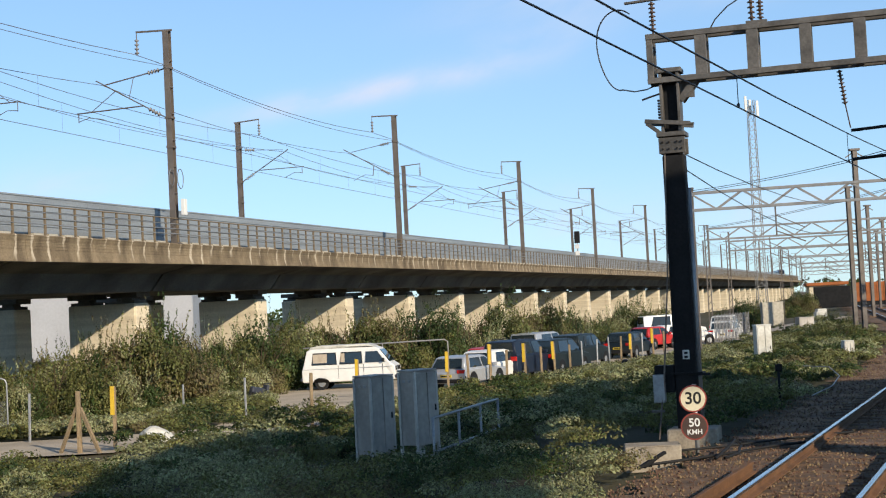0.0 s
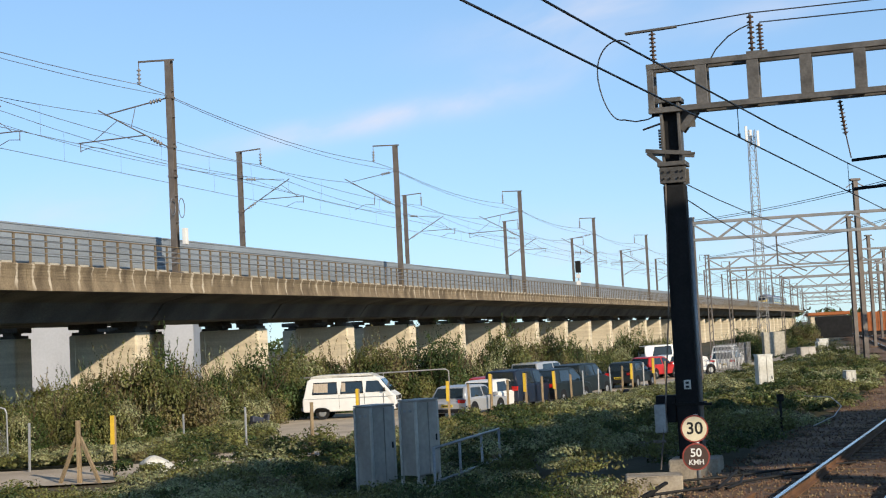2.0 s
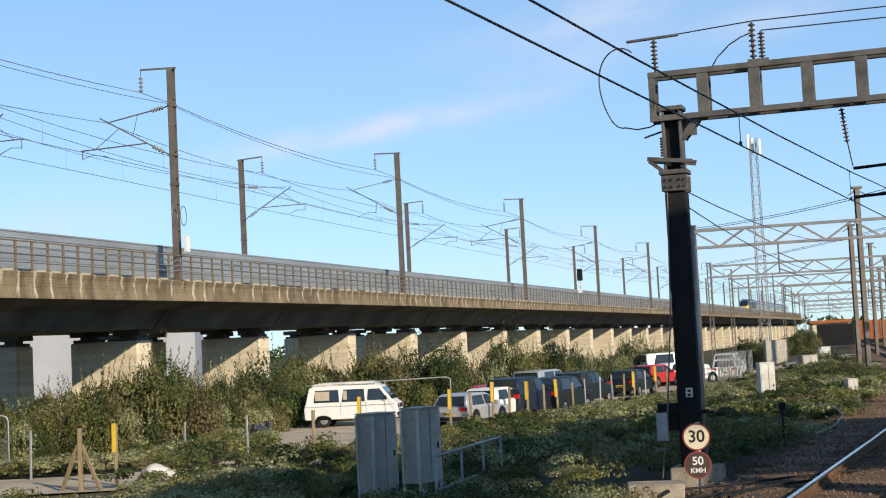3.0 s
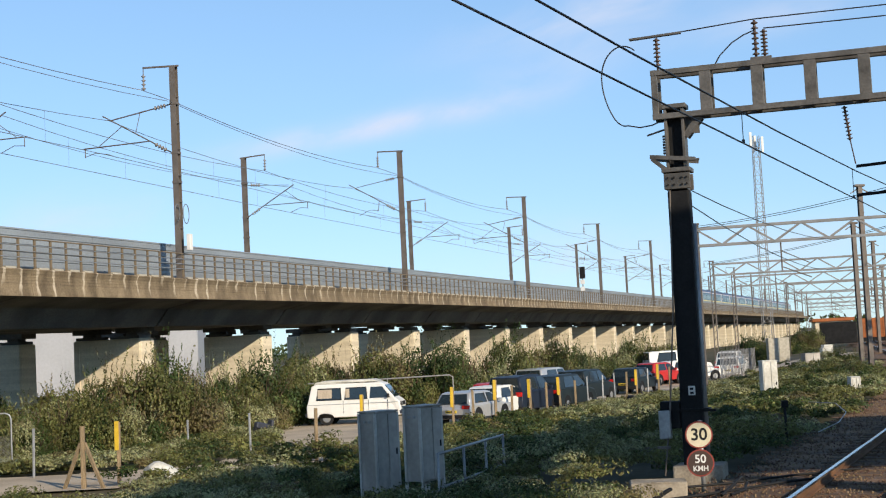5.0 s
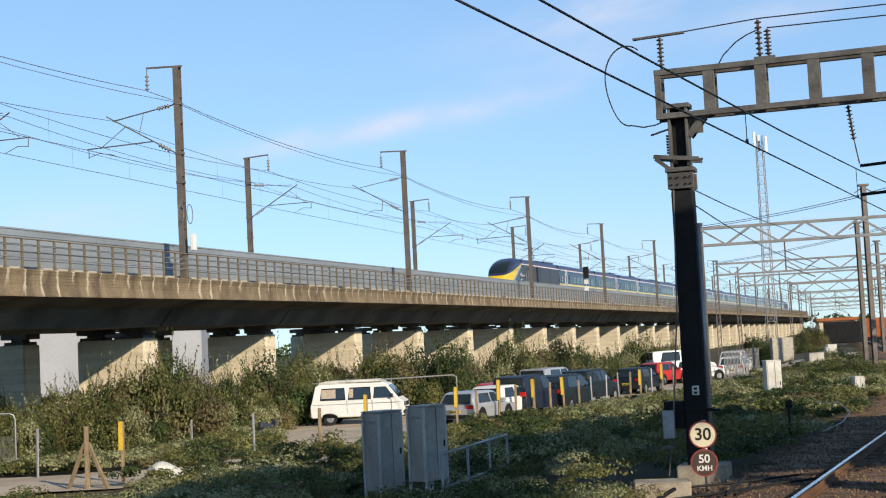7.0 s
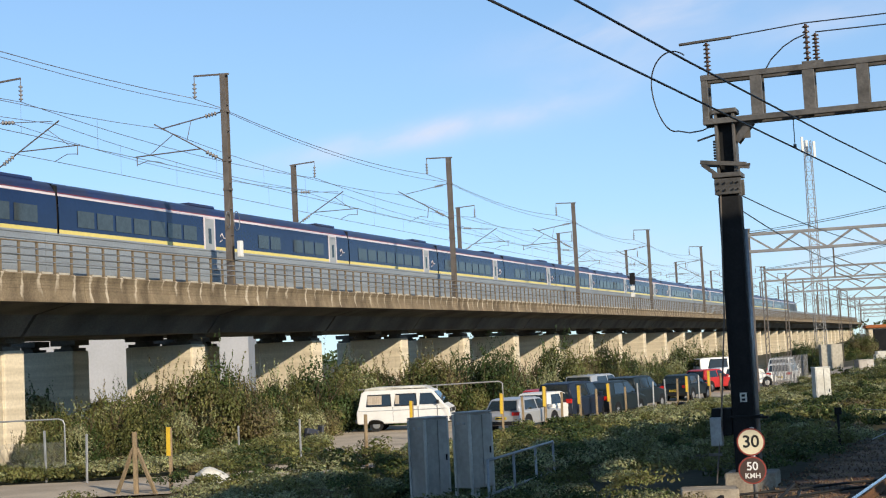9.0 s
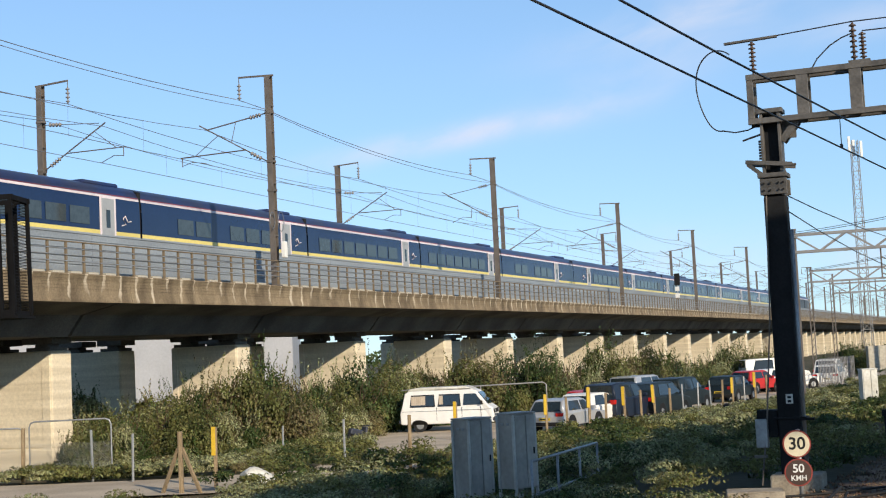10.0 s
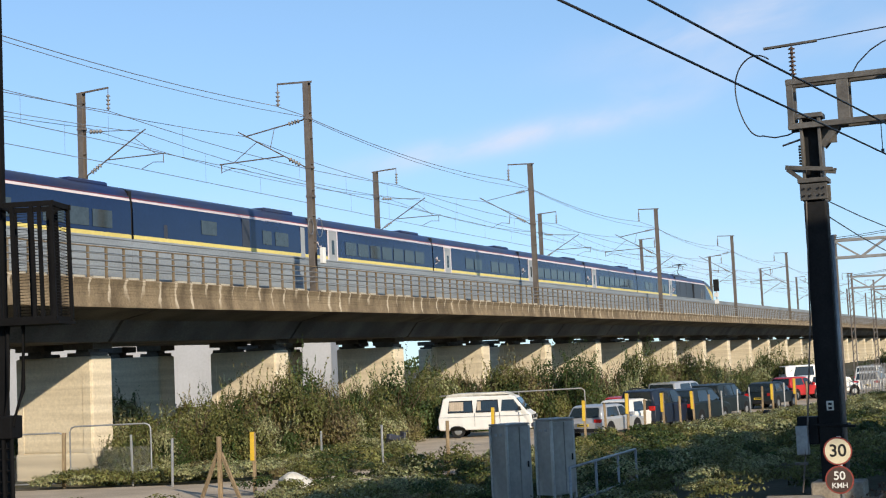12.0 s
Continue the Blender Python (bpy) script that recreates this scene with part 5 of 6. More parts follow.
def cabinets():
    tall = "tall grey steel trackside cabinet on legs among undergrowth"
    cabinet(-1.46, 28.1, -0.75, 0.62, 0.44, -0.20, 1.34, 48, tall)
    cabinet(-0.55, 26.6, -0.75, 0.58, 0.40, 0.10, 1.47, 48, tall)
    cabinet(11.6, 51.7, -0.3, 0.56, 0.4, -0.2, 1.42, 8, "white painted trackside cabinet in the weeds", "white_dirty")
    cabinet(22.3, 87.5, -0.3, 1.0, 0.6, -0.25, 0.95, 12, "wide grey trackside cabinet in the weeds")
    cabinet(25.5, 96.0, -0.3, 0.6, 0.5, -0.2, 1.1, 8, "small white trackside cabinet", "white_dirty")
    cabinet(27.5, 103.0, -0.3, 0.7, 0.5, -0.2, 1.2, 8, "small white trackside cabinet", "white_dirty")
    cabinet(15.15, 53.3, -0.1, 0.34, 0.3, 0.02, 0.62, 8, "small pale box by the ballast", "white_dirty")
    cabinet(30.2, 130.0, -0.6, 2.0, 0.6, -0.5, 1.7, 8, "long pale equipment housing", "post_conc")
    # handrail beside the cabinets
    root = thing("handrail", "grey tubular steel handrail beside the cabinets", "handrail")
    a, b = Vector((-0.29, 25.98, 0)), Vector((1.06, 30.14, 0))
    for z in (0.62, 0.0):
        bm = bmesh.new()
        tube(bm, a + Vector((0, 0, z)), b + Vector((0, 0, z + 0.02)), 0.026, 10)
        part("rail", bm, M["galv"], root)
    for f in (0.0, 0.36, 0.7, 1.0):
        bm = bmesh.new()
        p = a.lerp(b, f)
        tube(bm, p + Vector((0, 0, -0.7)), p + Vector((0, 0, 0.64)), 0.026, 10)
        part("post", bm, M["galv"], root)
    bm = bmesh.new()
    for z in (0.0, 0.15, 0.3):
        tube(bm, (-0.55, 25.75, z - 0.35), (-0.25, 26.0, z - 0.35), 0.02, 8)
    part("brace", bm, M["galv"], root)


near_gantry()
speed_signs()
near_clutter()
near_wires()
far_railway()
cabinets()


# ---- vehicles ----
def wheel(parent, x, y, r, w=0.2):
    bm = bmesh.new()
    s = 1 if y > 0 else -1
    tube(bm, (x, y - w / 2, r), (x, y + w / 2, r), r, 24)
    ty = part("wheel", bm, M["black"], parent, "black tyre with pale rim")
    bm = bmesh.new()
    tube(bm, (x, y + s * w / 2, r), (x, y + s * (w / 2 + 0.015), r), r * 0.62, 16, r * 0.5)
    part("rim", bm, M["galv"], ty)


def slab(profile, half, tuck=0.0, z_tuck=1e9, zmax=1.0):
    """A closed side outline (x, z) given width; the upper part leans inwards."""
    bm = bmesh.new()

    def hw(z):
        return half - (tuck * (z - z_tuck) / (zmax - z_tuck) if z > z_tuck else 0.0)
    a = [bm.verts.new((x, hw(z), z)) for x, z in profile]
    b = [bm.verts.new((x, -hw(z), z)) for x, z in profile]
    n = len(profile)
    fa, fb = bm.faces.new(a), bm.faces.new(b[::-1])
    for k in range(n):
        bm.faces.new((a[(k + 1) % n], a[k], b[k], b[(k + 1) % n]))
    bmesh.ops.recalc_face_normals(bm, faces=bm.faces)
    edges = [e for e in bm.edges if e.is_valid and (e in fa.edges or e in fb.edges)]
    bmesh.ops.bevel(bm, geom=edges, offset=0.06, segments=3, affect="EDGES", profile=0.6)
    for f in bm.faces:
        f.smooth = f.calc_area() < 0.35
    return bm


def side_pane(root, pts, half_at, key="glass", name="window", lift=0.006):
    """A thin pane on both flanks, from an outline in (x, z)."""
    for s in (-1, 1):
        bm = bmesh.new()
        a = [bm.verts.new((x, s * (half_at(z) + lift), z)) for x, z in pts]
        b = [bm.verts.new((x, s * (half_at(z) - 0.02), z)) for x, z in pts]
        bm.faces.new(a)
        bm.faces.new(b[::-1])
        for k in range(len(pts)):
            bm.faces.new((a[k], b[k], b[(k + 1) % len(pts)], a[(k + 1) % len(pts)]))
        bmesh.ops.recalc_face_normals(bm, faces=bm.faces)
        part(name, bm, M[key], root)


def quad_pane(root, corners, key, name, push):
    bm = bmesh.new()
    p = Vector(push)
    a = [bm.verts.new(Vector(c) + p) for c in corners]
    b = [bm.verts.new(Vector(c) - p) for c in corners]
    bm.faces.new(a)
    bm.faces.new(b[::-1])
    for k in range(4):
        bm.faces.new((a[k], b[k], b[(k + 1) % 4], a[(k + 1) % 4]))
    bmesh.ops.recalc_face_normals(bm, faces=bm.faces)
    return part(name, bm, M[key], root)


def camper(x, y, turn):
    root = thing("camper_van", "old white boxy camper van with curtained side windows", "van", pose(x, y, ground_z(x, y) + 0.03, 0, 0, turn) @ Matrix.Scale(0.95, 4))
    half, tuck = 0.92, 0.13
    prof = [(-2.28, 0.42), (-2.3, 0.9), (-2.2, 1.2), (-2.05, 1.86), (-1.85, 1.95), (1.2, 1.95), (1.42, 1.88), (1.98, 1.18), (2.2, 1.02), (2.26, 0.55), (2.2, 0.36), (-2.2, 0.36)]
    part("body", slab(prof, half, tuck, 1.05, 1.95), M["white"], root, "white painted van body")
    bm = slab([(-1.95, 1.93), (-1.85, 2.05), (-1.5, 2.1), (0.9, 2.1), (1.2, 1.98), (1.25, 1.93)], 0.76)
    part("pop_top", bm, M["white_dirty"], root, "off-white raising roof")

    def hw(z):
        return half - tuck * max(0, z - 1.05) / 0.9
    for x0, x1 in ((-1.78, -0.62), (-0.42, 0.62)):
        side_pane(root, [(x0, 1.22), (x1, 1.22), (x1 - 0.04, 1.72), (x0 + 0.08, 1.72)], hw)
        side_pane(root, [(x0 - 0.04, 1.18), (x1 + 0.04, 1.18), (x1, 1.76), (x0 + 0.04, 1.76)], hw, "dark_steel", "window_rubber", 0.003)
    side_pane(root, [(0.78, 1.22), (1.75, 1.22), (1.38, 1.74), (0.82, 1.74)], hw)
    for x0, x1 in ((-1.74, -1.05), (-0.4, -0.2)):
        side_pane(root, [(x0, 1.28), (x1, 1.28), (x1, 1.70), (x0, 1.70)], hw, "curtain", "curtain", 0.009)
    for xx in (-0.52, 0.7, 1.62):
        side_pane(root, [(xx, 0.5), (xx + 0.012, 0.5), (xx + 0.012, 1.15), (xx, 1.15)], hw, "dark_steel", "door_gap", 0.004)
    side_pane(root, [(-2.2, 0.98), (2.1, 0.98), (2.1, 1.0), (-2.2, 1.0)], hw, "train_grey", "waist_moulding", 0.006)
    quad_pane(root, [(1.50, -0.68, 1.80), (1.50, 0.68, 1.80), (1.97, 0.8, 1.22), (1.97, -0.8, 1.22)], "glass", "windscreen", (0.012, 0, 0.01))
    bm = bmesh.new()
    box(bm, 2.14, 2.33, -0.92, 0.92, 0.42, 0.62, 0.04)
    part("bumper", bm, M["train_dark"], root, "grey front bumper")
    bm = bmesh.new()
    box(bm, -2.38, -2.22, -0.9, 0.9, 0.42, 0.6, 0.04)
    part("bumper", bm, M["train_dark"], root)
    bm = bmesh.new()
    box(bm, 2.2, 2.27, -0.78, 0.78, 0.8, 0.98, 0.02)
    part("grille", bm, M["black"], root, "black grille with round lamps")
    for yy in (-0.62, 0.62):
        bm = bmesh.new()
        tube(bm, (2.25, yy, 0.89), (2.285, yy, 0.89), 0.085, 16)
        part("headlight", bm, M["galv"], root)
        bm = bmesh.new()
        box(bm, 1.62, 1.72, yy * 1.62 - 0.08, yy * 1.62 + 0.08, 1.24, 1.4, 0.02)
        part("wing_mirror", bm, M["black"], root)
    for xx in (-1.35, 1.12):
        for yy in (-0.8, 0.8):
            wheel(root, xx, yy, 0.32)
            s = 1 if yy > 0 else -1
            bm = bmesh.new()
            tube(bm, (xx, s * 0.90, 0.40), (xx, s * 0.924, 0.36), 0.37, 24)
            part("wheel_arch", bm, M["black"], root)


M["curtain"] = mat("curtain_cloth", (0.55, 0.46, 0.36), 0.9, 0, 0.3, 6.0, 30.0, 0.2, stretch=(6, 1, 0.3))


def motor_car(name, label, x, y, turn, paint, size=(4.2, 1.78, 1.48), estate=0.0, roof=None, extra=""):
    L, W, H = size
    root = thing(name, label, "car" if "van" not in name else "van", pose(x, y, ground_z(x, y) + 0.03, 0, 0, turn), "parked vehicles")
    h, f = L / 2, H / 1.48
    belt = 0.92 * f
    lower = [(-h, 0.42), (-h - 0.02, 0.7), (-h + 0.08, belt), (h - 1.15, belt), (h - 0.25, 0.78 * f), (h, 0.62), (h - 0.02, 0.32), (-h + 0.1, 0.3)]
    part("body", slab(lower, W / 2), M[paint], root)
    cab = [(-h + 0.06, belt - 0.06), (-h + 0.42 - estate * 0.3, H - 0.05), (-h + 0.75, H), (h - 2.1, H), (h - 1.75, H - 0.06), (h - 0.95, belt - 0.06)]
    tuck = 0.2
    part("cabin", slab(cab, W / 2 - 0.03, tuck, belt, H), M[roof or paint], root)

    def hw(z):
        return W / 2 - 0.03 - tuck * max(0, z - belt) / (H - belt)
    zt, zb = H - 0.1, belt + 0.05
    side_pane(root, [(-h + 0.62, zb), (-0.35, zb), (-0.35, zt), (-h + 0.85, zt)], hw)
    side_pane(root, [(-0.22, zb), (h - 1.25, zb), (h - 1.85, zt), (-0.22, zt)], hw)
    rx0, rx1 = -h + 0.1, -h + 0.38 - estate * 0.28
    quad_pane(root, [(rx0, -W / 2 + 0.2, zb), (rx0, W / 2 - 0.2, zb), (rx1, W / 2 - 0.3, zt), (rx1, -W / 2 + 0.3, zt)], "glass", "rear_window", (-0.02, 0, 0.006))
    quad_pane(root, [(h - 1.05, -W / 2 + 0.15, zb - 0.02), (h - 1.05, W / 2 - 0.15, zb - 0.02), (h - 1.75, W / 2 - 0.26, zt), (h - 1.75, -W / 2 + 0.26, zt)], "glass", "windscreen", (0.02, 0, 0.012))
    for s in (-1, 1):
        bm = bmesh.new()
        box(bm, -h - 0.04, -h + 0.16, s * (W / 2 - 0.2) - 0.17, s * (W / 2 - 0.2) + 0.17, 0.74 * f, 0.9 * f, 0.03)
        part("tail_light", bm, M["tail"], root, "red tail light")
        bm = bmesh.new()
        box(bm, h - 0.32, h - 0.1, s * (W / 2 - 0.22) - 0.17, s * (W / 2 - 0.22) + 0.17, 0.62, 0.76, 0.03)
        part("headlight", bm, M["galv"], root)
        bm = bmesh.new()
        box(bm, h - 1.55, h - 1.38, s * (W / 2 + 0.09) - 0.09, s * (W / 2 + 0.09) + 0.09, belt + 0.02, belt + 0.16, 0.03)
        part("wing_mirror", bm, M[paint], root)
    bm = bmesh.new()
    box(bm, -h - 0.045, -h - 0.015, -0.26, 0.26, 0.55, 0.66, 0.004)
    plate = part("plate", bm, M["plate"], root, "yellow rear plate")
    bm = bmesh.new()
    box(bm, -h - 0.05, -h - 0.046, -0.2, 0.2, 0.58, 0.63)
    part("marking", bm, M["black"], plate)
    bm = bmesh.new()
    box(bm, -h - 0.04, -h + 0.2, -W / 2 + 0.04, W / 2 - 0.04, 0.32, 0.48, 0.04)
    part("bumper", bm, M["black"] if paint != "white" else M[paint], root)
    if extra == "rails":
        for s in (-1, 1):
            bm = bmesh.new()
            beam(bm, (-h + 0.7, s * (W / 2 - 0.3), H + 0.05), (h - 2.1, s * (W / 2 - 0.3), H + 0.05), 0.04, 0.04)
            part("roof_rail", bm, M["black"], root)
    for xx in (-h + 0.78, h - 0.85):
        for s in (-1, 1):
            wheel(root, xx, s * (W / 2 - 0.1), 0.32)
            bm = bmesh.new()
            tube(bm, (xx, s * (W / 2 - 0.03), 0.36), (xx, s * (W / 2 + 0.004), 0.36), 0.39, 24)
            part("wheel_arch", bm, M["black"], root)
    return root


M["tail"] = mat("tail_light_red", (0.55, 0.02, 0.015), 0.2, 0, 0.1, 5, 20, 0)
M["plate"] = mat("plate_yellow", (0.75, 0.55, 0.05), 0.5, 0, 0.1, 5, 20, 0)
M["silver"] = mat("silver_paint", (0.52, 0.53, 0.55), 0.3, 0.4, 0.1, 1, 8, 0)
M["navy"] = mat("navy_paint", (0.012, 0.02, 0.04), 0.45, 0.0, 0.15, 1, 8, 0)
M["darkgreen"] = mat("dark_teal_paint", (0.012, 0.02, 0.024), 0.45, 0.0, 0.15, 1, 8, 0)


def vehicles():
    camper(-4.3, 65.0, -6)
    motor_car("hatchback", "silver-white hatchback parked on gravel, rear towards the fence", 0.95, 60.3, 62, "silver", (4.1, 1.76, 1.40))
    motor_car("hatchback", "white hatchback with red tail lights, parked", 2.15, 63.4, 62, "white", (4.0, 1.74, 1.48))
    motor_car("hatchback", "red hatchback mostly hidden behind other cars", 2.4, 67.4, 62, "red", (4.0, 1.74, 1.5))
    motor_car("off_roader", "dark navy off-road car with roof rails, parked", 3.4, 65.4, 62, "navy", (4.4, 1.85, 1.82), 0.8, None, "rails")
    motor_car("off_roader", "dark teal estate car, parked", 5.35, 68.2, 62, "darkgreen", (4.4, 1.8, 1.7), 0.6)
    motor_car("panel_van", "silver-white panel van behind parked cars", 5.3, 78.0, 62, "silver", (4.8, 1.9, 1.86), 1.0)
    motor_car("panel_van", "dark blue-black van parked beyond the fence", 7.1, 74.2, 62, "darkgreen", (4.2, 1.8, 1.74), 1.0)
    motor_car("hatchback", "dark teal hatchback parked beyond the fence", 10.9, 83.5, 62, "darkgreen", (4.1, 1.76, 1.5))
    motor_car("hatchback", "red car parked near the white van", 14.0, 95.0, 50, "red", (4.1, 1.76, 1.5))
    motor_car("panel_van", "white panel van in the far yard", 16.6, 103.0, 8, "white", (4.9, 1.95, 2.15), 1.0)
    motor_car("estate_car", "white estate car in the far yard", 16.6, 98.0, 20, "white", (4.6, 1.8, 1.5), 0.7)
    motor_car("estate_car", "white estate car with dark windows in the far yard", 20.0, 100.5, 70, "white", (4.6, 1.8, 1.5), 0.7)
    motor_car("off_roader", "white off-road car in the far yard", 21.5, 108.0, 70, "white", (4.6, 1.85, 1.8), 0.7)


vehicles()


# ---- fences and small yard things ----
def yard_post(x, y, h, key, cap=False, w=0.1, label=""):
    z = ground_z(x, y)
    root = thing("fence_post", label or "plain weathered timber fence post", "post", pose(x, y, z, random.uniform(-1.5, 1.5), random.uniform(-1.5, 1.5), random.uniform(-10, 10)), "yard fence posts")
    bm = bmesh.new()
    box(bm, -w / 2, w / 2, -w / 2, w / 2, -0.3, h, 0.012)
    part("stake", bm, M[key], root)
    if cap:
        bm = bmesh.new()
        box(bm, -w / 2 - 0.06, -w / 2 + 0.06, -w / 2 - 0.012, w / 2 + 0.012, h - 0.78, h + 0.02, 0.01)
        part("marker", bm, M["yellow"], root, "bright yellow marker board")
    return root


def chain_link(root, x0, x1, z0, z1, pitch, y=0.0):
    bm = bmesh.new()
    n = int((x1 - x0 + z1 - z0) / pitch)
    h = z1 - z0
    for k in range(n):
        a = x0 - h + k * pitch
        for s in (1, -1):
            p, q = (a, z0), (a + h, z1)
            if p[0] < x0:
                p = (x0, z0 + x0 - a)
            if q[0] > x1:
                q = (x1, z0 + x1 - a)
            if q[0] - p[0] < 0.02:
                continue
            if s < 0:
                p, q = (x0 + x1 - p[0], p[1]), (x0 + x1 - q[0], q[1])
            tube(bm, (p[0], y, p[1]), (q[0], y, q[1]), 0.004, 3, caps=False)
    return tagged(part("chain_link", bm, M["galv"], root), kind="stuff")


def gate(x, y, turn, width, height, label):
    z = ground_z(x, y)
    root = thing("mesh_gate", label, "gate", pose(x, y, z, 0, 0, turn), "yard gates")
    bm = bmesh.new()
    r = 0.18
    path_tube(bm, [(0, 0, 0.05), (0, 0, height - r), (0.05, 0, height - 0.05), (r, 0, height), (width - r, 0, height), (width - 0.05, 0, height - 0.05), (width, 0, height - r), (width, 0, 0.05)], 0.028, 8)
    tube(bm, (0, 0, 0.1), (width, 0, 0.1), 0.024, 8)
    part("frame", bm, M["galv"], root, "bent galvanised tube frame")
    chain_link(root, 0.02, width - 0.02, 0.1, height * 0.62, 0.085)
    return root


def yard():
    wood = "weathered timber fence post"
    for x, y, h in ((-9.76, 52.4, 1.15), (-6.81, 47.8, 1.45), (-14.6, 45.0, 1.6), (-12.7, 43.0, 1.5)):
        yard_post(x, y, h, "galv", False, 0.07, "plain grey metal fence post")
    yard_post(-9.3, 39.5, 1.72, "wood", True, 0.1, "timber post with a bright yellow marker board")
    yard_post(-4.0, 41.5, 1.75, "wood", False, 0.1, wood)
    tri = thing("braced_post", "timber corner post with two sloping braces", "post", pose(-10.0, 38.4, ground_z(-10.0, 38.4)), "yard fence posts")
    bm = bmesh.new()
    box(bm, -0.06, 0.06, -0.06, 0.06, -0.3, 1.7, 0.012)
    part("post", bm, M["wood"], tri)
    for sx in (-1, 1):
        bm = bmesh.new()
        beam(bm, (sx * 0.62, -0.25 * sx, -0.05), (sx * 0.05, 0, 1.25), 0.08, 0.08)
        part("brace", bm, M["wood"], tri)
    line = [(-3.6, 57.4, 1.35, 1), (0.05, 56.4, 1.5, 1), (0.9, 56.9, 1.35, 0), (1.75, 56.5, 1.7, 1), (2.5, 58.6, 1.4, 0), (3.4, 60.8, 1.55, 1), (4.2, 62.3, 1.35, 0), (4.9, 63.6, 1.5, 1), (5.7, 64.8, 1.3, 0), (6.4, 66.2, 1.35, 2), (7.25, 67.8, 1.35, 2), (8.0, 69.0, 1.4, 2), (8.8, 71.0, 1.4, 0), (9.5, 72.4, 1.45, 1), (10.3, 74.0, 1.4, 2), (11.1, 75.6, 1.6, 1), (12.0, 77.5, 1.4, 0), (13.0, 79.6, 1.4, 2), (14.0, 81.8, 1.5, 0)]
    for x, y, h, kind in line:
        if kind == 2:
            yard_post(x, y, h + 0.25, "galv", False, 0.07, "plain grey metal fence post")
        else:
            yard_post(x, y, h + 0.2, "wood", kind == 1, 0.1, "timber post with a bright yellow marker board" if kind else wood)
    # palisade beyond the near column
    pal = thing("palisade_fence", "grey steel palisade fence round the far yard", "fence", pose(17.6, 92.0, -0.6, 0, 0, 62))
    for k in range(26):
        bm = bmesh.new()
        box(bm, k * 0.32 - 0.035, k * 0.32 + 0.035, -0.02, 0.02, 0, 1.9 + 0.05 * (k % 2))
        part("pale", bm, M["galv_dull"], pal)
    for z in (0.35, 1.5):
        bm = bmesh.new()
        box(bm, -0.1, 8.1, 0.02, 0.06, z, z + 0.05)
        part("rail", bm, M["galv_dull"], pal)
    gate(-19.9, 45.6, 4, 2.75, 1.75, "galvanised tube gate with chain link mesh, closed")
    gate(-17.0, 45.9, 4, 2.7, 1.95, "galvanised tube gate with chain link mesh, closed")
    yard_post(-17.05, 45.4, 1.75, "wood", False, 0.12, wood)
    g2 = thing("goal_frame", "thin bent metal tube frame behind the van", "frame", pose(-7.6, 68.4, -1.5, 0, 0, -3))
    bm = bmesh.new()
    path_tube(bm, [(0, 0, 0), (0, 0, 2.45), (0.1, 0, 2.55), (7.6, 0, 2.66), (7.75, 0, 2.56), (7.75, 0, 0)], 0.035, 8)
    tube(bm, (4.6, 0, 0), (4.6, 0, 2.6), 0.03, 8)
    part("tube_frame", bm, M["galv_dull"], g2)
    bm = bmesh.new()
    bmesh.ops.create_icosphere(bm, subdivisions=3, radius=0.5)
    for v in bm.verts:
        v.co *= 1 + 0.5 * noise.noise(v.co * 1.7)
        v.co.z *= 0.62
    rock = part("pale_boulder", bm, M["white_dirty"])
    rock.matrix_basis = pose(-7.85, 38.2, -0.45, 0, 8, 20)
    tagged(rock, "pale lump of broken concrete in the weeds", "rubble")
    # motorbike shape by the hedge
    bike = thing("scooter", "small dark scooter with silver parts at the hedge", "scooter", pose(-7.6, 57.2, -0.8, 0, 12, 50) @ Matrix.Diagonal((0.72, 0.72, 0.8, 1)))
    for xx in (-0.55, 0.55):
        bm = bmesh.new()
        tube(bm, (xx, -0.06, 0.28), (xx, 0.06, 0.28), 0.28, 18)
        part("wheel", bm, M["black"], bike)
    bm = bmesh.new()
    box(bm, -0.75, 0.2, -0.16, 0.16, 0.45, 0.78, 0.08)
    box(bm, 0.3, 0.48, -0.2, 0.2, 0.35, 1.0, 0.06)
    tube(bm, (0.42, -0.32, 1.05), (0.42, 0.32, 1.05), 0.025, 8)
    part("body", bm, M["train_dark"], bike)
    tub = thing("dark_trough", "dark overturned plastic trough in the weeds", "trough", pose(8.6, 66.0, ground_z(8.6, 66.0), 0, 18, 20))
    bm = bmesh.new()
    box(bm, -0.5, 0.5, -0.3, 0.3, 0.0, 0.55, 0.1)
    part("shell", bm, M["black"], tub)


yard()


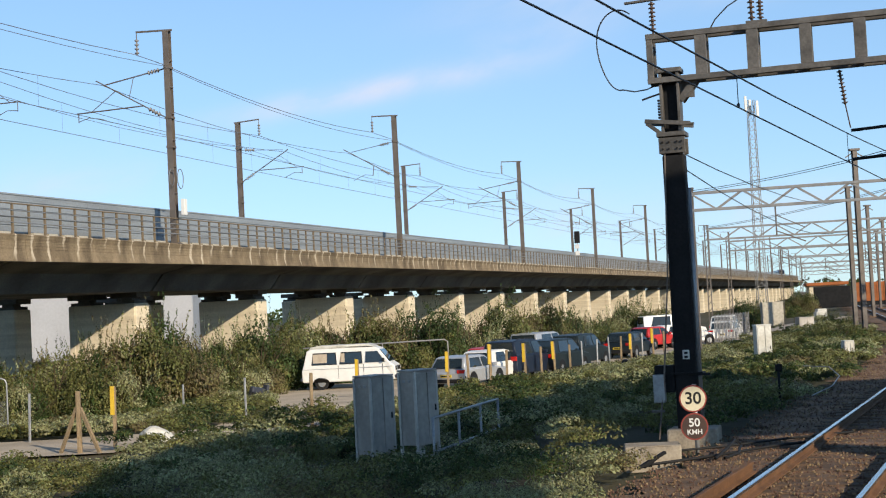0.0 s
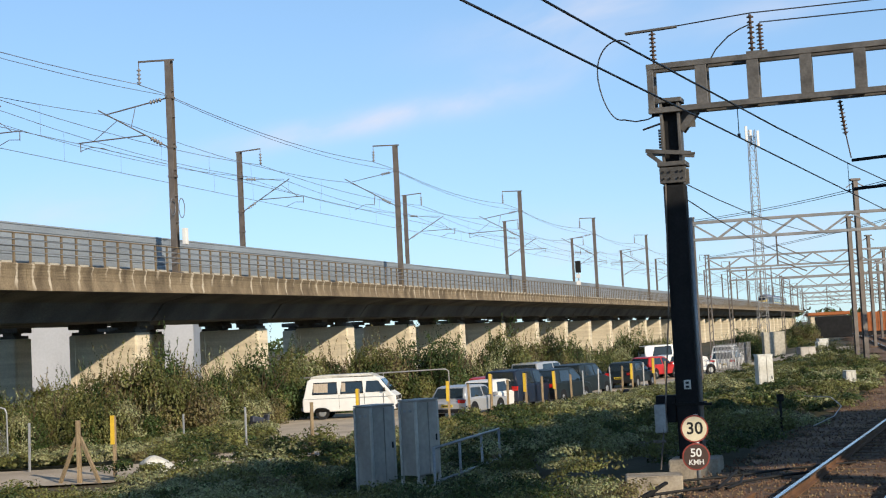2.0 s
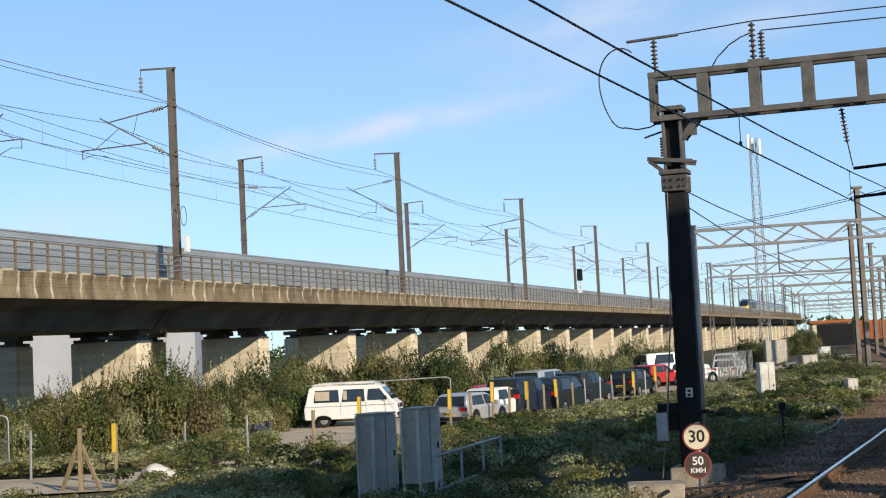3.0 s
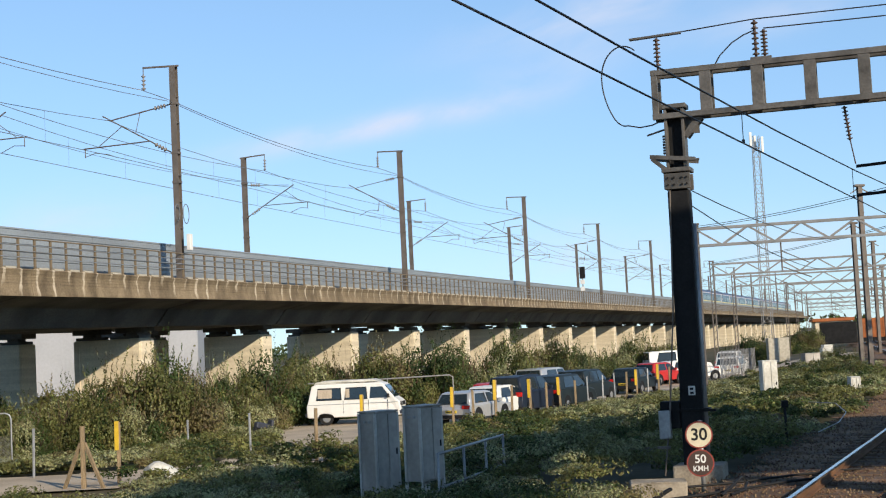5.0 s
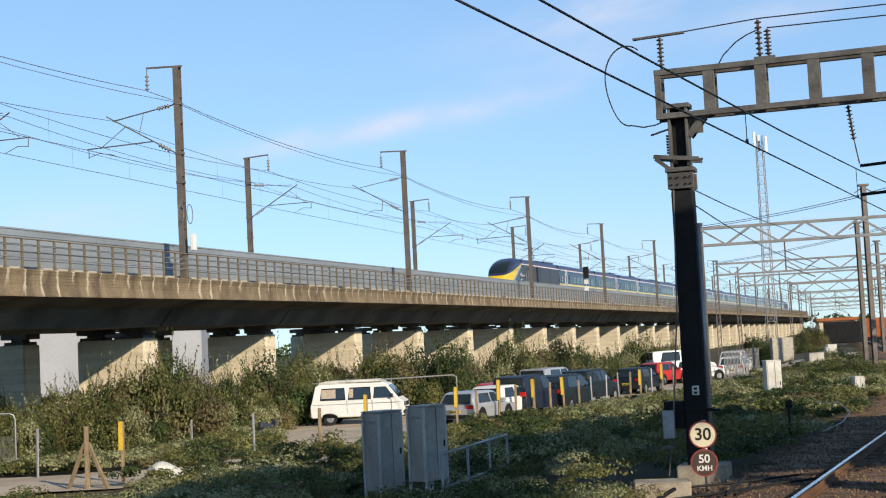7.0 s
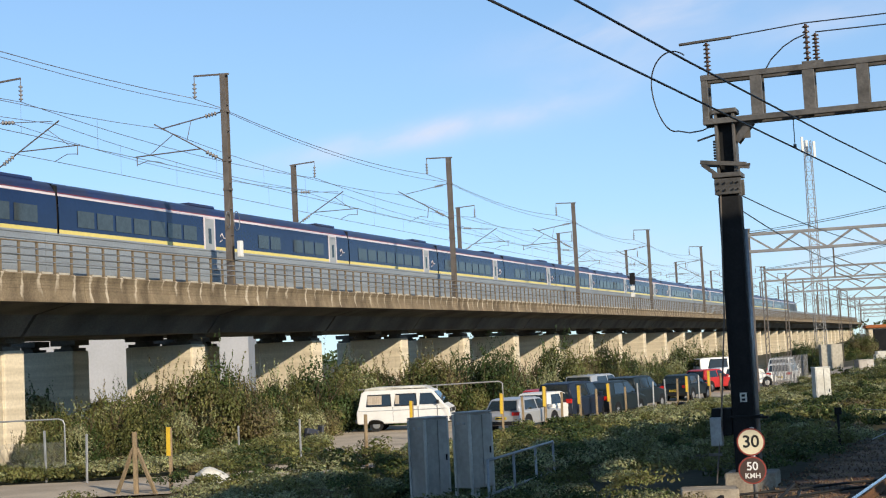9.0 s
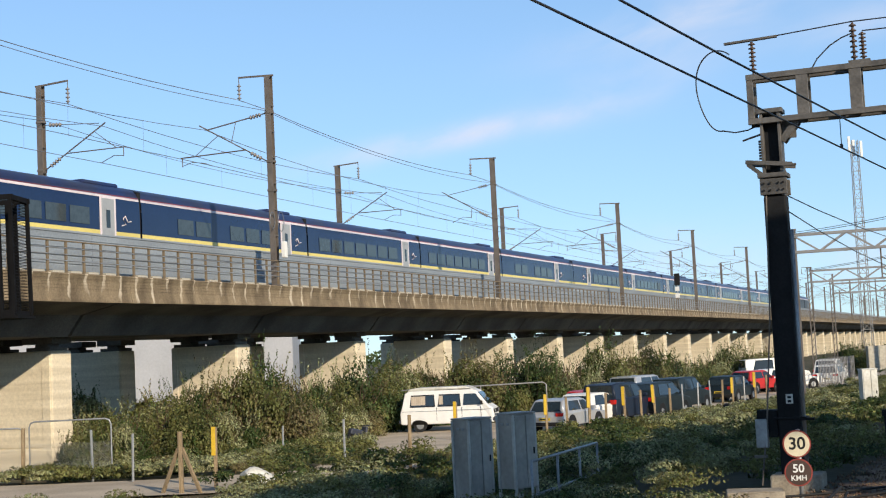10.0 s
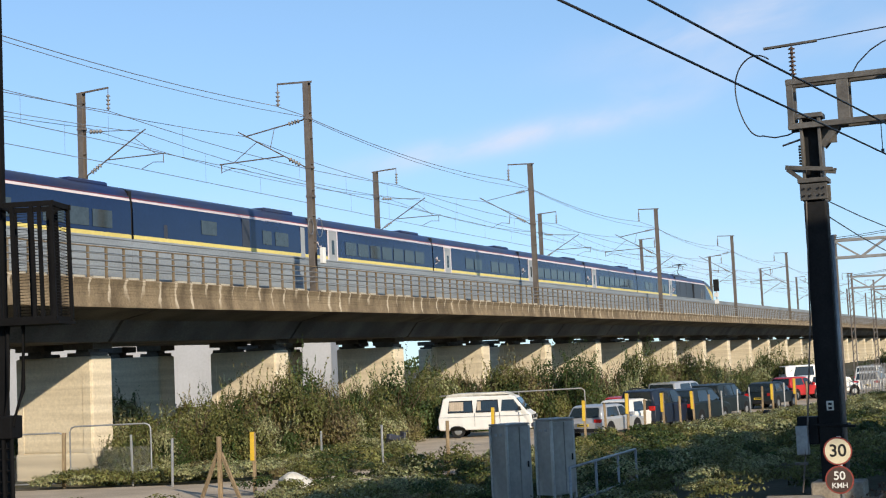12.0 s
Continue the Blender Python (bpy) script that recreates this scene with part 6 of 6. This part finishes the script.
# ---- near signal cage ----
def signal_cage():
    root = thing("signal_post", "steel signal post with mesh service cage and ladder, coloured near black for shade", "signal", pose(-10.08, 24.0, ground_z(-10.08, 24.0)))
    bm = bmesh.new()
    box(bm, -0.09, 0.09, -0.09, 0.09, -0.2, 11.5, 0.01)
    part("post", bm, M["cage_shaded"], root)
    z0, z1, x0, x1 = 4.5, 6.5, 0.12, 1.1
    for x in (x0, x0 + 0.27, x0 + 0.62, x1 - 0.22, x1):
        for y in (-0.4, 0.4):
            bm = bmesh.new()
            beam(bm, (x + 0.04, y, z0), (x, y, z1), 0.06, 0.06)
            part("bar", bm, M["cage_shaded"], root)
    bm = bmesh.new()
    for z in (z0, z1):
        for y in (-0.4, 0.4):
            beam(bm, (0, y, z), (x1 + 0.05, y, z), 0.05, 0.09)
        for x in (x0, x1):
            beam(bm, (x, -0.4, z), (x, 0.4, z), 0.05, 0.09)
    box(bm, 0.0, x1 + 0.1, -0.42, 0.42, z0 - 0.09, z0 - 0.04)
    part("frame", bm, M["cage_shaded"], root)
    bm = bmesh.new()
    for k in range(38):
        z = z0 + 0.04 + k * 0.054
        tube(bm, (x0, 0.4, z), (x1, 0.4, z), 0.006, 4, caps=False)
        tube(bm, (x1, -0.4, z), (x1, 0.4, z), 0.006, 4, caps=False)
    tagged(part("mesh", bm, M["cage_shaded"], root), kind="stuff")
    for x in (0.16, 0.44):
        bm = bmesh.new()
        path_tube(bm, [(x, -0.1, z0), (x - 0.02, -0.12, 3.3), (x * 0.5 - 0.02, -0.15, 2.6), (x * 0.5 + 0.1, -0.4, 0.0)], 0.04, 8)
        part("stile", bm, M["cage_shaded"], root)
    bm = bmesh.new()
    for k in range(14):
        tube(bm, (-0.02 + 0.006 * (14 - k), -0.15 - 0.01 * (14 - k), 0.2 + 0.19 * k), (0.28, -0.15 - 0.01 * (14 - k), 0.2 + 0.19 * k), 0.015, 6)
    part("rungs", bm, M["cage_shaded"], root)
    bm = bmesh.new()
    box(bm, -0.25, 0.25, -0.25, 0.25, 2.45, 2.85, 0.03)
    part("bracket", bm, M["cage_shaded"], root)


signal_cage()


# ---- small things on the viaduct ----
def viaduct_details():
    x, y, _ = along(0.9, -0.1)
    box1 = bmesh.new()
    box(box1, 0.2, 0.5, -0.42, -0.2, 8.02, 8.85, 0.03)
    ob = part("mast_cabinet", box1, M["white"])
    ob.matrix_basis = V @ pose(x, y, 0)
    tagged(ob, "small white equipment cabinet fixed to the mast", "cabinet")
    held = [o for o in bpy.data.objects if o.name.startswith("catenary_mast") and abs((o.matrix_basis.inverted() @ V @ Vector((x + 0.45, y, 0))).x) < 1.0][0]
    for c, r in ((-0.42, 0.42), (0.5, 0.5)):
        bm = bmesh.new()
        pts = [(c + 0.62 * r * math.cos(a), -0.17, 9.95 + r * math.sin(a)) for a in [k * math.pi / 8 for k in range(17)]]
        path_tube(bm, pts, 0.022, 6)
        part("cable_loop", bm, M["farwire"], held, "grey cable loop")
    sig = thing("track_signal", "railway signal with dark head and white plates on the viaduct", "signal", V @ pose(101.0, 1.2, 0))
    bm = bmesh.new()
    tube(bm, (0, 0, 6.9), (0, 0, 10.6), 0.07, 8)
    part("post", bm, M["galv"], sig)
    bm = bmesh.new()
    box(bm, -0.12, 0.12, -0.32, 0.32, 9.6, 11.0, 0.05)
    part("head", bm, M["dark_steel"], sig)
    for z in (9.2, 8.4):
        bm = bmesh.new()
        box(bm, -0.16, -0.1, -0.25, 0.25, z - 0.25, z + 0.25, 0.02)
        part("plate", bm, M["white"], sig, "white square plate")


viaduct_details()


# ---- far background ----
def background():
    shed = thing("warehouse", "large pale grey clad warehouse behind the viaduct", "building", pose(-60, 150, -0.8, 0, 0, 8))
    bm = bmesh.new()
    box(bm, -48, 33, 0, 30, 0, 9.5)
    part("wall", bm, M["shed"], shed)
    bm = bmesh.new()
    x = -47.5
    while x < 33:
        box(bm, x, x + 0.05, -0.015, 0.0, 0.2, 9.4)
        x += 0.6
    tagged(part("cladding_rib", bm, M["shed"], shed), kind="stuff")
    bm = bmesh.new()
    box(bm, -48.4, 33.4, -0.4, 30.4, 9.5, 9.9)
    part("roof", bm, M["cab_grey"], shed)
    cont = thing("container_wagon", "orange-brown freight container on a dark wagon", "wagon", pose(52.5, 178, 0, 0, 0, -12))
    bm = bmesh.new()
    box(bm, -0.5, 12.0, 0, 2.4, 0.9, 3.3, 0.03)
    body = part("container", bm, M["orange"], cont)
    for k in range(30):
        bm = bmesh.new()
        box(bm, -0.4 + k * 0.42, -0.25 + k * 0.42, -0.04, -0.002, 1.0, 3.2)
        part("rib", bm, M["orange"], body)
    bm = bmesh.new()
    box(bm, -0.8, 12.4, 0.1, 2.3, 0.4, 0.9, 0.03)
    part("underframe", bm, M["dark_steel"], cont)
    bm = bmesh.new()
    box(bm, -5.5, -1.0, 0.2, 2.2, 0.3, 3.0, 0.1)
    part("end_wagon", bm, M["dark_steel"], cont)
    house = thing("station_house", "pale low building with brown roof near the tracks", "building", pose(82, 300, -0.8, 0, 0, -10))
    bm = bmesh.new()
    box(bm, -4, 3.5, 0, 8, 0, 4.3)
    part("wall", bm, M["pier"], house)
    bm = bmesh.new()
    box(bm, -4.6, 4.1, -0.6, 8.6, 4.3, 5.0, 0.15)
    part("roof", bm, M["orange"], house)
    for x in (-2.5, 0.5):
        bm = bmesh.new()
        box(bm, x, x + 1.4, -0.05, -0.01, 1.4, 2.8)
        part("window", bm, M["glass"], house)


background()


# ---- plants ----
def leaf_cloud(rng, count, shape, size, tilt=0.9):
    """Folded leaf blades: shape(rng) gives a place and the way outwards."""
    verts, faces = np.zeros((count * 4, 3)), []
    for k in range(count):
        c, out = shape(rng)
        s = size * rng.uniform(0.6, 1.35)
        n = (out + Vector((rng.uniform(-tilt, tilt), rng.uniform(-tilt, tilt), rng.uniform(-0.3, tilt)))).normalized()
        a = n.orthogonal().normalized()
        a.rotate(Matrix.Rotation(rng.uniform(0, 6.28), 3, n))
        b = n.cross(a)
        verts[4 * k] = c - a * s
        verts[4 * k + 1] = c + b * s * 0.5 - n * s * 0.18
        verts[4 * k + 2] = c + a * s
        verts[4 * k + 3] = c - b * s * 0.5 - n * s * 0.18
    q = np.arange(count) * 4
    tri = np.concatenate([np.stack([q, q + 1, q + 2], 1), np.stack([q, q + 2, q + 3], 1)])
    return verts, tri


def mesh_from(name, verts, tri, materials, choose=None):
    me = bpy.data.meshes.new(name)
    me.vertices.add(len(verts))
    me.vertices.foreach_set("co", verts.astype(np.float32).ravel())
    me.loops.add(len(tri) * 3)
    me.loops.foreach_set("vertex_index", tri.astype(np.int32).ravel())
    me.polygons.add(len(tri))
    me.polygons.foreach_set("loop_start", np.arange(len(tri), dtype=np.int32) * 3)
    for m in materials:
        me.materials.append(m)
    if choose is not None:
        me.polygons.foreach_set("material_index", choose.astype(np.int32))
    me.update()
    me.validate()
    return me


def clumps(rng, w, d, h, n):
    """Overlapping lumps that make an uneven crown, reaching the ground."""
    out = []
    for _ in range(n):
        a, r = rng.uniform(0, 6.28), math.sqrt(rng.random())
        x, y = math.cos(a) * r * w / 2, math.sin(a) * r * d / 2
        top = h * (1 - 0.5 * r * r) * rng.uniform(0.5, 1.05)
        rad = rng.uniform(0.12, 0.27) * min(w, d)
        z = rng.uniform(0.2, 1.0) ** 0.8 * max(0.2, top - rad * 0.5)
        out.append((Vector((x, y, z)), rad, rng.random()))
    return out


def bush_mesh(seed, w, d, h, count, size, keys):
    rng = random.Random(seed)
    cl = clumps(rng, w, d, h, 17)
    picks = []

    def shape(r):
        c, rad, tone = cl[r.randrange(len(cl))]
        v = Vector((r.gauss(0, 1), r.gauss(0, 1), r.gauss(0, 1) + 0.25)).normalized()
        q = rad * (0.8 + 0.35 * r.random() ** 3)
        p = c + Vector((v.x * q, v.y * q, v.z * q * 0.85))
        p.z = max(p.z, 0.02)
        picks.append(0 if tone < 0.5 else 1 if tone < 0.78 else 2)
        return p, v
    verts, tri = leaf_cloud(rng, count, shape, size)
    # upright sprigs along the top
    idx = np.array(picks)
    extra_v, extra_p = [], []
    for _ in range(95):
        c, rad, tone = cl[rng.randrange(len(cl))]
        base = c + Vector((rng.uniform(-0.6, 0.6) * rad, rng.uniform(-0.6, 0.6) * rad, rad * 0.6))
        lean = Vector((rng.uniform(-0.5, 0.5), rng.uniform(-0.5, 0.5), 1.0))
        length = rng.uniform(0.2, 1.0) ** 1.5 * h * 0.36
        for k in range(18):
            p = base + lean * length * k / 18
            extra_v.append(p)
            extra_p.append(1 if tone > 0.4 else 0)

    it = iter(extra_v)

    def shape2(r):
        p = next(it)
        v = Vector((r.uniform(-1, 1), r.uniform(-1, 1), 0.3)).normalized()
        return p + v * size * 0.6, v
    v2, t2 = leaf_cloud(rng, len(extra_v), shape2, size * 0.8)
    allv = np.concatenate([verts, v2])
    pk = np.concatenate([idx, np.array(extra_p)])
    n1 = len(idx)
    tri_all = np.concatenate([tri, t2 + len(verts)])
    choose = np.concatenate([idx, idx, np.array(extra_p), np.array(extra_p)])
    return mesh_from("foliage", allv, tri_all, [M[k] for k in keys], choose)


def twig_mesh(seed, w, h):
    rng = random.Random(seed)
    bm = bmesh.new()
    for _ in range(14):
        p = Vector((rng.uniform(-0.25, 0.25) * w, rng.uniform(-0.25, 0.25) * w, 0))
        d = Vector((rng.uniform(-0.6, 0.6), rng.uniform(-0.6, 0.6), 1)).normalized()
        r = 0.035
        for _ in range(4):
            q = p + d * h * 0.22
            tube(bm, p, q, r, 5, r * 0.7, False)
            p, r = q, r * 0.7
            d = (d + Vector((rng.uniform(-0.5, 0.5), rng.uniform(-0.5, 0.5), 0.1))).normalized()
    me = bpy.data.meshes.new("stems")
    bm.to_mesh(me)
    bm.free()
    me.materials.append(M["twig"])
    return me


def hedge():
    kinds = []
    for k in range(6):
        keys = (("leaf", "leaf_dark", "leaf_pale"), ("leaf_dark", "leaf", "leaf_dark"), ("leaf", "leaf_dry", "leaf_dark"), ("leaf_dark", "leaf", "leaf_pale"), ("leaf_dark", "leaf_dark", "leaf"), ("leaf", "leaf_pale", "leaf_dark"))[k]
        kinds.append((bush_mesh(40 + k, 4.6, 3.6, 3.0, 10500, 0.062, keys), twig_mesh(60 + k, 3.5, 2.6)))
    rows = [(-17.0, 54.5, 0.79, 1.02), (-15.6, 57.0, 1.0, 1.35), (-13.6, 58.5, 1.05, 1.77), (-12.0, 60.5, 1.05, 1.7), (-10.6, 62.5, 1.0, 1.49), (-13.2, 55.6, 0.84, 1.06), (-10.9, 57.6, 0.89, 1.21), (-9.4, 61.0, 0.84, 1.02), (-9.0, 65.0, 1.05, 1.42), (-7.6, 69.5, 1.05, 1.35), (-5.4, 71.5, 1.05, 1.28), (-3.0, 72.6, 1.05, 1.39), (-0.6, 74.4, 1.1, 1.49), (1.4, 75.8, 1.05, 1.31), (3.2, 78.6, 1.05, 1.56), (5.0, 82.0, 1.05, 1.49), (6.6, 86.0, 1.05, 1.35), (8.2, 90.0, 1.05, 1.28), (-15.0, 61.5, 1.05, 1.42), (-17.5, 59.5, 0.95, 1.14), (-6.5, 75.0, 1.16, 1.42), (-2.0, 78.0, 1.16, 1.42), (12.0, 103.0, 1.15, 1.25), (13.8, 105.0, 1.2, 1.38), (15.2, 107.0, 1.1, 1.19), (10.5, 99.0, 1.0, 1.0), (28.0, 134.0, 1.2, 1.2), (29.8, 137.0, 1.1, 1.1), (38.0, 165.0, 1.2, 1.1), (43.0, 172.0, 1.2, 1.2), (-26.0, 66.0, 1.05, 1.28), (-21.5, 66.0, 1.16, 1.14), (-24.0, 72.0, 1.26, 1.42), (-19.0, 70.0, 1.26, 1.28), (33.0, 128.0, 0.9, 0.5), (47.0, 186.0, 1.3, 1.2), (25.0, 92.0, 0.8, 0.5), (19.5, 70.0, 0.8, 0.5), (-18.6, 55.5, 0.6, 0.8), (-16.3, 55.0, 0.7, 0.85), (-12.2, 56.6, 0.8, 0.9), (-10.0, 59.2, 0.7, 0.75), (-8.6, 62.8, 0.7, 0.7), (-11.5, 64.5, 1.1, 1.5), (-14.0, 62.0, 1.1, 1.45), (-16.5, 61.5, 1.0, 1.3), (-8.0, 66.5, 0.8, 1.1), (-4.2, 74.0, 1.1, 1.45), (0.6, 78.0, 1.1, 1.45), (7.6, 84.0, 0.9, 0.9), (9.5, 88.0, 0.9, 0.8), (-32.6, 76.3, 1.2, 1.0), (-30.0, 84.0, 1.2, 1.1), (-27.0, 92.0, 1.3, 1.1), (-36.0, 70.0, 1.2, 1.0)]
    rng = random.Random(9)
    for k, (x, y, sw, sh) in enumerate(rows):
        fol, stems = kinds[(k * 7 + k // 3) % 6]
        root = thing("bush", "dense wild bush with mixed green and browned leaves" if k % 2 else "dense green bramble bush beside the viaduct", "bush", pose(x, y, ground_z(x, y) - 0.1, 0, 0, rng.uniform(0, 360)) @ Matrix.Diagonal((sw, sw, sh, 1)), "wild bushes")
        for name, me in (("foliage", fol), ("stem", stems)):
            o = new(name, me)
            o.parent = root
            if name == "stem":
                tagged(o, kind="stuff")


def undergrowth():
    """Low weeds and shrubs over the railway verge, one mass."""
    rng = random.Random(21)
    plants = []
    fence = lambda y: -11.5 + 0.02 * y if y < 37 else -11.0 + (y - 37) * 0.62 if y < 56 else 0.8 + (y - 56) * 0.56
    for _ in range(6500):
        y = 11.5 + 78 * rng.random() ** 1.35
        lo, hi = fence(y), rail_x(y) - 2.3 - 0.9 * noise.noise((0, y * 0.25, 2))
        if y < 37.5:
            lo = max(-0.36 * y - 1.5, -16.0)
            if y > 35.0:
                hi = min(hi, 8.0)
        if hi - lo < 0.5:
            continue
        x = rng.uniform(lo, hi)
        if y > 33.5 and x < -8.0 and y < 38 or in_poly(YARD)(x, y) or (abs(x - 3.9) < 1.6 and 20.5 < y < 25.2 and x > 2.5):
            continue
        if any((x - a) ** 2 + (y - b) ** 2 < 0.5 for a, b, *_ in plants):
            continue
        plants.append((x, y, smooth(-2.2, -5.0, x - rail_x(y))))
    for _ in range(1500):
        x, y = rng.uniform(-17.5, -6.2), rng.uniform(43.2, 60.0)
        if in_poly(YARD)(x, y) or any((x - a) ** 2 + (y - b) ** 2 < 0.4 for a, b, *_ in plants):
            continue
        plants.append((x, y, 0.75))
    parts_v, parts_t, parts_m = [], [], []
    base = 0
    for x, y, full in plants:
        near = max(0.55, min(1.5, y / 30))
        w = rng.uniform(0.55, 1.05)
        h = (0.42 + 0.75 * max(0.0, 0.5 + noise.noise((x * 0.3, y * 0.3, 9))) + rng.uniform(-0.1, 0.2)) * (0.4 + 0.6 * full)
        if 30 < y < 37 and x < -2:
            h *= 0.75 if x > -5 else 0.45
        if y > 42:
            h *= 0.6
        if 20.5 < y < 29.5 and -2.8 < x < 1.6:
            h *= 0.38
        n = int(700 / near)
        tone = noise.noise((x * 0.22, y * 0.22, 5)) + rng.uniform(-0.25, 0.25)
        key = 1 if tone > 0.12 else 0 if tone > -0.2 else 2
        if rng.random() < 0.03:
            key = 3
        z = ground_z(x, y)
        cl = [(Vector((x + rng.gauss(0, 0.3) * w, y + rng.gauss(0, 0.3) * w, z + h * rng.uniform(0.3, 0.8))), rng.uniform(0.2, 0.42) * w) for _ in range(7)]

        def shape(r):
            c, rad = cl[r.randrange(7)]
            v = Vector((r.gauss(0, 1), r.gauss(0, 1), abs(r.gauss(0, 1)) * 0.8 + 0.1)).normalized()
            p = c + v * rad * (0.7 + 0.5 * r.random())
            p.z = max(z + 0.02, c.z + (p.z - c.z) * 0.7)
            return p, v
        v, t = leaf_cloud(rng, n, shape, 0.038 * near ** 0.9, 0.8)
        parts_v.append(v)
        parts_t.append(t + base)
        m = np.full(len(t), key)
        m[np.random.RandomState(len(parts_v)).rand(len(t)) < 0.12] = 0
        parts_m.append(m)
        base += len(v)
    me = mesh_from("undergrowth", np.concatenate(parts_v), np.concatenate(parts_t), [M["leaf"], M["leaf_pale"], M["leaf_dark"], M["leaf_dry"]], np.concatenate(parts_m))
    tagged(new("undergrowth", me), "dense low weeds and shrubs with small green leaves", "undergrowth", kind="stuff")


def far_woods():
    """A low line of distant trees along the horizon."""
    rng = random.Random(33)
    pts = []
    for k in range(900):
        f = rng.random()
        x = -420 + 900 * f
        y = 520 + rng.uniform(0, 60) + 40 * noise.noise((x * 0.01, 0, 0))
        h = 6.5 + 3.0 * noise.noise((x * 0.02, 1, 0)) + rng.uniform(-1, 1)
        pts.append((x, y, h))

    def shape(r):
        x, y, h = pts[r.randrange(len(pts))]
        v = Vector((r.gauss(0, 1), r.gauss(0, 1), r.gauss(0, 0.6))).normalized()
        return Vector((x + v.x * 3.5, y + v.y * 3, -0.8 + h * (0.15 + 0.8 * r.random() ** 0.7))), v
    v, t = leaf_cloud(rng, 16000, shape, 0.9)
    me = mesh_from("distant_trees", v, t, [M["leaf_dark"]])
    tagged(new("distant_trees", me), "low dark line of distant trees on the horizon", "trees", kind="stuff")




def shade_slabs():
    """Unseen slabs on columns beside the viewpoint, added only to shade the verge."""
    root = thing("footbridge", "unseen plain slabs on columns, added to shade the verge and tracks", "bridge")
    # slab outlines follow from where their shadows should fall on the ground
    for x0, x1, y0, y1 in ((8.8, 15.2, -6.4, 11.6), (15.23, 36.2, 4.0, 16.5), (23.0, 36.2, -1.6, 3.97)):
        bm = bmesh.new()
        box(bm, x0, x1, y0, y1, 10.6, 11.3, 0.03)
        part("deck", bm, M["deck"], root)
    for x, y in ((14.2, 10.6), (10.0, -5.4), (18.5, 15.4), (32.2, 5.0), (32.2, 15.4), (25.0, -0.6)):
        bm = bmesh.new()
        box(bm, x - 0.35, x + 0.35, y - 0.35, y + 0.35, -0.3, 10.6, 0.03)
        part("column", bm, M["deck"], root)


shade_slabs()
hedge()
undergrowth()
far_woods()


# ---- what moves ----
def motions():
    times = [0.0, 1.0, 2.0, 3.0, 4.0, 5.0, 5.5, 6.0, 6.5, 7.0, 7.5, 8.0, 8.5, 9.0, 9.5, 10.0, 10.5, 11.0, 11.5, 12.0]
    for car, start, length, reverse in CARS:
        rows = []
        for t in times:
            a = along(nose_at(t) + start, TRACK_OFF)
            b = along(nose_at(t) + start + length, TRACK_OFF)
            turn = math.degrees(math.atan2(b[1] - a[1], b[0] - a[0]))
            rows.append((t, pose(b[0], b[1], RAIL_Z, 0, 0, turn + 180) if reverse else pose(a[0], a[1], RAIL_Z, 0, 0, turn)))
        walk(car, rows)


motions()
